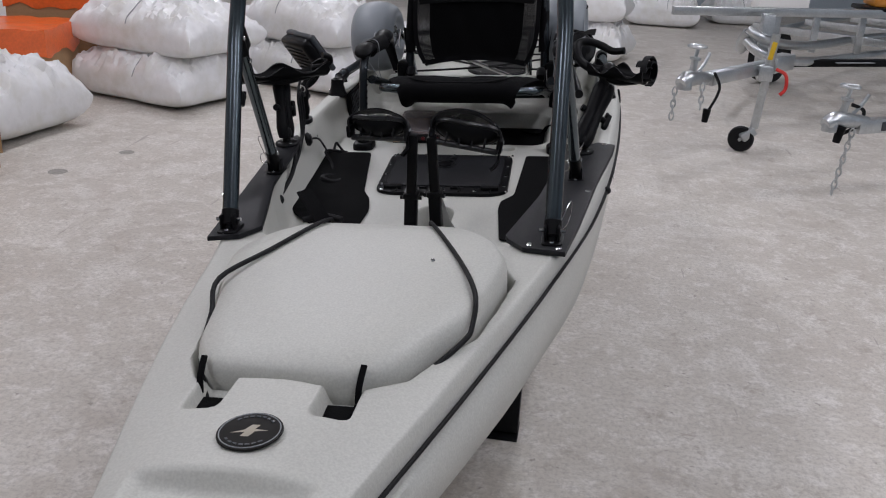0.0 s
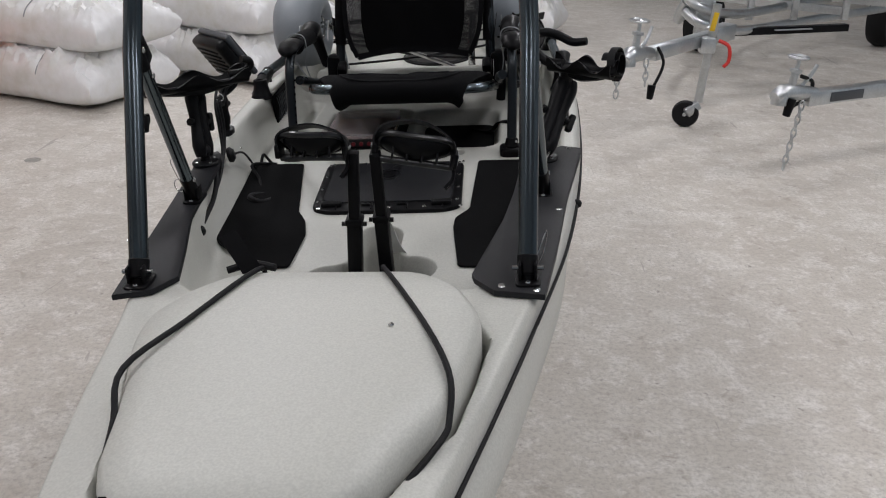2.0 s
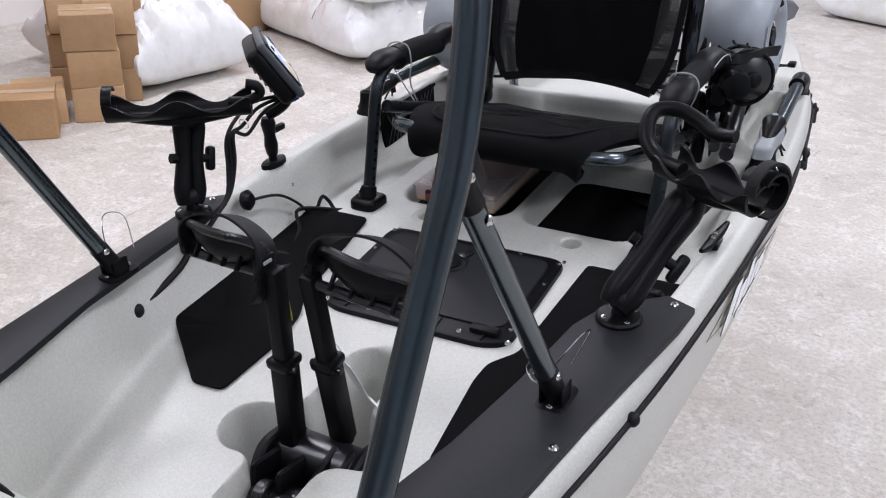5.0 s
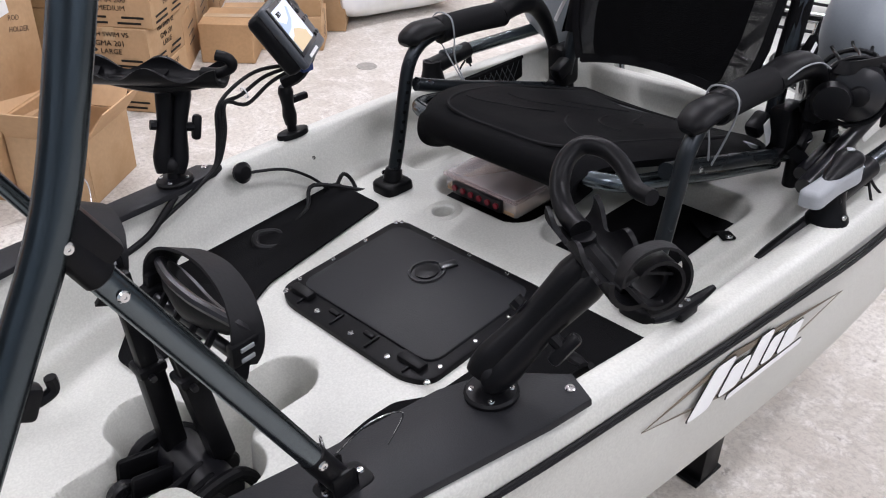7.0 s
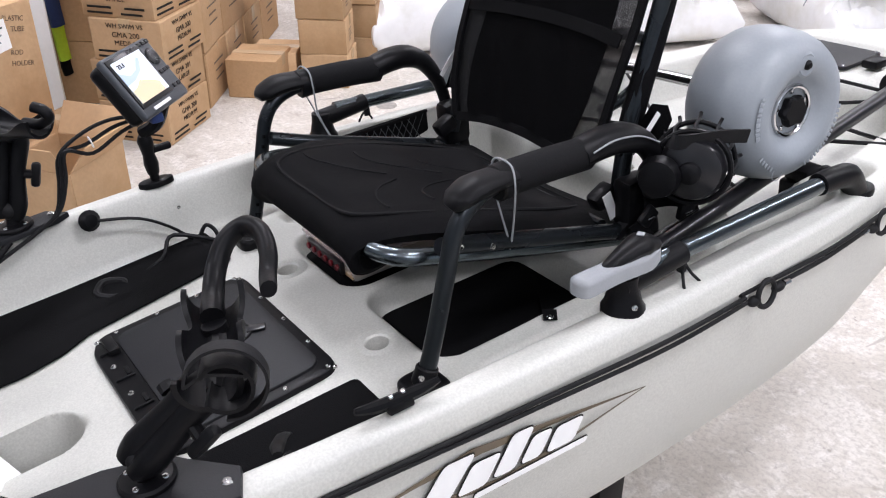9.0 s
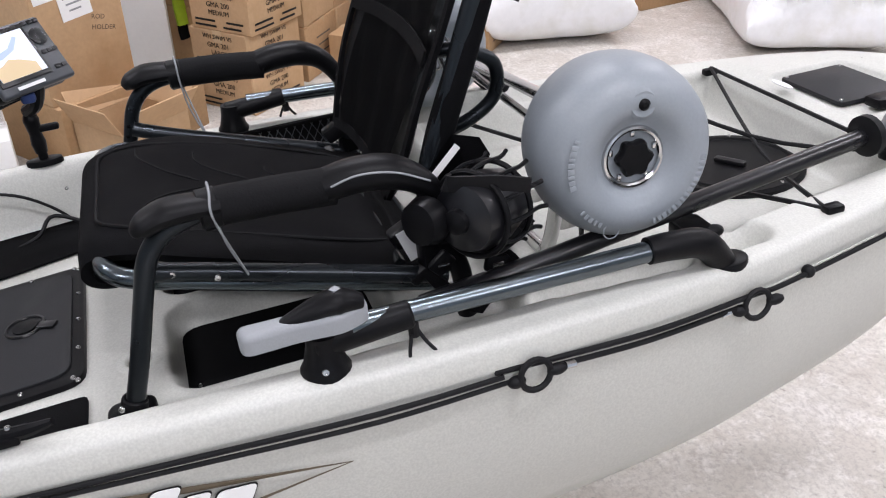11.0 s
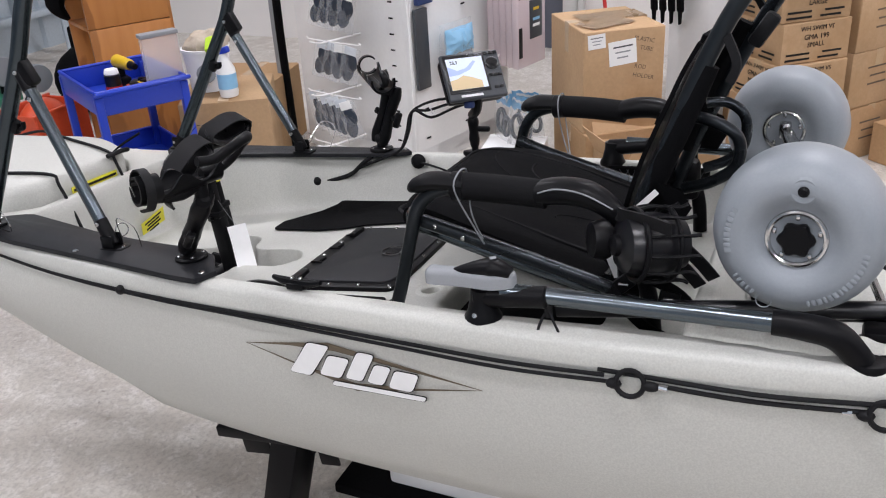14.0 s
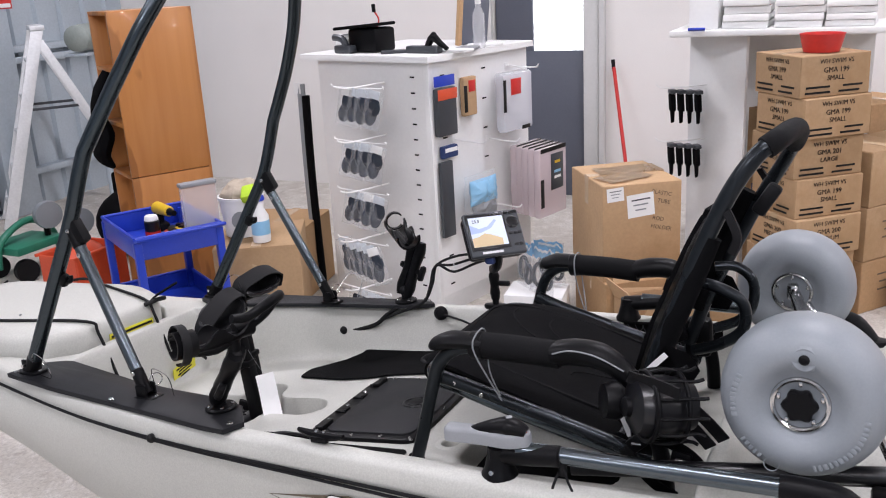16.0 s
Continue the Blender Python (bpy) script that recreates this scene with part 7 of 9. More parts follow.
def build_cartons():
    # printed stack, near corner towards the boat
    kinds = (("GMA 200", "MEDIUM"), ("GMA 201", "LARGE"), ("GMA 200", "MEDIUM"), ("GMA 199", "SMALL"), ("GMA 201", "LARGE"), ("GMA 199", "SMALL"), ("GMA 199", "SMALL"))
    cx, cy, yaw = -2.63, 2.83, 41.0
    rnd = random.Random(4)
    for i, k in enumerate(kinds):
        carton((cx + rnd.uniform(-0.012, 0.012), cy + rnd.uniform(-0.012, 0.012), 0.001 + i * 0.1785), (0.345, 0.325, 0.177), yaw + 90 + rnd.uniform(-2, 2), CARD, print_front(*k), print_side(*k),
               "printed brown carton in a tall stack, size " + k[1].lower(), seed=i, sticker=i % 2 == 0)
    # larger cartons behind, running back to the wall
    u = V(-0.78, 0.62, 0)
    for i in range(4):
        for j in range(3 if i < 3 else 2):
            p = V(-2.86, 3.20, 0) + u * (0.33 * i) + V(-0.10, -0.12, 0)
            carton((p.x, p.y, 0.001 + j * 0.262), (0.32, 0.36, 0.26), 52 + rnd.uniform(-2, 2), CARD2 if (i + j) % 3 == 0 else CARD, (), (("", 0, 0.7, 0.4), ("", 0, 0.55, 0.3), ("", 0, 0.4, 0.35)), "large taped brown carton in a row", seed=20 + i * 3 + j)
    for i, (x, y, n, h, s) in enumerate(((-3.25, 2.75, 3, 0.30, 0.36), (-3.62, 3.06, 3, 0.30, 0.38), (-4.0, 3.45, 3, 0.30, 0.38))):
        for j in range(n):
            carton((x, y, 0.001 + j * (h + 0.002)), (s, s, h), 48 + rnd.uniform(-3, 3), CARD2, (), (), "large brown carton stacked by the wall", seed=50 + i * 4 + j)
    # small carton stacks
    for k, (x, y, n) in enumerate(((-2.76, 3.75, 3), (-2.92, 4.01, 3), (-2.93, 3.55, 1), (-3.08, 4.20, 3), (-3.10, 3.92, 4))):
        for j in range(n):
            carton((x + rnd.uniform(-0.01, 0.01), y + rnd.uniform(-0.01, 0.01), 0.001 + j * 0.171), (0.235, 0.225, 0.169), 50 + rnd.uniform(-4, 4), CARD, (), (("", -0.1, 0.62, 0.4), ("", -0.12, 0.52, 0.32), ("", -0.08, 0.42, 0.36), ("", -0.14, 0.32, 0.24)) if k != 2 else (("", 0, 0.6, 0.4),),
                   "small brown carton with faint print in a low stack", seed=80 + k * 5 + j)
    carton((-2.83, 3.40, 0.001), (0.25, 0.25, 0.19), 48, CARD2, (), (), "brown carton beside the low stack", seed=120)
    # big carton with shipping labels on a lower one, open carton in front
    d1, nf = V(-0.571, 0.821, 0), V(0.821, 0.571, 0)
    F = V(-2.05, 2.04, 0)
    yaw = 124.8
    c = F + d1 * 0.1825 - nf * 0.225
    low = F + d1 * 0.17 - nf * 0.205 + V(0.02, 0.01, 0)
    carton((low.x, low.y, 0.001), (0.34, 0.41, 0.285), yaw + 1.5, CARD2, (), (), "brown carton under a larger one", seed=130)
    big = carton((c.x, c.y, 0.288), (0.365, 0.45, 0.445), yaw, CARD, (), (), "big brown carton with white shipping labels", seed=131)
    O = Matrix.Translation((c.x, c.y, 0.288)) @ pose(0, 0, 0, 0, 0, yaw)
    f = O @ Matrix.Translation((0, -0.2262, 0)) @ pose(0, 0, 0, 90)
    for lx, lz, lw, lh, roll in ((-0.126, 0.402, 0.078, 0.062, 4), (-0.008, 0.345, 0.125, 0.105, 5)):
        st = part("sticker", box((0, 0, 0), (lw, lh, 0.001), 0, f @ Matrix.Translation((lx, lz, 0.0006)) @ pose(0, 0, 0, 0, 0, roll)), PAPER, big, "white shipping sticker")
        for q in range(3):
            part("print_bar", box((0, 0, 0), (lw * (0.7 - 0.15 * q), lh * 0.06, 0.0006), 0, f @ Matrix.Translation((lx, lz + lh * (0.25 - 0.22 * q), 0.0014)) @ pose(0, 0, 0, 0, 0, roll)), GREYP if q else DKGREY, st)
    for tx, tz, s, w in ((0.09, 0.392, 0.026, "PLASTIC"), (0.10, 0.352, 0.026, "TUBE"), (0.075, 0.275, 0.026, "ROD"), (0.09, 0.232, 0.026, "HOLDER")):
        part("handwriting", letters(w, s, f @ Matrix.Translation((tx, tz, 0.0004)) @ pose(0, 0, 0, 0, 0, -14), 0.0002), FADED, big)
    for k, (wx, wy, ws) in enumerate(((0.03, 0.05, 0.30), (-0.04, -0.10, 0.24))):
        part("clear_wrap", wavy(O @ Matrix.Translation((wx, wy, 0.449)) @ pose(0, 0, 0, 0, 0, 20 * k), ws, 0.14, 0.006, 3 + k), TAPE, big, "crumpled clear packing film")
    oc = F + d1 * 0.20 + nf * 0.165
    carton((oc.x, oc.y, 0.001), (0.30, 0.28, 0.23), yaw + 4, CARD, (), (), "open brown carton with raised flaps", open_top=True, seed=140)
    carton((-2.42, 2.42, 0.001), (0.26, 0.24, 0.20), 40, CARD2, (), (), "small brown carton on the floor", seed=141)
    carton((-1.86, 0.30, 0.001), (0.46, 0.42, 0.44), 30, CARD, (), (), "taped brown carton holding a white bucket", seed=142)
    carton((-2.28, 0.14, 0.001), (0.40, 0.40, 0.40), 12, CARD2, (), (), "brown carton beside the wooden cabinet", seed=143)


# ---- sacks ----
def sack(name, c, size, yaw, seed, label, ties=1, mtl=None, flat=0.0):
    """A stuffed woven sack like a pillow: sewn edges, puckered corners, creases and slack folds."""
    rnd = random.Random(seed)
    t = thing(name, c, turn=yaw, label=label, category="sack", group="white sacks")
    O = Matrix.Translation(c) @ pose(0, 0, 0, 0, 0, yaw)
    w, d, h = size
    off = Vector((rnd.uniform(0, 40), rnd.uniform(0, 40), rnd.uniform(0, 40)))
    lop, twist = rnd.uniform(-0.25, 0.25), rnd.uniform(-0.08, 0.08)
    nu, nv = 72, 52
    bm = bmesh.new()
    seam = h * 0.42
    shells = []
    for side in (1, -1):
        g = []
        for i in range(nu + 1):
            u = math.sin((i / nu - 0.5) * math.pi)
            row = []
            for j in range(nv + 1):
                v = math.sin((j / nv - 0.5) * math.pi)
                edge = (max(0, 1 - abs(u) ** 4) * max(0, 1 - abs(v) ** 4)) ** 0.42
                x = u * w / 2 * (0.93 + 0.07 * v * v)
                y = (v + twist * u) * d / 2 * (0.92 + 0.08 * u * u)
                q = Vector((x, y, side * 0.3))
                slack = noise.fractal(q * 4.0 + off, 0.9, 2.0, 3)
                pucker = abs(noise.noise(Vector((x * 26, y * 5, side)) + off)) * max(0, abs(v) - 0.45) + abs(noise.noise(Vector((x * 5, y * 26, side)) + off)) * max(0, abs(u) - 0.55)
                fold = max(0, noise.noise(Vector((x * 9 + y * 7, x * 4 - y * 6, seed * 1.7 + side)) + off)) ** 1.5
                ridge = max(0.0, 1 - 7 * abs(noise.noise(Vector((x * 4.5 + y * 2.5, y * 3.5 - x * 2, seed * 0.9)) + off))) + 0.6 * max(0.0, 1 - 9 * abs(noise.noise(Vector((x * 9 - y * 5, y * 8, seed * 2.3)) + off)))
                da, db = noise.voronoi(Vector((x * 4.6 + 0.5 * slack, y * 6.2, seed)) + off)[0], noise.voronoi(Vector((x * 11 + slack, y * 15, seed * 2)) + off)[0]
                crease = 0.9 * (da[0] - 0.45) - 0.5 * max(0.0, 1 - 7 * (da[1] - da[0])) + 0.45 * (db[0] - 0.4)
                if side > 0:
                    z = seam + (h - seam) * edge * (1 + lop * u * 0.5) + (0.045 * crease + 0.040 * slack - 0.12 * pucker + 0.035 * ridge - 0.05 * fold) * edge * (h / 0.33)
                else:
                    z = seam - seam * edge ** 0.6 + 0.012 * slack * (1 - edge)
                for k in range(ties):
                    if side > 0:
                        z -= 0.016 * math.exp(-((u - lop) / 0.03) ** 2) * edge
                row.append((O @ Vector((x, y, max(z, 0.003))), i in (0, nu) or j in (0, nv)))
            g.append(row)
        shells.append(g)
    vs = [[[None] * (nv + 1) for _ in range(nu + 1)] for _ in (0, 1)]
    for i in range(nu + 1):
        for j in range(nv + 1):
            p, rim = shells[0][i][j]
            vs[0][i][j] = bm.verts.new(p)
            vs[1][i][j] = vs[0][i][j] if rim else bm.verts.new(shells[1][i][j][0])
    for k in (0, 1):
        for i in range(nu):
            for j in range(nv):
                q = (vs[k][i][j], vs[k][i + 1][j], vs[k][i + 1][j + 1], vs[k][i][j + 1])
                bm.faces.new(q if k == 0 else q[::-1])
    part("sack_body", bm, mtl or SACK, t, "", 24)
    iq = min(range(nu + 1), key=lambda i: abs(math.sin((i / nu - 0.5) * math.pi) - lop))
    part("tie", tube([shells[0][iq][j][0] + Vector((0, 0, 0.003)) for j in range(1, nv, 3)], 0.004, 5, 2), GREYP, t, "thin grey tie")
    ear = [shells[0][nu][k][0] for k in (nv // 4, nv // 2, 3 * nv // 4)]
    part("sewn_edge", strap([e + Vector((0, 0, 0.004 * k)) for k, e in enumerate(ear)], 0.05, 0.006, O.to_3x3() @ Vector((1, 0, 0.3))), mtl or SACK, t)
    return t


def build_sacks():
    lab = "stuffed white woven plastic sack, creased and lying flat"
    sack("sack", (-3.22, 4.47, 0), (1.06, 0.80, 0.44), 172, 1, lab)
    sack("sack", (-2.66, 5.74, 0), (1.22, 0.80, 0.36), 158, 2, lab)
    sack("sack", (-2.60, 5.78, 0.33), (1.18, 0.78, 0.36), 160, 3, lab)
    sack("sack", (-1.78, 6.62, 0), (1.15, 0.78, 0.36), 156, 4, lab)
    sack("sack", (-1.74, 6.64, 0.33), (1.1, 0.74, 0.36), 152, 5, lab)
    sack("sack", (-3.05, 6.95, 0), (1.0, 0.66, 0.34), 140, 6, lab)
    sack("sack", (-3.95, 7.1, 0.0), (1.0, 0.66, 0.36), 140, 16, lab)
    sack("sack", (-1.1, 8.0, 0), (1.0, 0.66, 0.32), 160, 7, lab)
    sack("sack", (0.35, 9.05, 0), (0.95, 0.66, 0.38), 165, 8, lab)
    sack("sack", (0.33, 9.05, 0.38), (0.92, 0.62, 0.36), 170, 9, lab)
    sack("sack", (1.35, 12.4, 0), (1.0, 0.70, 0.42), 175, 10, lab)
    sack("sack", (1.3, 12.5, 0.42), (1.0, 0.66, 0.4), 170, 14, lab)
    sack("sack", (2.45, 13.2, 0), (0.9, 0.6, 0.42), 10, 11, lab)
    sack("sack", (-0.4, 12.6, 0), (1.1, 0.7, 0.42), 178, 12, lab)
    sack("sack", (-0.4, 12.6, 0.42), (1.1, 0.7, 0.4), 176, 13, lab)
    # cartons under orange wrap
    for x, y, z, sx, sy, sz, yaw in ((-3.62, 5.32, 0, 0.86, 0.62, 0.50, 12), (-3.62, 6.10, 0, 0.62, 0.5, 0.82, 15)):
        t = thing("wrapped_carton", (x, y, z), turn=yaw, label="brown carton half covered in orange plastic wrap", category="box")
        O = Matrix.Translation((x, y, z)) @ pose(0, 0, 0, 0, 0, yaw)
        part("carton", box((0, 0, 0), (sx, sy, sz), 0.006, O @ Matrix.Translation((0, 0, sz / 2))), CARD2, t)
        bm = bmesh.new()
        g = [[bm.verts.new(O @ Vector(((i / 16 - 0.5) * (sx + 0.02), (j / 16 - 0.5) * (sy + 0.02), sz + 0.012 + 0.012 * noise.noise(Vector((i * 0.5, j * 0.5, x)))))) for i in range(17)] for j in range(17)]
        for a, b in zip(g, g[1:]):
            for i in range(16):
                bm.faces.new((a[i], a[i + 1], b[i + 1], b[i]))
        edge = [g[0][i] for i in range(17)], [g[j][16] for j in range(17)], [g[16][16 - i] for i in range(17)], [g[16 - j][0] for j in range(17)]
        for e in edge:
            low = [bm.verts.new(v.co - Vector((0, 0, sz * (0.34 + 0.10 * noise.noise(v.co * 6))))) for v in e]
            for i in range(16):
                bm.faces.new((e[i], low[i], low[i + 1], e[i + 1]))
        part("orange_wrap", bm, ORANGE, t, "crumpled orange plastic wrap", 60)


# ---- display stand by the wall ----
def build_display():
    E = V(-2.10, 1.19, 0)
    al = radians(15)
    lf, rt = V(-math.sin(al), -math.cos(al), 0), V(-math.cos(al), math.sin(al), 0)
    nl, nr = -rt, -lf
    H = 1.27
    t = thing("display_stand", E + lf * 0.35 + rt * 0.35, label="white slotted shop display stand with wire hooks", category="display stand")

    def panel(name, o, d, length, n, z0, z1, mt=WHITE, th=0.02, parent=None):
        m = frame_of((0, 0, 0), d, V(0, 0, 1))
        return part(name, box(o + d * length / 2 + V(0, 0, (z0 + z1) / 2) - n * th / 2, (length, z1 - z0, th), 0.002, m, None, 1), mt, parent or t)
    pl = panel("end_panel", E, lf, 0.76, nl, 0.02, H)
    pr = panel("side_panel", E, rt, 0.80, nr, 0.02, H)
    part("corner_post", box(E + V(0, 0, H / 2) + (lf + rt) * 0.012, (0.03, H - 0.004, 0.03), 0.003, frame_of((0, 0, 0), lf, V(0, 0, 1))), WHITE, t)
    c = E + lf * 0.37 + rt * 0.40
    part("top_shelf", slab([tuple((E + nl * 0.03 + nr * 0.03)[:2]), tuple((E + lf * 0.86 + nl * 0.03)[:2]), tuple((E + lf * 0.88 + rt * 0.84)[:2]), tuple((E + rt * 0.82 + nr * 0.03)[:2])], H, H + 0.03, 0.002), WHITE, t)
    part("base", box(c + V(0, 0, 0.05), (0.74, 0.78, 0.10), 0.004, frame_of((0, 0, 0), lf, rt)), WHITE, t)
    for i in range(16):
        z = H - 0.07 - i * 0.075
        part("slot", box(E + lf * 0.10 + V(0, 0, z) + nl * 0.001, (0.025, 0.007, 0.004), 0, frame_of((0, 0, 0), lf, V(0, 0, 1))), MATTE, pl)
        if i % 2 == 0:
            part("slot", box(E + rt * 0.42 + V(0, 0, z) + nr * 0.001, (0.03, 0.007, 0.004), 0, frame_of((0, 0, 0), rt, V(0, 0, 1))), MATTE, pr)
            part("slot", box(E + rt * 0.10 + V(0, 0, z) + nr * 0.001, (0.03, 0.007, 0.004), 0, frame_of((0, 0, 0), rt, V(0, 0, 1))), MATTE, pr)
    # hooks and packs on the end panel
    for k, (f, z) in enumerate(((0.29, 1.15), (0.30, 0.89), (0.31, 0.64), (0.34, 0.38), (0.34, 0.12))):
        o = E + lf * f
        part("wire_hook", tube([o + nl * 0.002 + V(0, 0, z + 0.02), o + nl * 0.02 + V(0, 0, z + 0.02), o + nl * 0.21 + lf * 0.05 + V(0, 0, z + 0.014), o + nl * 0.27 + lf * 0.07 + V(0, 0, z + 0.03)], 0.005, 6, 4), WHITE, t, "white wire hook")
        part("cross_bar", tube([o + nl * 0.19 + lf * 0.17 + V(0, 0, z + 0.028), o + nl * 0.185 + lf * 0.15 + V(0, 0, z + 0.016), o + nl * 0.185 - lf * 0.15 + V(0, 0, z + 0.016), o + nl * 0.19 - lf * 0.17 + V(0, 0, z + 0.028)], 0.004, 6, 4), WHITE, t, "white wire bar")
        for q in range(4 if k != 3 else 6):
            g = thing("hanging_pack", o + nl * (0.05 + 0.045 * q) + V(0, 0, z), label="clear film pack with dark blue oval lenses on a hook", category="pack", group="hanging packs")
            m = frame_of(o + nl * (0.17 + 0.012 * q) + lf * ((0.072 * (1.5 - q)) if k != 3 else (0.055 * (2.5 - q))) + V(0, 0, z - 0.085), lf, V(0, 0, 1)) @ pose(0, 0, 0, 0, (20, 12, 26, 16, 22)[q % 5], (16, 22, 12)[q % 3] if k != 3 else (-14, -8, -18)[q % 3])
            part("card", box((0, 0, 0), (0.060, 0.040, 0.002), 0.001, m @ Matrix.Translation((0, 0.080, 0))), SKIN if (q + k) % 4 else PAPER, g)
            part("film_bag", pouch(m @ Matrix.Translation((0, 0.0, 0.008)), 0.098, 0.19, 0.014, q + 5 * k, 0.006), FILM, g, "clear film bag")
            for e, dy in ((1, -0.03), (-1, 0.025)):
                bm = ball((0, 0, 0), 1.0, 10, (0.031, 0.050, 0.007))
                bmesh.ops.transform(bm, matrix=m @ Matrix.Translation((0.008 * e, dy, 0.008 + 0.004 * e)) @ pose(0, 0, 0, 0, 0, 10 * e), verts=bm.verts)
                part("lens", bm, LENS, g)
    # goods on the side panel
    def hang(name, f, z, out, w, h, d, mt, label, cat, extra=()):
        g = thing(name, E + rt * f + nr * out + V(0, 0, z), label=label, category=cat)
        m = frame_of(E + rt * f + nr * out + V(0, 0, z), rt, V(0, 0, 1))
        b = part("body", box((0, 0, 0), (w, h, d), min(w, h, d) * 0.25, m), mt, g)
        for nm, x, y, ew, eh, em in extra:
            part(nm, box((0, 0, 0), (ew, eh, 0.003), 0.0008, m @ Matrix.Translation((x, y, d / 2 + 0.0015))), em, b)
        return g, m
    hang("lure_pack", 0.09, 1.03, 0.02, 0.14, 0.23, 0.035, DKGREY, "dark pack with an orange card on the display", "pack", (("card", 0, 0.085, 0.14, 0.05, REDO), ("blue_card", -0.02, 0.15, 0.15, 0.05, BLUE)))
    hang("lure_pack", 0.27, 1.08, 0.02, 0.10, 0.19, 0.03, CARDIN, "small tan and red lure pack on the display", "pack", (("card", 0.01, 0.05, 0.05, 0.055, RED), ("band", -0.04, -0.01, 0.024, 0.13, INK)))
    for k in range(2):
        g, m = hang("tackle_box", 0.60 - 0.06 * k, 1.02, 0.05 + 0.055 * k, 0.25, 0.29, 0.045, FROST, "clear plastic tackle tray hanging on the display", "tackle box", (("card", -0.02, 0.08, 0.085, 0.08, RED), ("latch", -0.115, 0.04, 0.022, 0.16, INK), ("second_latch", 0.06, -0.135, 0.07, 0.02, INK)))
    g = thing("soft_bag", E + rt * 0.27 + nr * 0.10 + V(0, 0, 0.58), label="clear bag of blue and white goods on the display", category="bag")
    m = frame_of(E + rt * 0.27 + nr * 0.07 + V(0, 0, 0.58), rt, V(0, 0, 1))
    part("bag", pouch(m, 0.25, 0.24, 0.09, 31, 0.02), FILM, g, "clear film bag")
    part("blue_cloth", pouch(m @ Matrix.Translation((0.0, 0.03, 0.02)), 0.22, 0.13, 0.06, 32, 0.022), BLUEP, g, "folded light blue cloth")
    part("grey_cloth", pouch(m @ Matrix.Translation((0.01, -0.055, 0.015)), 0.20, 0.12, 0.05, 33, 0.02), GREYP, g, "folded grey cloth")
    for k in range(5):
        g, m = hang("tackle_box", 0.69 - 0.012 * k, 0.60, 0.06 + 0.046 * k, 0.25, 0.36, 0.040, PINK, "pale clear tackle box with dark hinge hanging on the display", "tackle box", (("hinge", -0.105, -0.05, 0.028, 0.15, INK), ("top_hinge", 0, 0.172, 0.23, 0.022, INK)))
        if k == 4:
            cd = part("label_card", box((0, 0, 0), (0.11, 0.19, 0.003), 0.001, m @ Matrix.Translation((0.03, 0.05, 0.023))), DKGREY, g, "dark label card")
            for yy, ww, mt in ((0.05, 0.05, YELTOOL), (0.0, 0.06, BLUEP), (-0.03, 0.06, PAPER)):
                part("print_bar", box((0, 0, 0), (ww, 0.014, 0.001), 0, m @ Matrix.Translation((0.03, 0.05 + yy, 0.0252))), mt, cd)
    hang("small_pack", 0.10, 0.835, 0.02, 0.11, 0.06, 0.03, NAVY, "small dark blue printed pack on the display", "pack", (("card", 0.0, 0.01, 0.09, 0.02, PAPER),))
    for f, z in ((0.17, 0.88), (0.44, 0.84), (0.44, 0.50), (0.62, 1.19)):
        o = E + rt * f + V(0, 0, z)
        part("wire_hook", tube([o + nr * 0.002, o + nr * 0.02, o + nr * 0.17 + V(0, 0, -0.006), o + nr * 0.20 + V(0, 0, 0.012)], 0.004, 6, 4), WHITE, t, "white wire hook")
        part("hook_plate", box(o + nr * 0.002, (0.04, 0.03, 0.004), 0.001, frame_of((0, 0, 0), rt, V(0, 0, 1))), WHITE, t)
    hang("dark_pouch", 0.07, 0.60, 0.02, 0.09, 0.38, 0.02, DKGREY, "dark grey pouch hanging at the display corner", "pouch")
    # white box with film bags at the foot of the stand
    g = thing("white_box", (-2.00, 1.74, 0), label="white printed box on the floor beside the display", category="box")
    wm = Matrix.Translation((-2.00, 1.74, 0)) @ pose(0, 0, 0, 0, 0, 8)
    wb = part("body", box((0, 0, 0), (0.20, 0.27, 0.24), 0.003, wm @ Matrix.Translation((0, 0, 0.1205))), PAPER, g)
    for k, (y, z, wy) in enumerate(((-0.05, 0.20, 0.12), (-0.03, 0.17, 0.16), (0.0, 0.12, 0.20), (-0.06, 0.08, 0.09), (-0.02, 0.05, 0.16))):
        part("print_bar", box((0, 0, 0), (0.0008, wy, 0.007), 0, wm @ Matrix.Translation((0.1006, y, z))), GREYP if k % 2 else DKGREY, wb)
    for k, (x, y, lean, turn) in enumerate(((-1.935, 1.795, 8, 66), (-2.00, 1.69, 4, 50), (-2.06, 1.79, -6, 80))):
        g = thing("goods_bag", (x, y, 0.24), label="clear film bag with blue header and dark straps", category="bag", group="goods bags")
        m = Matrix.Translation((x, y, 0.355)) @ pose(0, 0, 0, 90 - lean, 0, turn)
        part("film_bag", pouch(m, 0.15, 0.215, 0.045, 40 + k, 0.014), FILM, g, "clear crumpled film bag")
        part("header", wavy(m @ Matrix.Translation((0, 0.088, 0.013)), 0.15, 0.05, 0.004, k), BLUEP, g, "light blue printed header")
        part("header_stripe", wavy(m @ Matrix.Translation((0.01, 0.098, 0.0165)), 0.12, 0.012, 0.003, k + 5), PAPER, g, "white printed stripe")
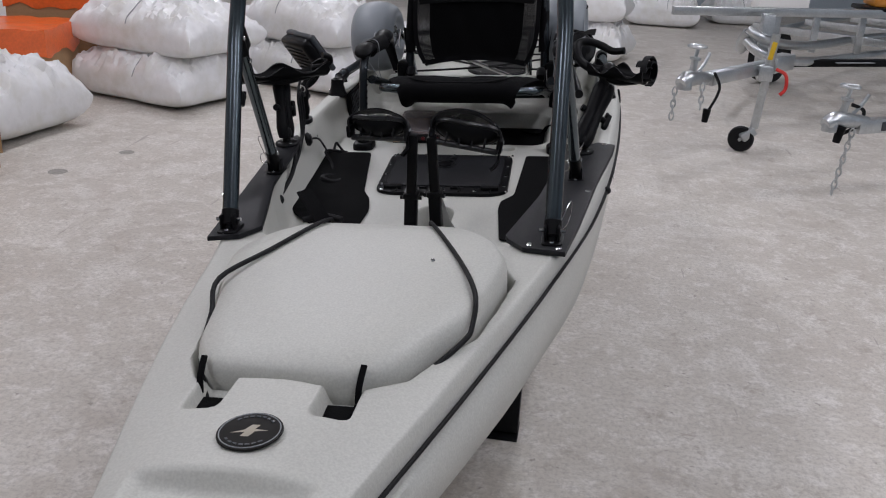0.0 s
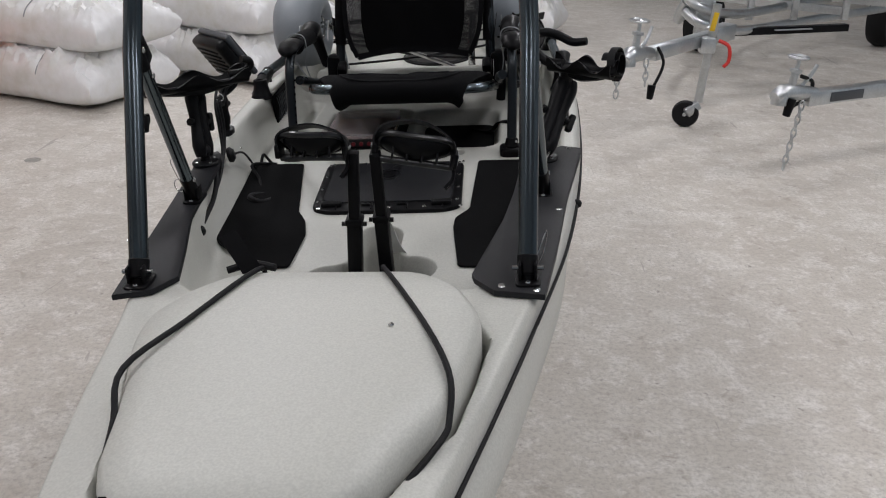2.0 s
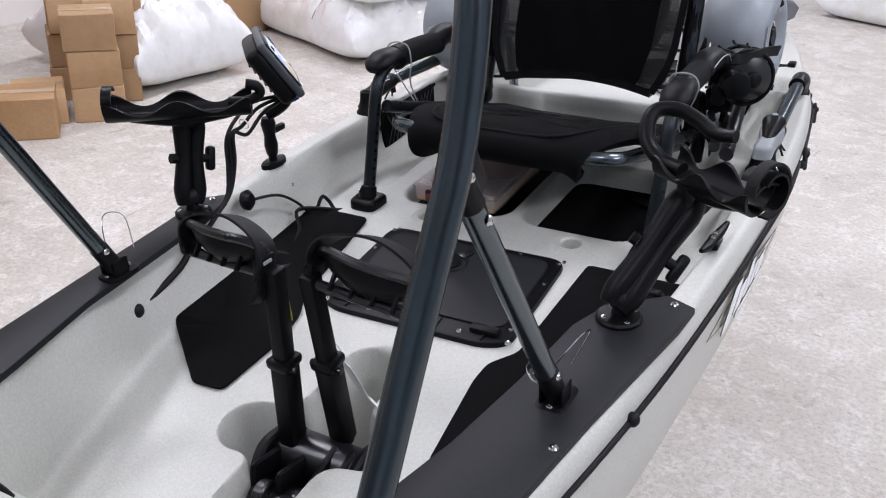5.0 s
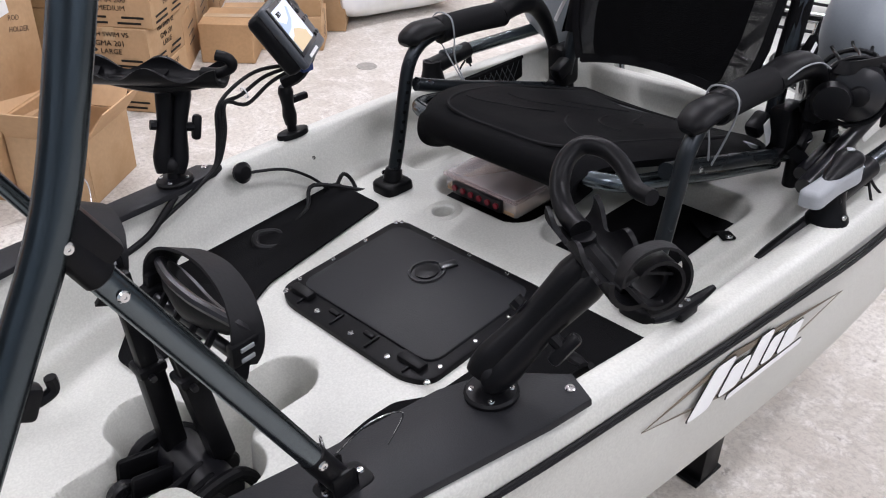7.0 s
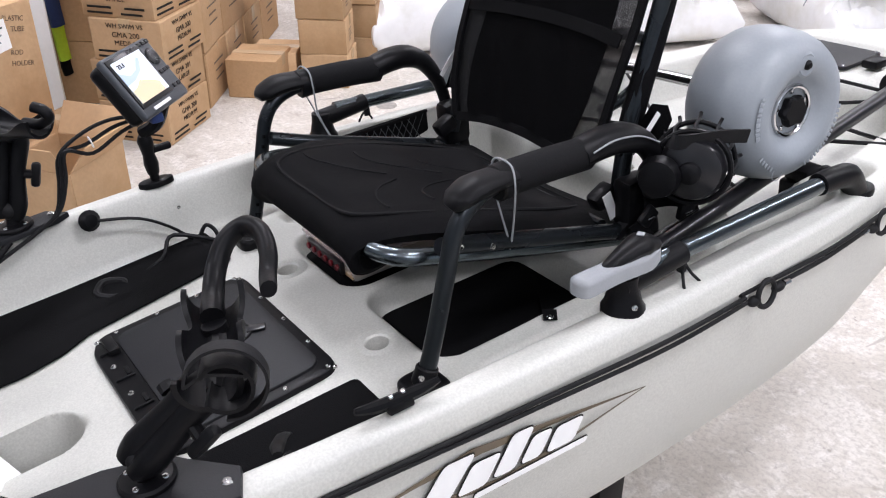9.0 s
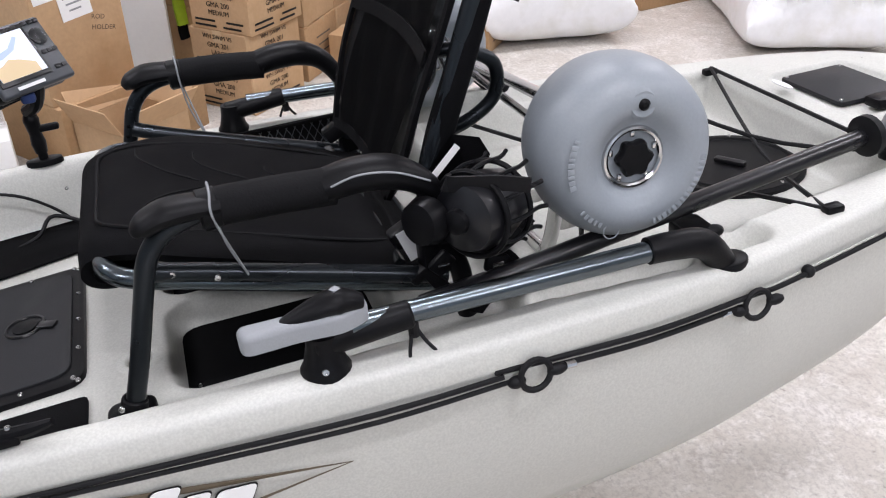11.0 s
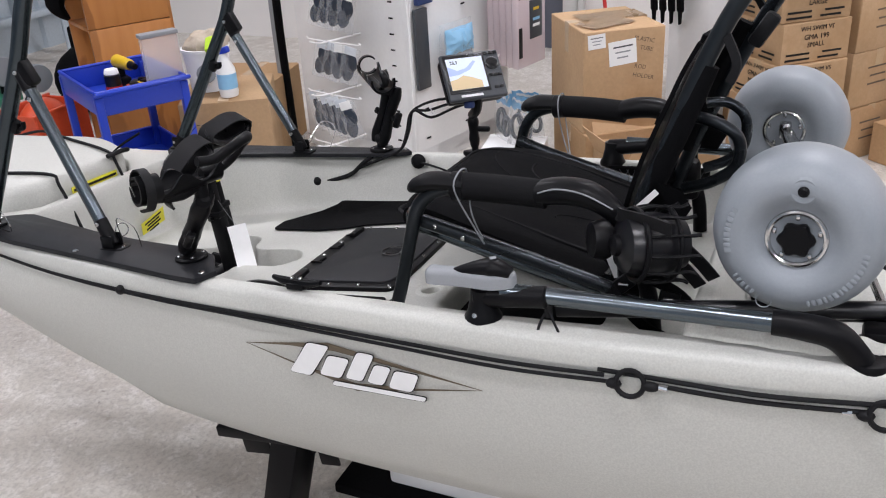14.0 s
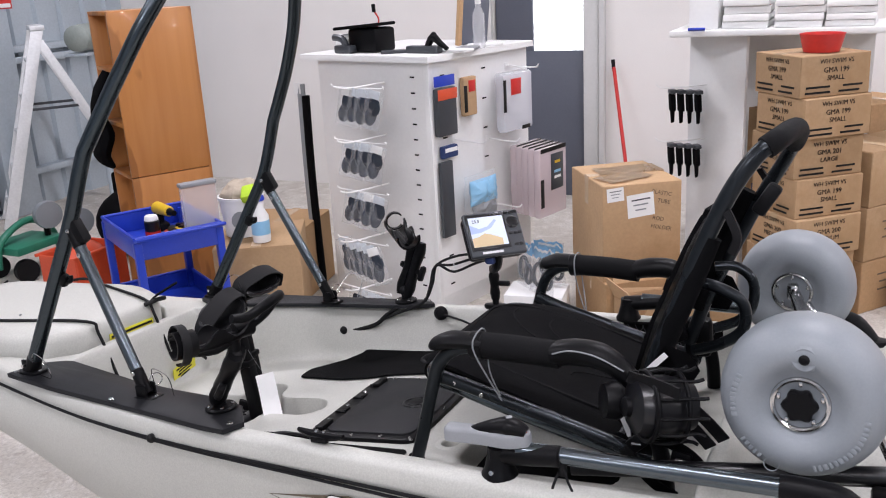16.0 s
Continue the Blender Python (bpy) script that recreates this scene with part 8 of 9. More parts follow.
        for q, (sx, sy, r) in enumerate(((-0.025, -0.02, 0.034), (0.03, -0.035, 0.028))):
            ring = [m @ Vector((sx + r * math.cos(i * math.pi / 5), sy + 1.5 * r * math.sin(i * math.pi / 5), 0.006 * (q - 0.5))) for i in range(11)]
            part("strap", tube(ring, 0.009, 8, 2), DKGREY, g, "dark grey moulded strap")
    # items on top
    top = H + 0.03
    g = thing("printer", E + lf * 0.62 + rt * 0.2 + V(0, 0, top), label="black electronic part and white box on the display top", category="device")
    m = frame_of((0, 0, 0), lf, V(0, 0, 1))
    part("body", box(E + lf * 0.50 + rt * 0.15 + V(0, 0, top + 0.062), (0.20, 0.12, 0.15), 0.018, m), BLACK, g)
    part("flap", box(E + lf * 0.53 + rt * 0.13 + V(0, 0, top + 0.130), (0.29, 0.016, 0.17), 0.007, m @ pose(0, 0, 0, 0, 0, -4)), MATTE, g)
    part("bracket", tube([E + lf * 0.58 + rt * 0.05 + V(0, 0, top + 0.02), E + lf * 0.60 + rt * 0.04 + V(0, 0, top + 0.07), E + lf * 0.66 + rt * 0.04 + V(0, 0, top + 0.08)], 0.018, 8), DKGREY, g)
    part("small_block", box(E + lf * 0.60 + rt * 0.06 + V(0, 0, top + 0.02), (0.12, 0.04, 0.06), 0.008, m), DKGREY, g)
    part("white_case", box(E + lf * 0.66 + rt * 0.15 + V(0, 0, top + 0.045), (0.10, 0.09, 0.12), 0.01, m), PAPER, g)
    part("lead", tube([E + lf * 0.46 + rt * 0.15 + V(0, 0, top + 0.11), E + lf * 0.44 + rt * 0.15 + V(0, 0, top + 0.16), E + lf * 0.47 + rt * 0.15 + V(0, 0, top + 0.20)], 0.004, 6), RED, g)
    part("plug", rod(E + lf * 0.47 + rt * 0.15 + V(0, 0, top + 0.195), E + lf * 0.472 + rt * 0.15 + V(0, 0, top + 0.235), 0.010, n=10), BLACK, g)
    g = thing("clamp", E + lf * 0.1 + rt * 0.1 + V(0, 0, top), label="small black plastic clamp lying on the display top", category="clamp")
    part("body", box(E + lf * 0.12 + rt * 0.12 + V(0, 0, top + 0.018), (0.20, 0.036, 0.05), 0.008, m), DKGREY, g)
    part("jaw", tube([E + lf * 0.10 + rt * 0.12 + V(0, 0, top + 0.03), E + lf * 0.06 + rt * 0.12 + V(0, 0, top + 0.075), E + lf * 0.02 + rt * 0.12 + V(0, 0, top + 0.05), E - lf * 0.02 + rt * 0.13 + V(0, 0, top + 0.02)], [0.014, 0.020, 0.015, 0.010], 10, 4), BLACK, g)
    part("knob", ball(E + lf * 0.055 + rt * 0.12 + V(0, 0, top + 0.085), 0.016, 8), BLACK, g)
    for k, (fl, fr, w, d, mt) in enumerate(((-0.02, 0.20, 0.14, 0.09, PAPER), (0.0, 0.30, 0.10, 0.12, GREYP), (0.30, 0.10, 0.13, 0.08, DKGREY), (0.04, 0.50, 0.16, 0.10, PAPER))):
        q = thing("printed_packet", E + lf * fl + rt * fr + V(0, 0, top), label="small flat printed packet lying on the display top", category="packet", group="loose packets")
        part("packet", box(E + lf * fl + rt * fr + V(0, 0, top + 0.008), (w, 0.014, d), 0.004, m @ pose(0, 0, 0, 0, 20 * k, 0)), mt, q)
    g = thing("water_bottle", E + rt * 0.40 + V(0, 0, top), label="clear plastic water bottle on the display top", category="bottle")
    part("bottle", lathe([(0.028, 0), (0.031, 0.01), (0.031, 0.06), (0.028, 0.075), (0.031, 0.09), (0.031, 0.16), (0.014, 0.20), (0.013, 0.215), (0, 0.215)], E + rt * 0.40 + V(0, 0, top), n=18), CLEAR, g)
    part("cap", rod(E + rt * 0.40 + V(0, 0, top + 0.21), E + rt * 0.40 + V(0, 0, top + 0.23), 0.015, n=14), PAPER, g)
    g = thing("folder", E + rt * 0.6 + V(0, 0, top), label="dark grey folder with tan edge leaning on the display top", category="carton")
    part("panel", box(E + rt * 0.62 + lf * 0.2 + V(0, 0, top + 0.12), (0.22, 0.24, 0.02), 0.003, frame_of((0, 0, 0), rt, V(0.1, 0.1, 1))), DOORG, g)
    part("tan_edge", box(E + rt * 0.495 + lf * 0.2 + V(0, 0, top + 0.12), (0.03, 0.24, 0.022), 0.003, frame_of((0, 0, 0), rt, V(0.1, 0.1, 1))), CARD2, g)
    # dark rods leaning between the stand and the wall
    for k in range(2):
        g = thing("rod_bag", E + lf * (0.86 + 0.05 * k), label="black rod bag standing against the display", category="rod bag")
        part("bag", tube([E + lf * (0.85 + 0.03 * k) + nl * 0.03 + V(0, 0, 0.0), E + lf * (0.87 + 0.03 * k) + nl * 0.02 + V(0, 0, 0.6), E + lf * (0.88 + 0.03 * k) + V(0, 0, 1.08 + 0.06 * k)], 0.022, 10), MATTE if k == 0 else GREYP, g)
    part("price_label", box(E + lf * 0.92 + nl * 0.02 + V(0, 0, 1.12), (0.05, 0.06, 0.004), 0, m), PAPER, t)


# ---- shelf with goods beside the cartons ----
def build_shelf():
    t = thing("shelf_unit", (-3.1, 2.6, 0), label="white shelf unit with paper stacks on its top", category="shelf")
    part("end_panel", box((-3.05, 2.36, 0.65), (0.34, 0.02, 1.30), 0.002, pose(0, 0, 0, 0, 0, 62)), WHITE, t)
    part("back_panel", box((-3.35, 2.62, 0.65), (0.02, 0.9, 1.30), 0.002), WHITE, t)
    part("top_board", box((-3.12, 2.64, 1.315), (0.52, 0.98, 0.03), 0.003), WHITE, t)
    for k, (y, n, h) in enumerate(((2.50, 5, 0.035), (2.74, 4, 0.033), (2.96, 4, 0.030))):
        for j in range(n):
            p = thing("paper_stack", (-3.05, y, 1.33 + j * h), label="ream of white paper stacked on the shelf top", category="paper", group="paper reams")
            part("ream", box((-3.06 + 0.012 * (j % 2), y, 1.33 + j * h + h / 2), (0.30, 0.21, h * 0.92), 0.004, pose(0, 0, 0, 0, 0, (j * 7) % 5 - 2)), PAPER, p)
    p = thing("paper_box", (-3.0, 2.32, 1.33), label="white carton on the shelf top", category="box")
    part("body", box((-3.06, 2.30, 1.43), (0.26, 0.14, 0.2), 0.004), PAPER, p)
    part("blue_pen", rod((-2.86, 2.24, 1.337), (-2.86, 2.32, 1.337), 0.007, n=8), BLUE, p)
    # gloves on hooks
    for r, z in enumerate((1.02, 0.74)):
        for k in range(4):
            y = 2.14 + 0.045 * k
            g = thing("neoprene_glove", (-3.0, y, z), label="black neoprene glove hanging on a wire hook", category="glove", group="hanging gloves")
            part("palm", box((-3.02 + 0.008 * k, y, z - 0.06), (0.05, 0.03, 0.10), 0.012, pose(0, 0, 0, 4, 0, 30)), MATTE, g)
            part("cuff", box((-3.02 + 0.008 * k, y, z - 0.005), (0.055, 0.034, 0.02), 0.004, pose(0, 0, 0, 4, 0, 30)), DKGREY, g)
            for q in range(3):
                part("finger", rod((-3.035 + 0.016 * q + 0.008 * k, y + 0.002, z - 0.10), (-3.037 + 0.017 * q + 0.008 * k, y + 0.004, z - 0.165), 0.009, 0.006, 8), MATTE, g)
        part("wire_hook", tube([(-3.10, 2.36, z + 0.03), (-3.05, 2.25, z + 0.02), (-3.0, 2.10, z + 0.015), (-2.99, 2.06, z + 0.035)], 0.0035, 6), WHITE, t)
    # bright swim gear hanging behind
    for k, (x, y, zt) in enumerate(((-3.3, 2.50, 0.62), (-3.15, 2.58, 0.52), (-3.28, 2.70, 0.60))):
        g = thing("swim_sock", (x, y, zt), label="navy and lime swim sock hanging in a pack", category="sock", group="swim socks")
        for z0, z1, r, mt, nm in ((0.0, -0.14, 0.05, NAVY, "upper"), (-0.14, -0.30, 0.042, HIVIS, "shin"), (-0.30, -0.37, 0.036, MATTE, "toe")):
            part(nm, tube([(x, y, zt + z0), (x, y, zt + (z0 + z1) / 2), (x, y + 0.005, zt + z1)], r, 12, 2, flat=0.6), mt, g)
        part("hook", tube([(x, y, zt), (x, y, zt + 0.10), (x - 0.06, y, zt + 0.12)], 0.003, 6), WHITE, g)
    b = thing("red_bowl", (-2.58, 2.86, 1.25), label="bright red plastic bowl on top of the carton stack", category="bowl")
    part("bowl", lathe([(0, 0.004), (0.074, 0.0), (0.088, 0.075), (0.094, 0.077), (0.092, 0.071), (0.076, 0.008), (0, 0.01)], (-2.58, 2.86, 1.252), n=28), RED, b)
    r = thing("broom", (-4.45, 1.45, 0), label="red broom handle leaning on the cream wall", category="broom")
    part("handle", tube([(-4.30, 1.62, 0.03), (-4.54, 1.43, 0.97)], 0.013, 10, 1), RED, r)
    part("grip", rod((-4.54, 1.43, 0.96), (-4.555, 1.42, 1.02), 0.014, n=10), BLACK, r)
    part("head", box((-4.30, 1.62, 0.03), (0.06, 0.30, 0.05), 0.01), BLACK, r)


# ---- work corner ----
def build_corner():
    # wooden cabinet
    t = thing("wooden_cabinet", (-2.45, -0.62, 0), label="varnished plywood cabinet with open side shelves and scuffed face", category="cabinet")
    A, B = V(-2.20, -0.25, 0), V(-1.815, -0.472, 0)
    u = (B - A).normalized()
    n = V(-u.y, u.x, 0)
    n = n if n.y < 0 else -n
    w, dep, H = 0.445, 0.36, 1.57
    m = frame_of((0, 0, 0), u, V(0, 0, 1))
    for z0, z1 in ((0.02, 0.70), (0.705, H)):
        part("face_panel", box(A + u * w / 2 + n * 0.01 + V(0, 0, (z0 + z1) / 2), (w, z1 - z0, 0.02), 0.002, m), WOOD, t)
    part("back_panel", box(A + u * w / 2 + n * dep + V(0, 0, H / 2), (w, H, 0.018), 0.002, m), WOOD, t)
    part("right_side", box(A + n * dep / 2 + u * 0.009 + V(0, 0, H / 2), (0.018, H, dep), 0.002, m), WOOD, t)
    for z in (0.03, 0.36, 0.70, 0.98, 1.27, H - 0.01):
        part("shelf", box(A + u * w / 2 + n * (dep / 2 + 0.012) + V(0, 0, z), (w - 0.004, 0.02, dep - 0.03), 0.002, m), WOOD, t)
    g = thing("dark_clothing", B + n * 0.2 + V(0, 0, 0.75), label="black jacket hung from the cabinet shelf", category="jacket")
    q = B + n * 0.22
    part("cloth", tube([q - u * 0.01 + V(0, 0, 1.26), q + u * 0.03 + V(0, 0, 1.16), q + u * 0.07 + V(0, 0, 1.05), q + u * 0.05 + V(0, 0, 0.93), q + u * 0.08 + V(0, 0, 0.82), q + u * 0.03 + V(0, 0, 0.74)], [0.03, 0.07, 0.055, 0.085, 0.075, 0.02], 12, 5, flat=0.6), MATTE, g)
    g = thing("float_drum", (-3.1, -2.0, 1.26), label="grey green cylinder drum on a wall bracket", category="drum")
    part("drum", lathe([(0.06, 0), (0.09, 0.02), (0.095, 0.1), (0.095, 0.34), (0.09, 0.42), (0.06, 0.44)], (-2.90, -1.9, 1.37), (-1, -0.35, 0), 22), mat("grey_green_drum", (0.24, 0.27, 0.25), 0.5), g)
    part("bracket", box((-3.1, -2.0, 1.26), (0.40, 0.16, 0.02), 0.002, pose(0, 0, 0, 0, 0, 20)), STEELG, g)
    part("post", rod((-3.1, -2.0, 0), (-3.1, -2.0, 1.26), 0.02, n=10), STEELG, g)
    # step ladder
    t = thing("step_ladder", (-3.2, -2.75, 0), label="aluminium step ladder standing open by the steel wall", category="ladder")
    wd = V(-0.604, -0.797, 0)
    apex, foot, rear = V(-3.27, -2.71, 1.44), V(-2.92, -2.975, 0.0), V(-3.77, -2.335, 0.0)

    def rail(name, a, b, w, th):
        part(name, box((a + b) / 2, (w, (b - a).length, th), 0.004, frame_of((0, 0, 0), (b - a).cross(wd), b - a)), ALU, t)
    for o in (-0.02, 0.36):
        rail("rail", apex - wd * o, foot - wd * o, 0.085, 0.026)
        rail("rear_rail", apex + V(0, 0, -0.09) - wd * o, rear - wd * o, 0.060, 0.024)
        part("spreader", box((foot + rear) / 2 * 0.3 + apex * 0.7 - wd * o + V(0, 0, -0.14), (0.34, 0.02, 0.010), 0.002, frame_of((0, 0, 0), (rear - foot).normalized(), V(0, 0, 1))), DKGREY, t)
        for q in (0.03, 0.10):
            part("rivet", rod(apex.lerp(foot, q) - wd * (o - 0.012), apex.lerp(foot, q) - wd * (o - 0.018), 0.010, n=8), DKGREY, t)
    for k in range(5):
        c = apex.lerp(foot, 0.16 + 0.18 * k) - wd * 0.17
        part("tread", box(c, (0.36, 0.075, 0.025), 0.003, frame_of((0, 0, 0), wd, wd.cross(V(0, 0, 1)))), ALU, t)
    part("top_plate", box(apex - wd * 0.17 + V(0, 0, 0.005), (0.42, 0.10, 0.035), 0.005, frame_of((0, 0, 0), wd, wd.cross(V(0, 0, 1)))), ALU, t)
    # folded golf-style trolley with wheels
    t = thing("green_trolley", (-1.95, -1.6, 0), label="green trolley frame with small black and grey wheels", category="trolley")
    part("frame", tube([(-1.75, -1.6, 0.10), (-1.8, -1.6, 0.26), (-2.05, -1.65, 0.33), (-2.25, -1.7, 0.22), (-2.3, -1.7, 0.05)], 0.022, 10), GREEN, t)
    part("tray", box((-1.98, -1.62, 0.20), (0.36, 0.3, 0.05), 0.01), GREEN, t)
    for x, y, z, r, mt in ((-1.86, -1.5, 0.07, 0.07, RUBBER), (-2.14, -1.5, 0.07, 0.07, RUBBER), (-1.86, -1.76, 0.07, 0.07, RUBBER), (-2.10, -1.52, 0.36, 0.085, TYRE), (-2.32, -1.5, 0.26, 0.085, TYRE)):
        part("wheel", lathe([(0.02, -0.03), (r, -0.025), (r * 1.05, 0), (r, 0.025), (0.02, 0.03)], (x, y, z), (0.3, 1, 0), 20), mt, t)
    part("strut", tube([(-2.10, -1.55, 0.30), (-2.10, -1.55, 0.22)], 0.02, 8), BLACK, t)
    part("strut", tube([(-2.32, -1.53, 0.22), (-2.29, -1.6, 0.12)], 0.02, 8), BLACK, t)
    # red crate
    t = thing("red_crate", (-1.80, -0.92, 0), label="orange-red plastic crate on the floor", category="crate")
    part("base", box((-1.82, -0.95, 0.02), (0.36, 0.28, 0.012), 0.002), REDO, t)
    for x, y, sx, sy in ((0, -0.14, 0.36, 0.012), (0, 0.14, 0.36, 0.012), (-0.18, 0, 0.012, 0.28), (0.18, 0, 0.012, 0.28)):
        part("side", box((-1.82 + x, -0.95 + y, 0.145), (sx, sy, 0.26), 0.003, None, None, 1), REDO, t)
    for s in (-1, 1):
        part("rim", box((-1.82, -0.95 + s * 0.146, 0.275), (0.40, 0.02, 0.018), 0.004), REDO, t)
    g = thing("crumpled_bag", (-1.82, -0.92, 0.03), label="crumpled red plastic bag in the crate", category="bag")
    part("bag", ball((-1.82, -0.95, 0.19), 0.15, 10, (1, 0.75, 0.85)), REDO, g)
    # blue cart
    A, B = V(-1.41, -0.30, 0), V(-1.14, 0.17, 0)
    e1 = (B - A).normalized()
    L = (B - A).length
    e2 = V(-e1.y, e1.x, 0)
    W = 0.40
    Z = 0.60
    t = thing("tool_cart", A + e1 * L / 2 + e2 * W / 2, label="blue enamelled steel tool cart with a deep top tray", category="cart")
    m = frame_of((0, 0, 0), e1, e2)
    c = A + e1 * L / 2 + e2 * W / 2
    for z, hh in ((Z - 0.09, 0.10), (0.16, 0.09)):
        part("tray_floor", box(c + V(0, 0, z), (L, W, 0.006), 0, m), BLUE, t)
        for o, sx, sy in ((e2 * -W / 2, L, 0.008), (e2 * W / 2, L, 0.008), (e1 * -L / 2, 0.008, W), (e1 * L / 2, 0.008, W)):
            part("tray_side", box(c + o + V(0, 0, z + hh / 2), (sx, sy, hh), 0.002, m), BLUE, t)
            part("tray_lip", rod(c + o - (e1 * sx / 2 if sx > sy else e2 * sy / 2) + V(0, 0, z + hh), c + o + (e1 * sx / 2 if sx > sy else e2 * sy / 2) + V(0, 0, z + hh), 0.008, n=8), BLUE, t)
    for a in (-1, 1):
        for b in (-1, 1):
            p = c + e1 * a * (L / 2 - 0.01) + e2 * b * (W / 2 - 0.01)
            part("leg", box(p + V(0, 0, 0.33), (0.035, 0.035, 0.52), 0.004, m), BLUE, t)
            part("castor", rod(p + V(0, 0, 0.035) - e2 * 0.012, p + V(0, 0, 0.035) + e2 * 0.012, 0.035, n=14), RUBBER, t)
            part("castor_fork", box(p + V(0, 0, 0.06), (0.025, 0.03, 0.03), 0.004, m), GALV, t)
    part("handle", tube([c + e1 * (L / 2) - e2 * W * 0.45 + V(0, 0, Z), c + e1 * (L / 2 + 0.05) - e2 * W * 0.45 + V(0, 0, Z + 0.015), c + e1 * (L / 2 + 0.05) + e2 * W * 0.45 + V(0, 0, Z + 0.015), c + e1 * (L / 2) + e2 * W * 0.45 + V(0, 0, Z)], 0.010, 8), BLUE, t)
    zt = Z - 0.085

    def on_cart(a, b, z=0.0):
        return c + e1 * a + e2 * b + V(0, 0, zt + z)
    g = thing("cordless_drill", on_cart(-0.15, 0.05), label="yellow and black cordless drill in the cart tray", category="drill")
    part("body", rod(on_cart(-0.20, 0.05, 0.11), on_cart(-0.06, 0.07, 0.11), 0.032, 0.026, 14, 0.006), YELTOOL, g)
    part("chuck", rod(on_cart(-0.06, 0.07, 0.11), on_cart(-0.01, 0.075, 0.11), 0.02, 0.014, 12), BLACK, g)
    part("grip", box(on_cart(-0.18, 0.05, 0.055), (0.04, 0.045, 0.11), 0.012, m), BLACK, g)
    part("battery", box(on_cart(-0.18, 0.05, 0.02), (0.10, 0.07, 0.04), 0.008, m), BLACK, g)
    g = thing("spray_can", on_cart(0.0, -0.03), label="black spray tin with white lid in the cart tray", category="tin")
    part("tin", rod(on_cart(0.0, -0.04), on_cart(0.0, -0.04, 0.10), 0.036, n=20, bev=0.004), GLOSSBLACK, g)
    part("lid", rod(on_cart(0.0, -0.04, 0.10), on_cart(0.0, -0.04, 0.125), 0.034, 0.03, 20, 0.004), PAPER, g)
    part("band", rod(on_cart(0.0, -0.04, 0.03), on_cart(0.0, -0.04, 0.05), 0.0365, n=20), RED, g)
    for k, (a, b, sx, sy, sz, mt, nm, lab) in enumerate(((0.12, 0.02, 0.12, 0.06, 0.06, REDO, "orange_tool", "orange tool lying in the cart tray"), (0.05, 0.10, 0.10, 0.08, 0.05, YELTOOL, "yellow_case", "yellow plastic case in the cart tray"),
                                                       (-0.02, 0.12, 0.16, 0.05, 0.04, DKGREY, "dark_tool", "dark hand tool in the cart tray"), (0.14, -0.10, 0.14, 0.08, 0.03, PAPER, "white_packet", "white paper packet in the cart tray"), (0.18, 0.10, 0.10, 0.07, 0.07, RED, "red_tool", "red tool in the cart tray"))):
        g = thing(nm, on_cart(a, b), label=lab, category="tool")
        part("body", box(on_cart(a, b, sz / 2), (sx, sy, sz), 0.012, m @ pose(0, 0, 0, 0, 0, 25 * k)), mt, g)
        part("cap", box(on_cart(a, b, sz + 0.004), (sx * 0.5, sy * 0.6, 0.012), 0.004, m @ pose(0, 0, 0, 0, 0, 25 * k)), BLACK, g)
    g = thing("clear_box", on_cart(0.20, 0.16), label="upright clear plastic box at the cart's end", category="box")
    part("shell", box(on_cart(0.19, 0.14, 0.14), (0.05, 0.17, 0.27), 0.015, m), CLEAR, g)
    part("lid", box(on_cart(0.19, 0.14, 0.28), (0.055, 0.175, 0.02), 0.006, m), GREYP, g)
    # bucket with rags and cleaner bottle on the carton
    bz = 0.446
    t = thing("white_bucket", (-1.84, 0.22, bz), label="white plastic bucket with rags on a carton", category="bucket")
    part("bucket", lathe([(0, 0.003), (0.095, 0.0), (0.112, 0.19), (0.118, 0.19), (0.118, 0.205), (0.108, 0.205), (0.09, 0.01), (0, 0.01)], (-1.84, 0.22, bz), n=28), PAPER, t)
    part("emblem", slab(oval(0, 0, 0.045, 0.045, 20), 0, 0.001, 0, None, frame_of((-1.84 + 0.094, 0.22 + 0.057, bz + 0.095), V(-0.52, 0.85, 0), V(-0.07, -0.04, 1))), GREYP, t, "round grey print")
    part("emblem_drop", slab([(0, 0.025), (0.014, -0.008), (0, -0.016), (-0.014, -0.008)], 0.001, 0.002, 0, None, frame_of((-1.84 + 0.094, 0.22 + 0.057, bz + 0.095), V(-0.52, 0.85, 0), V(-0.07, -0.04, 1))), NAVY, t)
    g = thing("rags", (-1.84, 0.22, bz + 0.18), label="beige rags heaped in the bucket", category="rags")
    bm = ball((-1.86, 0.22, bz + 0.205), 0.11, 14, (1.0, 1.0, 0.6))
    for v in bm.verts:
        v.co += (v.co - V(-1.86, 0.22, bz + 0.19)) * 0.28 * noise.noise(v.co * 22)
    part("cloth", bm, mat("beige_rag", (0.45, 0.38, 0.30), 0.9, var=0.15, scale=20, bump=0.3), g)
    g = thing("sponge", (-1.80, 0.30, bz + 0.19), label="lime green sponge on the rags", category="sponge")
    part("body", box((-1.79, 0.31, bz + 0.225), (0.10, 0.07, 0.045), 0.012, pose(0, 0, 0, 12, 25, 30)), HIVIS, g)
    g = thing("spray_bottle", (-1.76, 0.42, bz), label="white cleaner bottle with blue trigger on a carton", category="bottle")
    part("bottle", lathe([(0, 0), (0.042, 0.0), (0.045, 0.02), (0.045, 0.13), (0.02, 0.18), (0.016, 0.20), (0, 0.20)], (-1.74, 0.40, bz), n=20), PAPER, g)
    part("label", lathe([(0.0458, 0.04), (0.0458, 0.11)], (-1.74, 0.40, bz), n=20), BLUEP, g, "pale blue label")
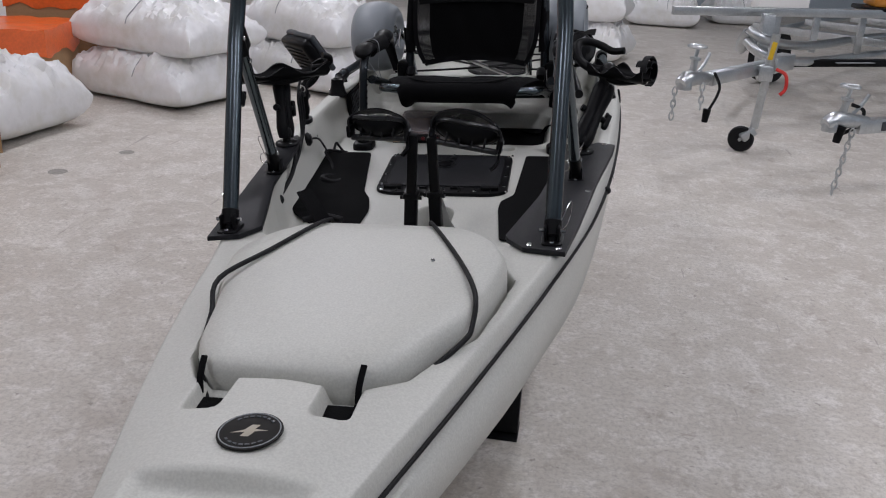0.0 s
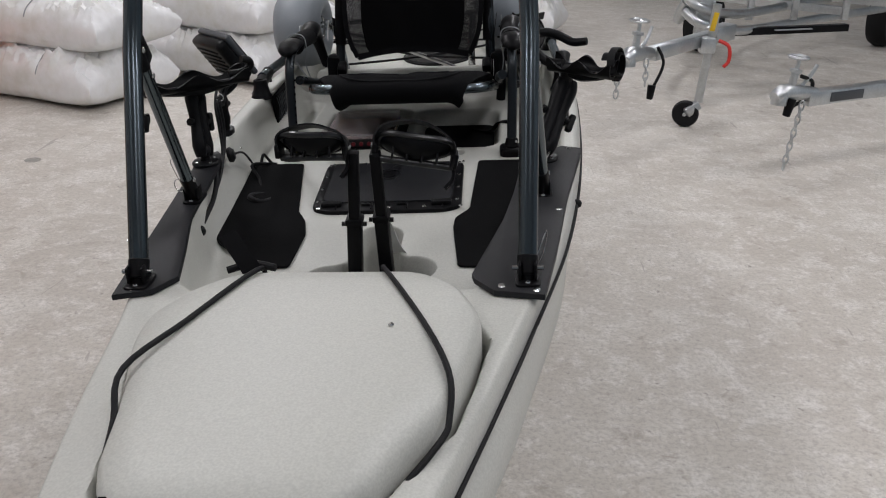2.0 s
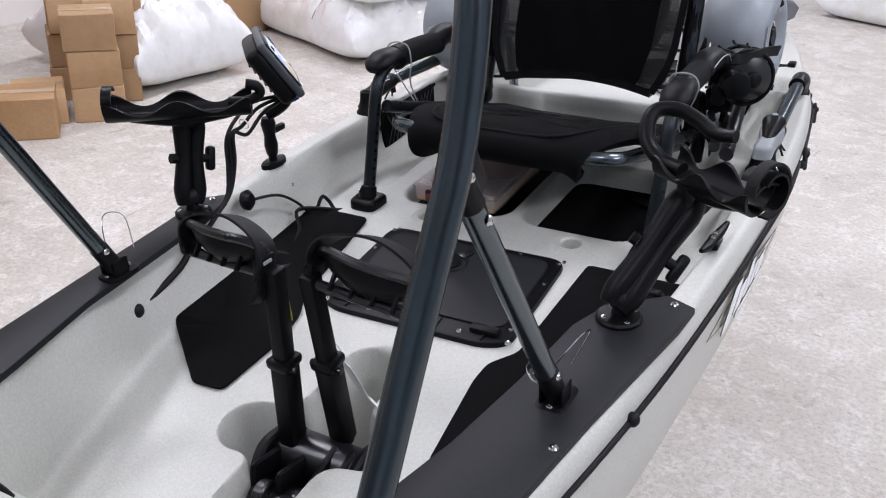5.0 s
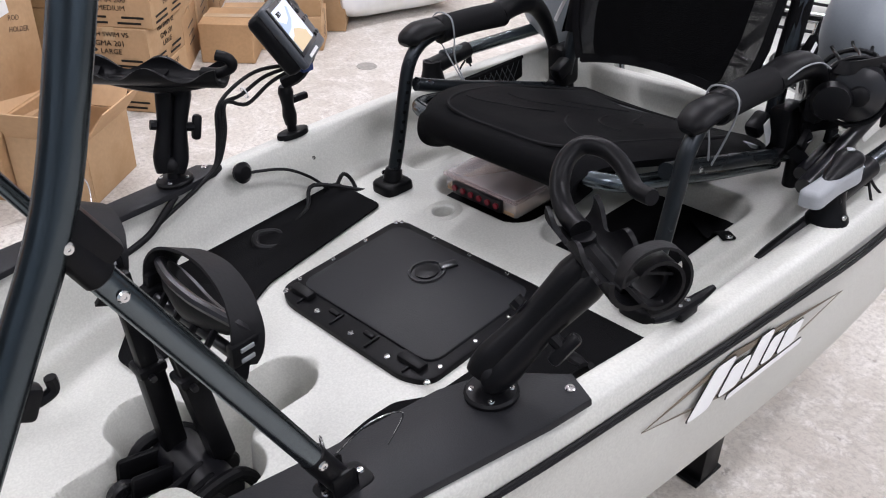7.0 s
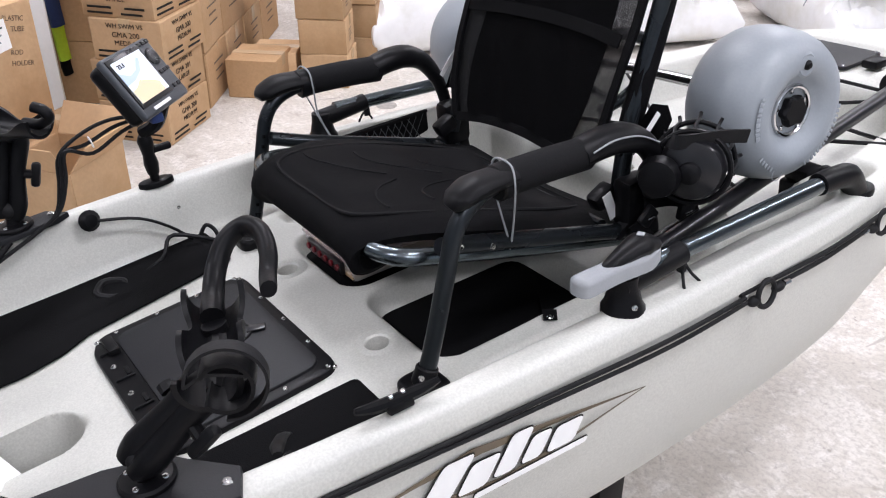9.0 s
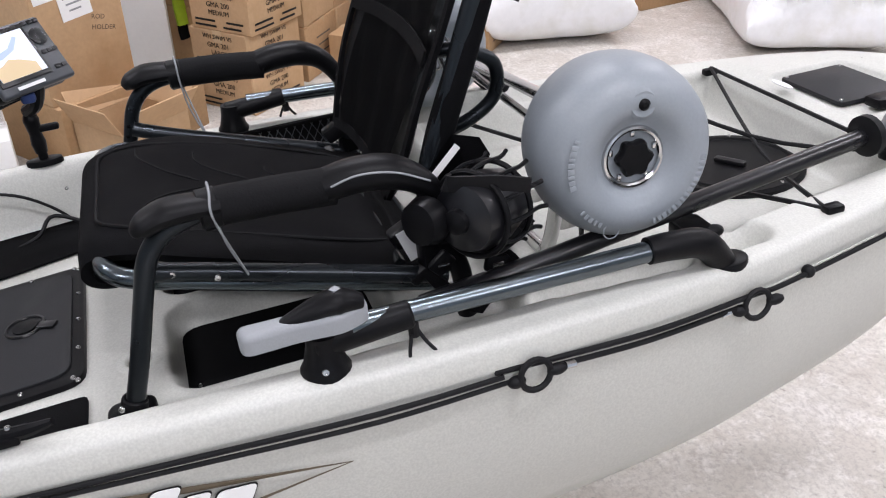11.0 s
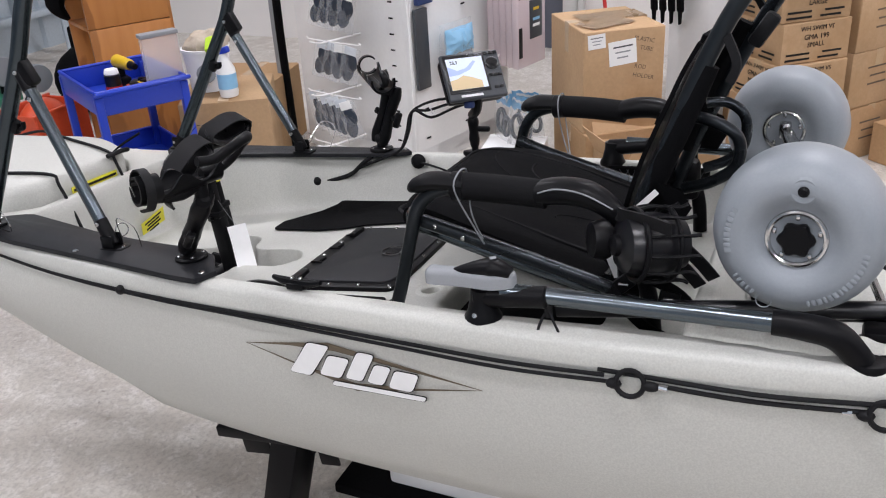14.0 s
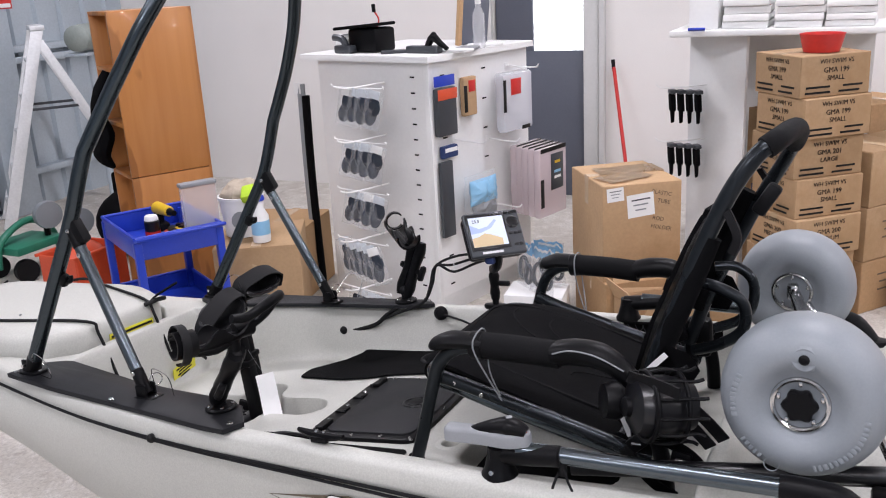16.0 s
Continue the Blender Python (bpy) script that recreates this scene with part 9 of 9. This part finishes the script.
    part("trigger", box((-1.74, 0.40, bz + 0.215), (0.03, 0.07, 0.03), 0.008, pose(0, 0, 0, 15)), BLUE, g)
    g = thing("safety_sign", (-3.20, -2.93, 1.55), label="small red and white sign on the steel wall", category="sign")
    part("plate", box((-3.20, -2.936, 1.66), (0.20, 0.006, 0.15), 0.001), RED, g)
    part("white_band", box((-3.20, -2.931, 1.61), (0.17, 0.006, 0.03), 0.001), PAPER, g)
    g = thing("tool_chest", (-2.9, -1.35, 0), label="dark clutter of bags behind the cart", category="bag")
    part("bag", ball((-2.55, -1.25, 0.22), 0.26, 12, (1, 0.9, 0.85)), MATTE, g)
    part("white_bag", ball((-2.75, -1.30, 0.62), 0.12, 10, (1, 0.9, 0.8)), SACK, g)
    part("stand", box((-2.75, -1.32, 0.26), (0.3, 0.3, 0.52), 0.02), MATTE, g)


# ---- boat trailers ----
def coupling(t, p, d):
    d = Vector(d).normalized()
    s = d.cross(V(0, 0, 1))
    part("coupling_head", tube([p - d * 0.06 + V(0, 0, 0.0), p + V(0, 0, 0.02), p + d * 0.10 + V(0, 0, 0.015), p + d * 0.22], [0.035, 0.05, 0.042, 0.032], 12, 4), GALV, t)
    part("ball_cup", lathe([(0.045, -0.035), (0.045, 0.02), (0.03, 0.045), (0, 0.05)], p - d * 0.02, (0, 0, 1), 18), GALV, t)
    part("screw_post", lathe([(0.02, 0), (0.02, 0.10), (0.032, 0.105), (0.032, 0.12), (0.012, 0.125), (0.012, 0.17)], p + d * 0.04 + V(0, 0, 0.02), V(0, 0, 1) + d * 0.15, 14), GALV, t)
    part("handle_ring", tube([p + d * 0.06 + s * 0.052 * math.cos(a) + d * 0.04 * math.sin(a) + V(0, 0, 0.20) for a in (2 * math.pi * i / 14 for i in range(14))], 0.009, 8, 1, True), GALV, t)
    part("latch_lever", tube([p + d * 0.10 + V(0, 0, 0.04), p + d * 0.16 + V(0, 0, 0.09), p + d * 0.20 + V(0, 0, 0.15)], 0.010, 8), GALV, t)


def chain(t, p, n, sway=0.0):
    for i in range(n):
        c = p + V(sway * i, 0.004 * (i % 2), -0.036 * i)
        side = V(0, 1, 0) if i % 2 else V(1, 0, 0)
        part("chain_link", tube([c + side * 0.013 * math.cos(b) + V(0, 0, 0.026 * math.sin(b)) for b in (2 * math.pi * k / 10 for k in range(10))], 0.005, 6, 1, True), GALV, t)


def build_trailers():
    t = thing("boat_trailer", (1.43, 5.55, 0), label="galvanised boat trailer resting on its jockey wheel", category="trailer")
    P = V(0.97, 4.95, 0.52)
    d = V(0.62, 0.78, 0.03).normalized()
    coupling(t, P, d)
    e = P + d * 1.0
    m = frame_of((0, 0, 0), d, V(0, 0, 1))
    part("drawbar", box(P.lerp(e, 0.62) + V(0, 0, -0.005), (0.80, 0.075, 0.075), 0.006, m), GALV, t)
    part("drawbar_sleeve", box(e + d * 0.05, (0.24, 0.10, 0.10), 0.006, m), GALV, t)
    # jockey wheel
    J = V(1.43, 5.55, 0.0)
    top = V(1.53, 5.52, 0.76)
    j = part("jockey_post", tube([J + V(0.07, 0, 0.16), top], 0.026, 14, 1), GALV, t, "galvanised jockey post")
    part("jockey_tyre", lathe([(0.03, -0.022), (0.075, -0.024), (0.082, -0.012), (0.084, 0), (0.082, 0.012), (0.075, 0.024), (0.03, 0.022)], J + V(0, 0, 0.084), (0.35, 1, 0), 26), RUBBER, j, "solid black jockey wheel")
    part("jockey_fork", box(J + V(0.035, -0.015, 0.12), (0.10, 0.055, 0.06), 0.012, pose(0, 0, 0, 0, -35, 15)), GALV, j)
    part("jockey_axle", rod(J + V(-0.012, -0.034, 0.084), J + V(0.012, 0.034, 0.084), 0.012, n=10), GALV, j)
    part("jockey_clamp", box(V(1.50, 5.52, 0.52), (0.09, 0.10, 0.10), 0.012), GALV, j)
    part("yellow_tag", box(top + V(-0.012, -0.03, -0.10), (0.03, 0.006, 0.11), 0.002, pose(0, 0, 0, 0, 8)), YELTOOL, j)
    part("red_handle", tube([V(1.56, 5.50, 0.55), V(1.62, 5.48, 0.52), V(1.63, 5.47, 0.44), V(1.60, 5.46, 0.40)], 0.011, 8), RED, j, "red clamp handle")
    chain(t, P + V(-0.06, -0.02, -0.05), 5)
    chain(t, P + V(0.10, 0.06, -0.03), 4, 0.002)
    cb = part("wiring_plug", tube([P + d * 0.22 + V(0.03, -0.03, 0.04), P + d * 0.26 + V(0.05, -0.05, -0.06), P + d * 0.20 + V(0.03, -0.04, -0.20)], 0.009, 8), RUBBER, t)
    part("plug", rod(P + d * 0.20 + V(0.03, -0.04, -0.17), P + d * 0.19 + V(0.03, -0.04, -0.25), 0.024, 0.018, 12, 0.004), BLACK, cb)
    # frame behind: curved side rails, cross rails and long skid
    part("side_rail", tube([V(1.48, 6.25, 0.70), V(1.62, 6.25, 0.63), V(2.0, 6.7, 0.56), V(2.7, 7.6, 0.55), V(4.2, 9.2, 0.55)], 0.034, 12, 5), GALV, t)
    part("side_rail", tube([V(1.48, 6.25, 0.68), V(1.46, 6.32, 0.60), V(1.50, 6.55, 0.52), V(1.66, 7.1, 0.50), V(2.2, 8.4, 0.50), V(3.2, 10.0, 0.50)], 0.034, 12, 5), GALV, t)
    part("side_rail", tube([V(1.48, 6.25, 0.62), V(1.60, 6.2, 0.54), V(1.95, 6.5, 0.47), V(2.7, 7.3, 0.46), V(4.4, 9.0, 0.46)], 0.034, 12, 5), GALV, t)
    part("skid_rail", box(V(1.85, 6.6, 0.80), (1.85, 0.06, 0.05), 0.006, frame_of((0, 0, 0), V(1, 0.28, 0.02), V(0, 0, 1))), GALV, t)
    part("black_channel", box(V(2.2, 6.62, 0.46), (1.2, 0.05, 0.06), 0.004, frame_of((0, 0, 0), V(1, 0.35, 0.02), V(0, 0, 1))), BLACK, t)
    part("name_bar", box(V(2.33, 6.62, 0.47), (0.30, 0.005, 0.035), 0, frame_of((0, 0, 0), V(1, 0.35, 0.02), V(0, 0, 1))), GREYP, t)
    for x, y in ((1.75, 6.7), (2.05, 6.8), (2.4, 6.9), (2.8, 7.0)):
        part("upright", box(V(x, y, 0.65), (0.045, 0.045, 0.30), 0.004), GALV, t)
    for k in range(4):
        part("cross_member", box(V(2.3 + 0.55 * k, 7.4 + 0.6 * k, 0.56), (1.3, 0.06, 0.06), 0.004, frame_of((0, 0, 0), V(0.8, -0.6, 0), V(0, 0, 1))), GALV, t)
    part("winch_post", box(V(1.62, 6.35, 0.60), (0.08, 0.10, 0.40), 0.006), GALV, t)
    w = part("mudguard_wheel", lathe([(0.10, -0.08), (0.26, -0.09), (0.29, -0.04), (0.29, 0.04), (0.26, 0.09), (0.10, 0.08)], V(3.9, 9.0, 0.29), (0.78, -0.62, 0), 30), RUBBER, t)
    part("rim", lathe([(0.0, 0.05), (0.08, 0.06), (0.15, 0.082), (0.17, 0.086), (0.15, 0.03), (0, 0.03)], V(3.9, 9.0, 0.29), (-0.78, 0.62, 0), 26), GALV, w)
    part("inner_wheel", lathe([(0.09, -0.07), (0.24, -0.08), (0.26, 0), (0.24, 0.08), (0.09, 0.07)], V(2.05, 8.3, 0.26), (0.78, -0.62, 0), 28), RUBBER, t)
    g = thing("orange_container", (2.62, 6.95, 0.83), label="orange plastic container strapped on the trailer", category="container")
    part("body", box(V(2.62, 6.95, 0.98), (0.40, 0.34, 0.26), 0.03), mat("amber_plastic", (0.55, 0.22, 0.03), 0.4), g)
    part("strap", box(V(2.62, 6.95, 0.98), (0.05, 0.35, 0.265), 0.004), BLACK, g)
    part("black_base", box(V(2.48, 6.9, 0.84), (0.3, 0.3, 0.03), 0.01), BLACK, g)
    g = thing("white_box", (1.92, 6.95, 0.80), label="white plastic box on the trailer frame", category="box")
    part("body", box(V(1.92, 7.6, 0.80), (0.40, 0.35, 0.22), 0.02), PAPER, g)
    part("lid", box(V(1.92, 7.6, 0.915), (0.42, 0.37, 0.02), 0.005), PAPER, g)
    # second trailer
    t = thing("boat_trailer", (1.8, 4.62, 0), label="second galvanised trailer drawbar with hanging safety chain", category="trailer")
    P = V(1.72, 4.60, 0.42)
    d = V(0.86, 0.5, 0.015).normalized()
    coupling(t, P, d)
    m = frame_of((0, 0, 0), d, V(0, 0, 1))
    part("drawbar", box(P + d * 1.1 + V(0, 0, -0.02), (1.9, 0.075, 0.075), 0.006, m), GALV, t)
    part("data_plate", box(P + d * 0.42 + V(0, 0, -0.02) + d.cross(V(0, 0, 1)) * 0.04, (0.24, 0.05, 0.004), 0.001, frame_of((0, 0, 0), d, V(0, 0, 1))), DKGREY, t, "dark plate with unreadable print")
    chain(t, P + V(0.10, 0.0, -0.04), 10, -0.004)
    part("cable", tube([P + d * 0.1 + V(0, 0, 0.10), P + d * 0.19 + V(0, 0, 0.06), P + d * 0.16 + V(0, 0, -0.02), P + d * 0.02 + V(0, -0.03, -0.06)], 0.010, 8), RUBBER, t)
    part("plug", rod(P + d * 0.04 + V(0, -0.05, 0.0), P + d * 0.02 + V(0, -0.05, -0.09), 0.026, 0.02, 12, 0.004), BLACK, t)
    part("stand_leg", rod(P + d * 1.9 + V(0, 0, -0.06), P + d * 1.9 + V(0, 0, -0.40 - 0.02), 0.03, n=12), GALV, t)
    part("tyre", lathe([(0.10, -0.08), (0.26, -0.09), (0.29, -0.04), (0.29, 0.04), (0.26, 0.09), (0.10, 0.08)], P + d * 2.6 + V(0.5, -0.6, -0.13), (-0.5, 0.86, 0), 30), RUBBER, t)


build_cartons()
build_sacks()
build_display()
build_shelf()
build_corner()
build_trailers()
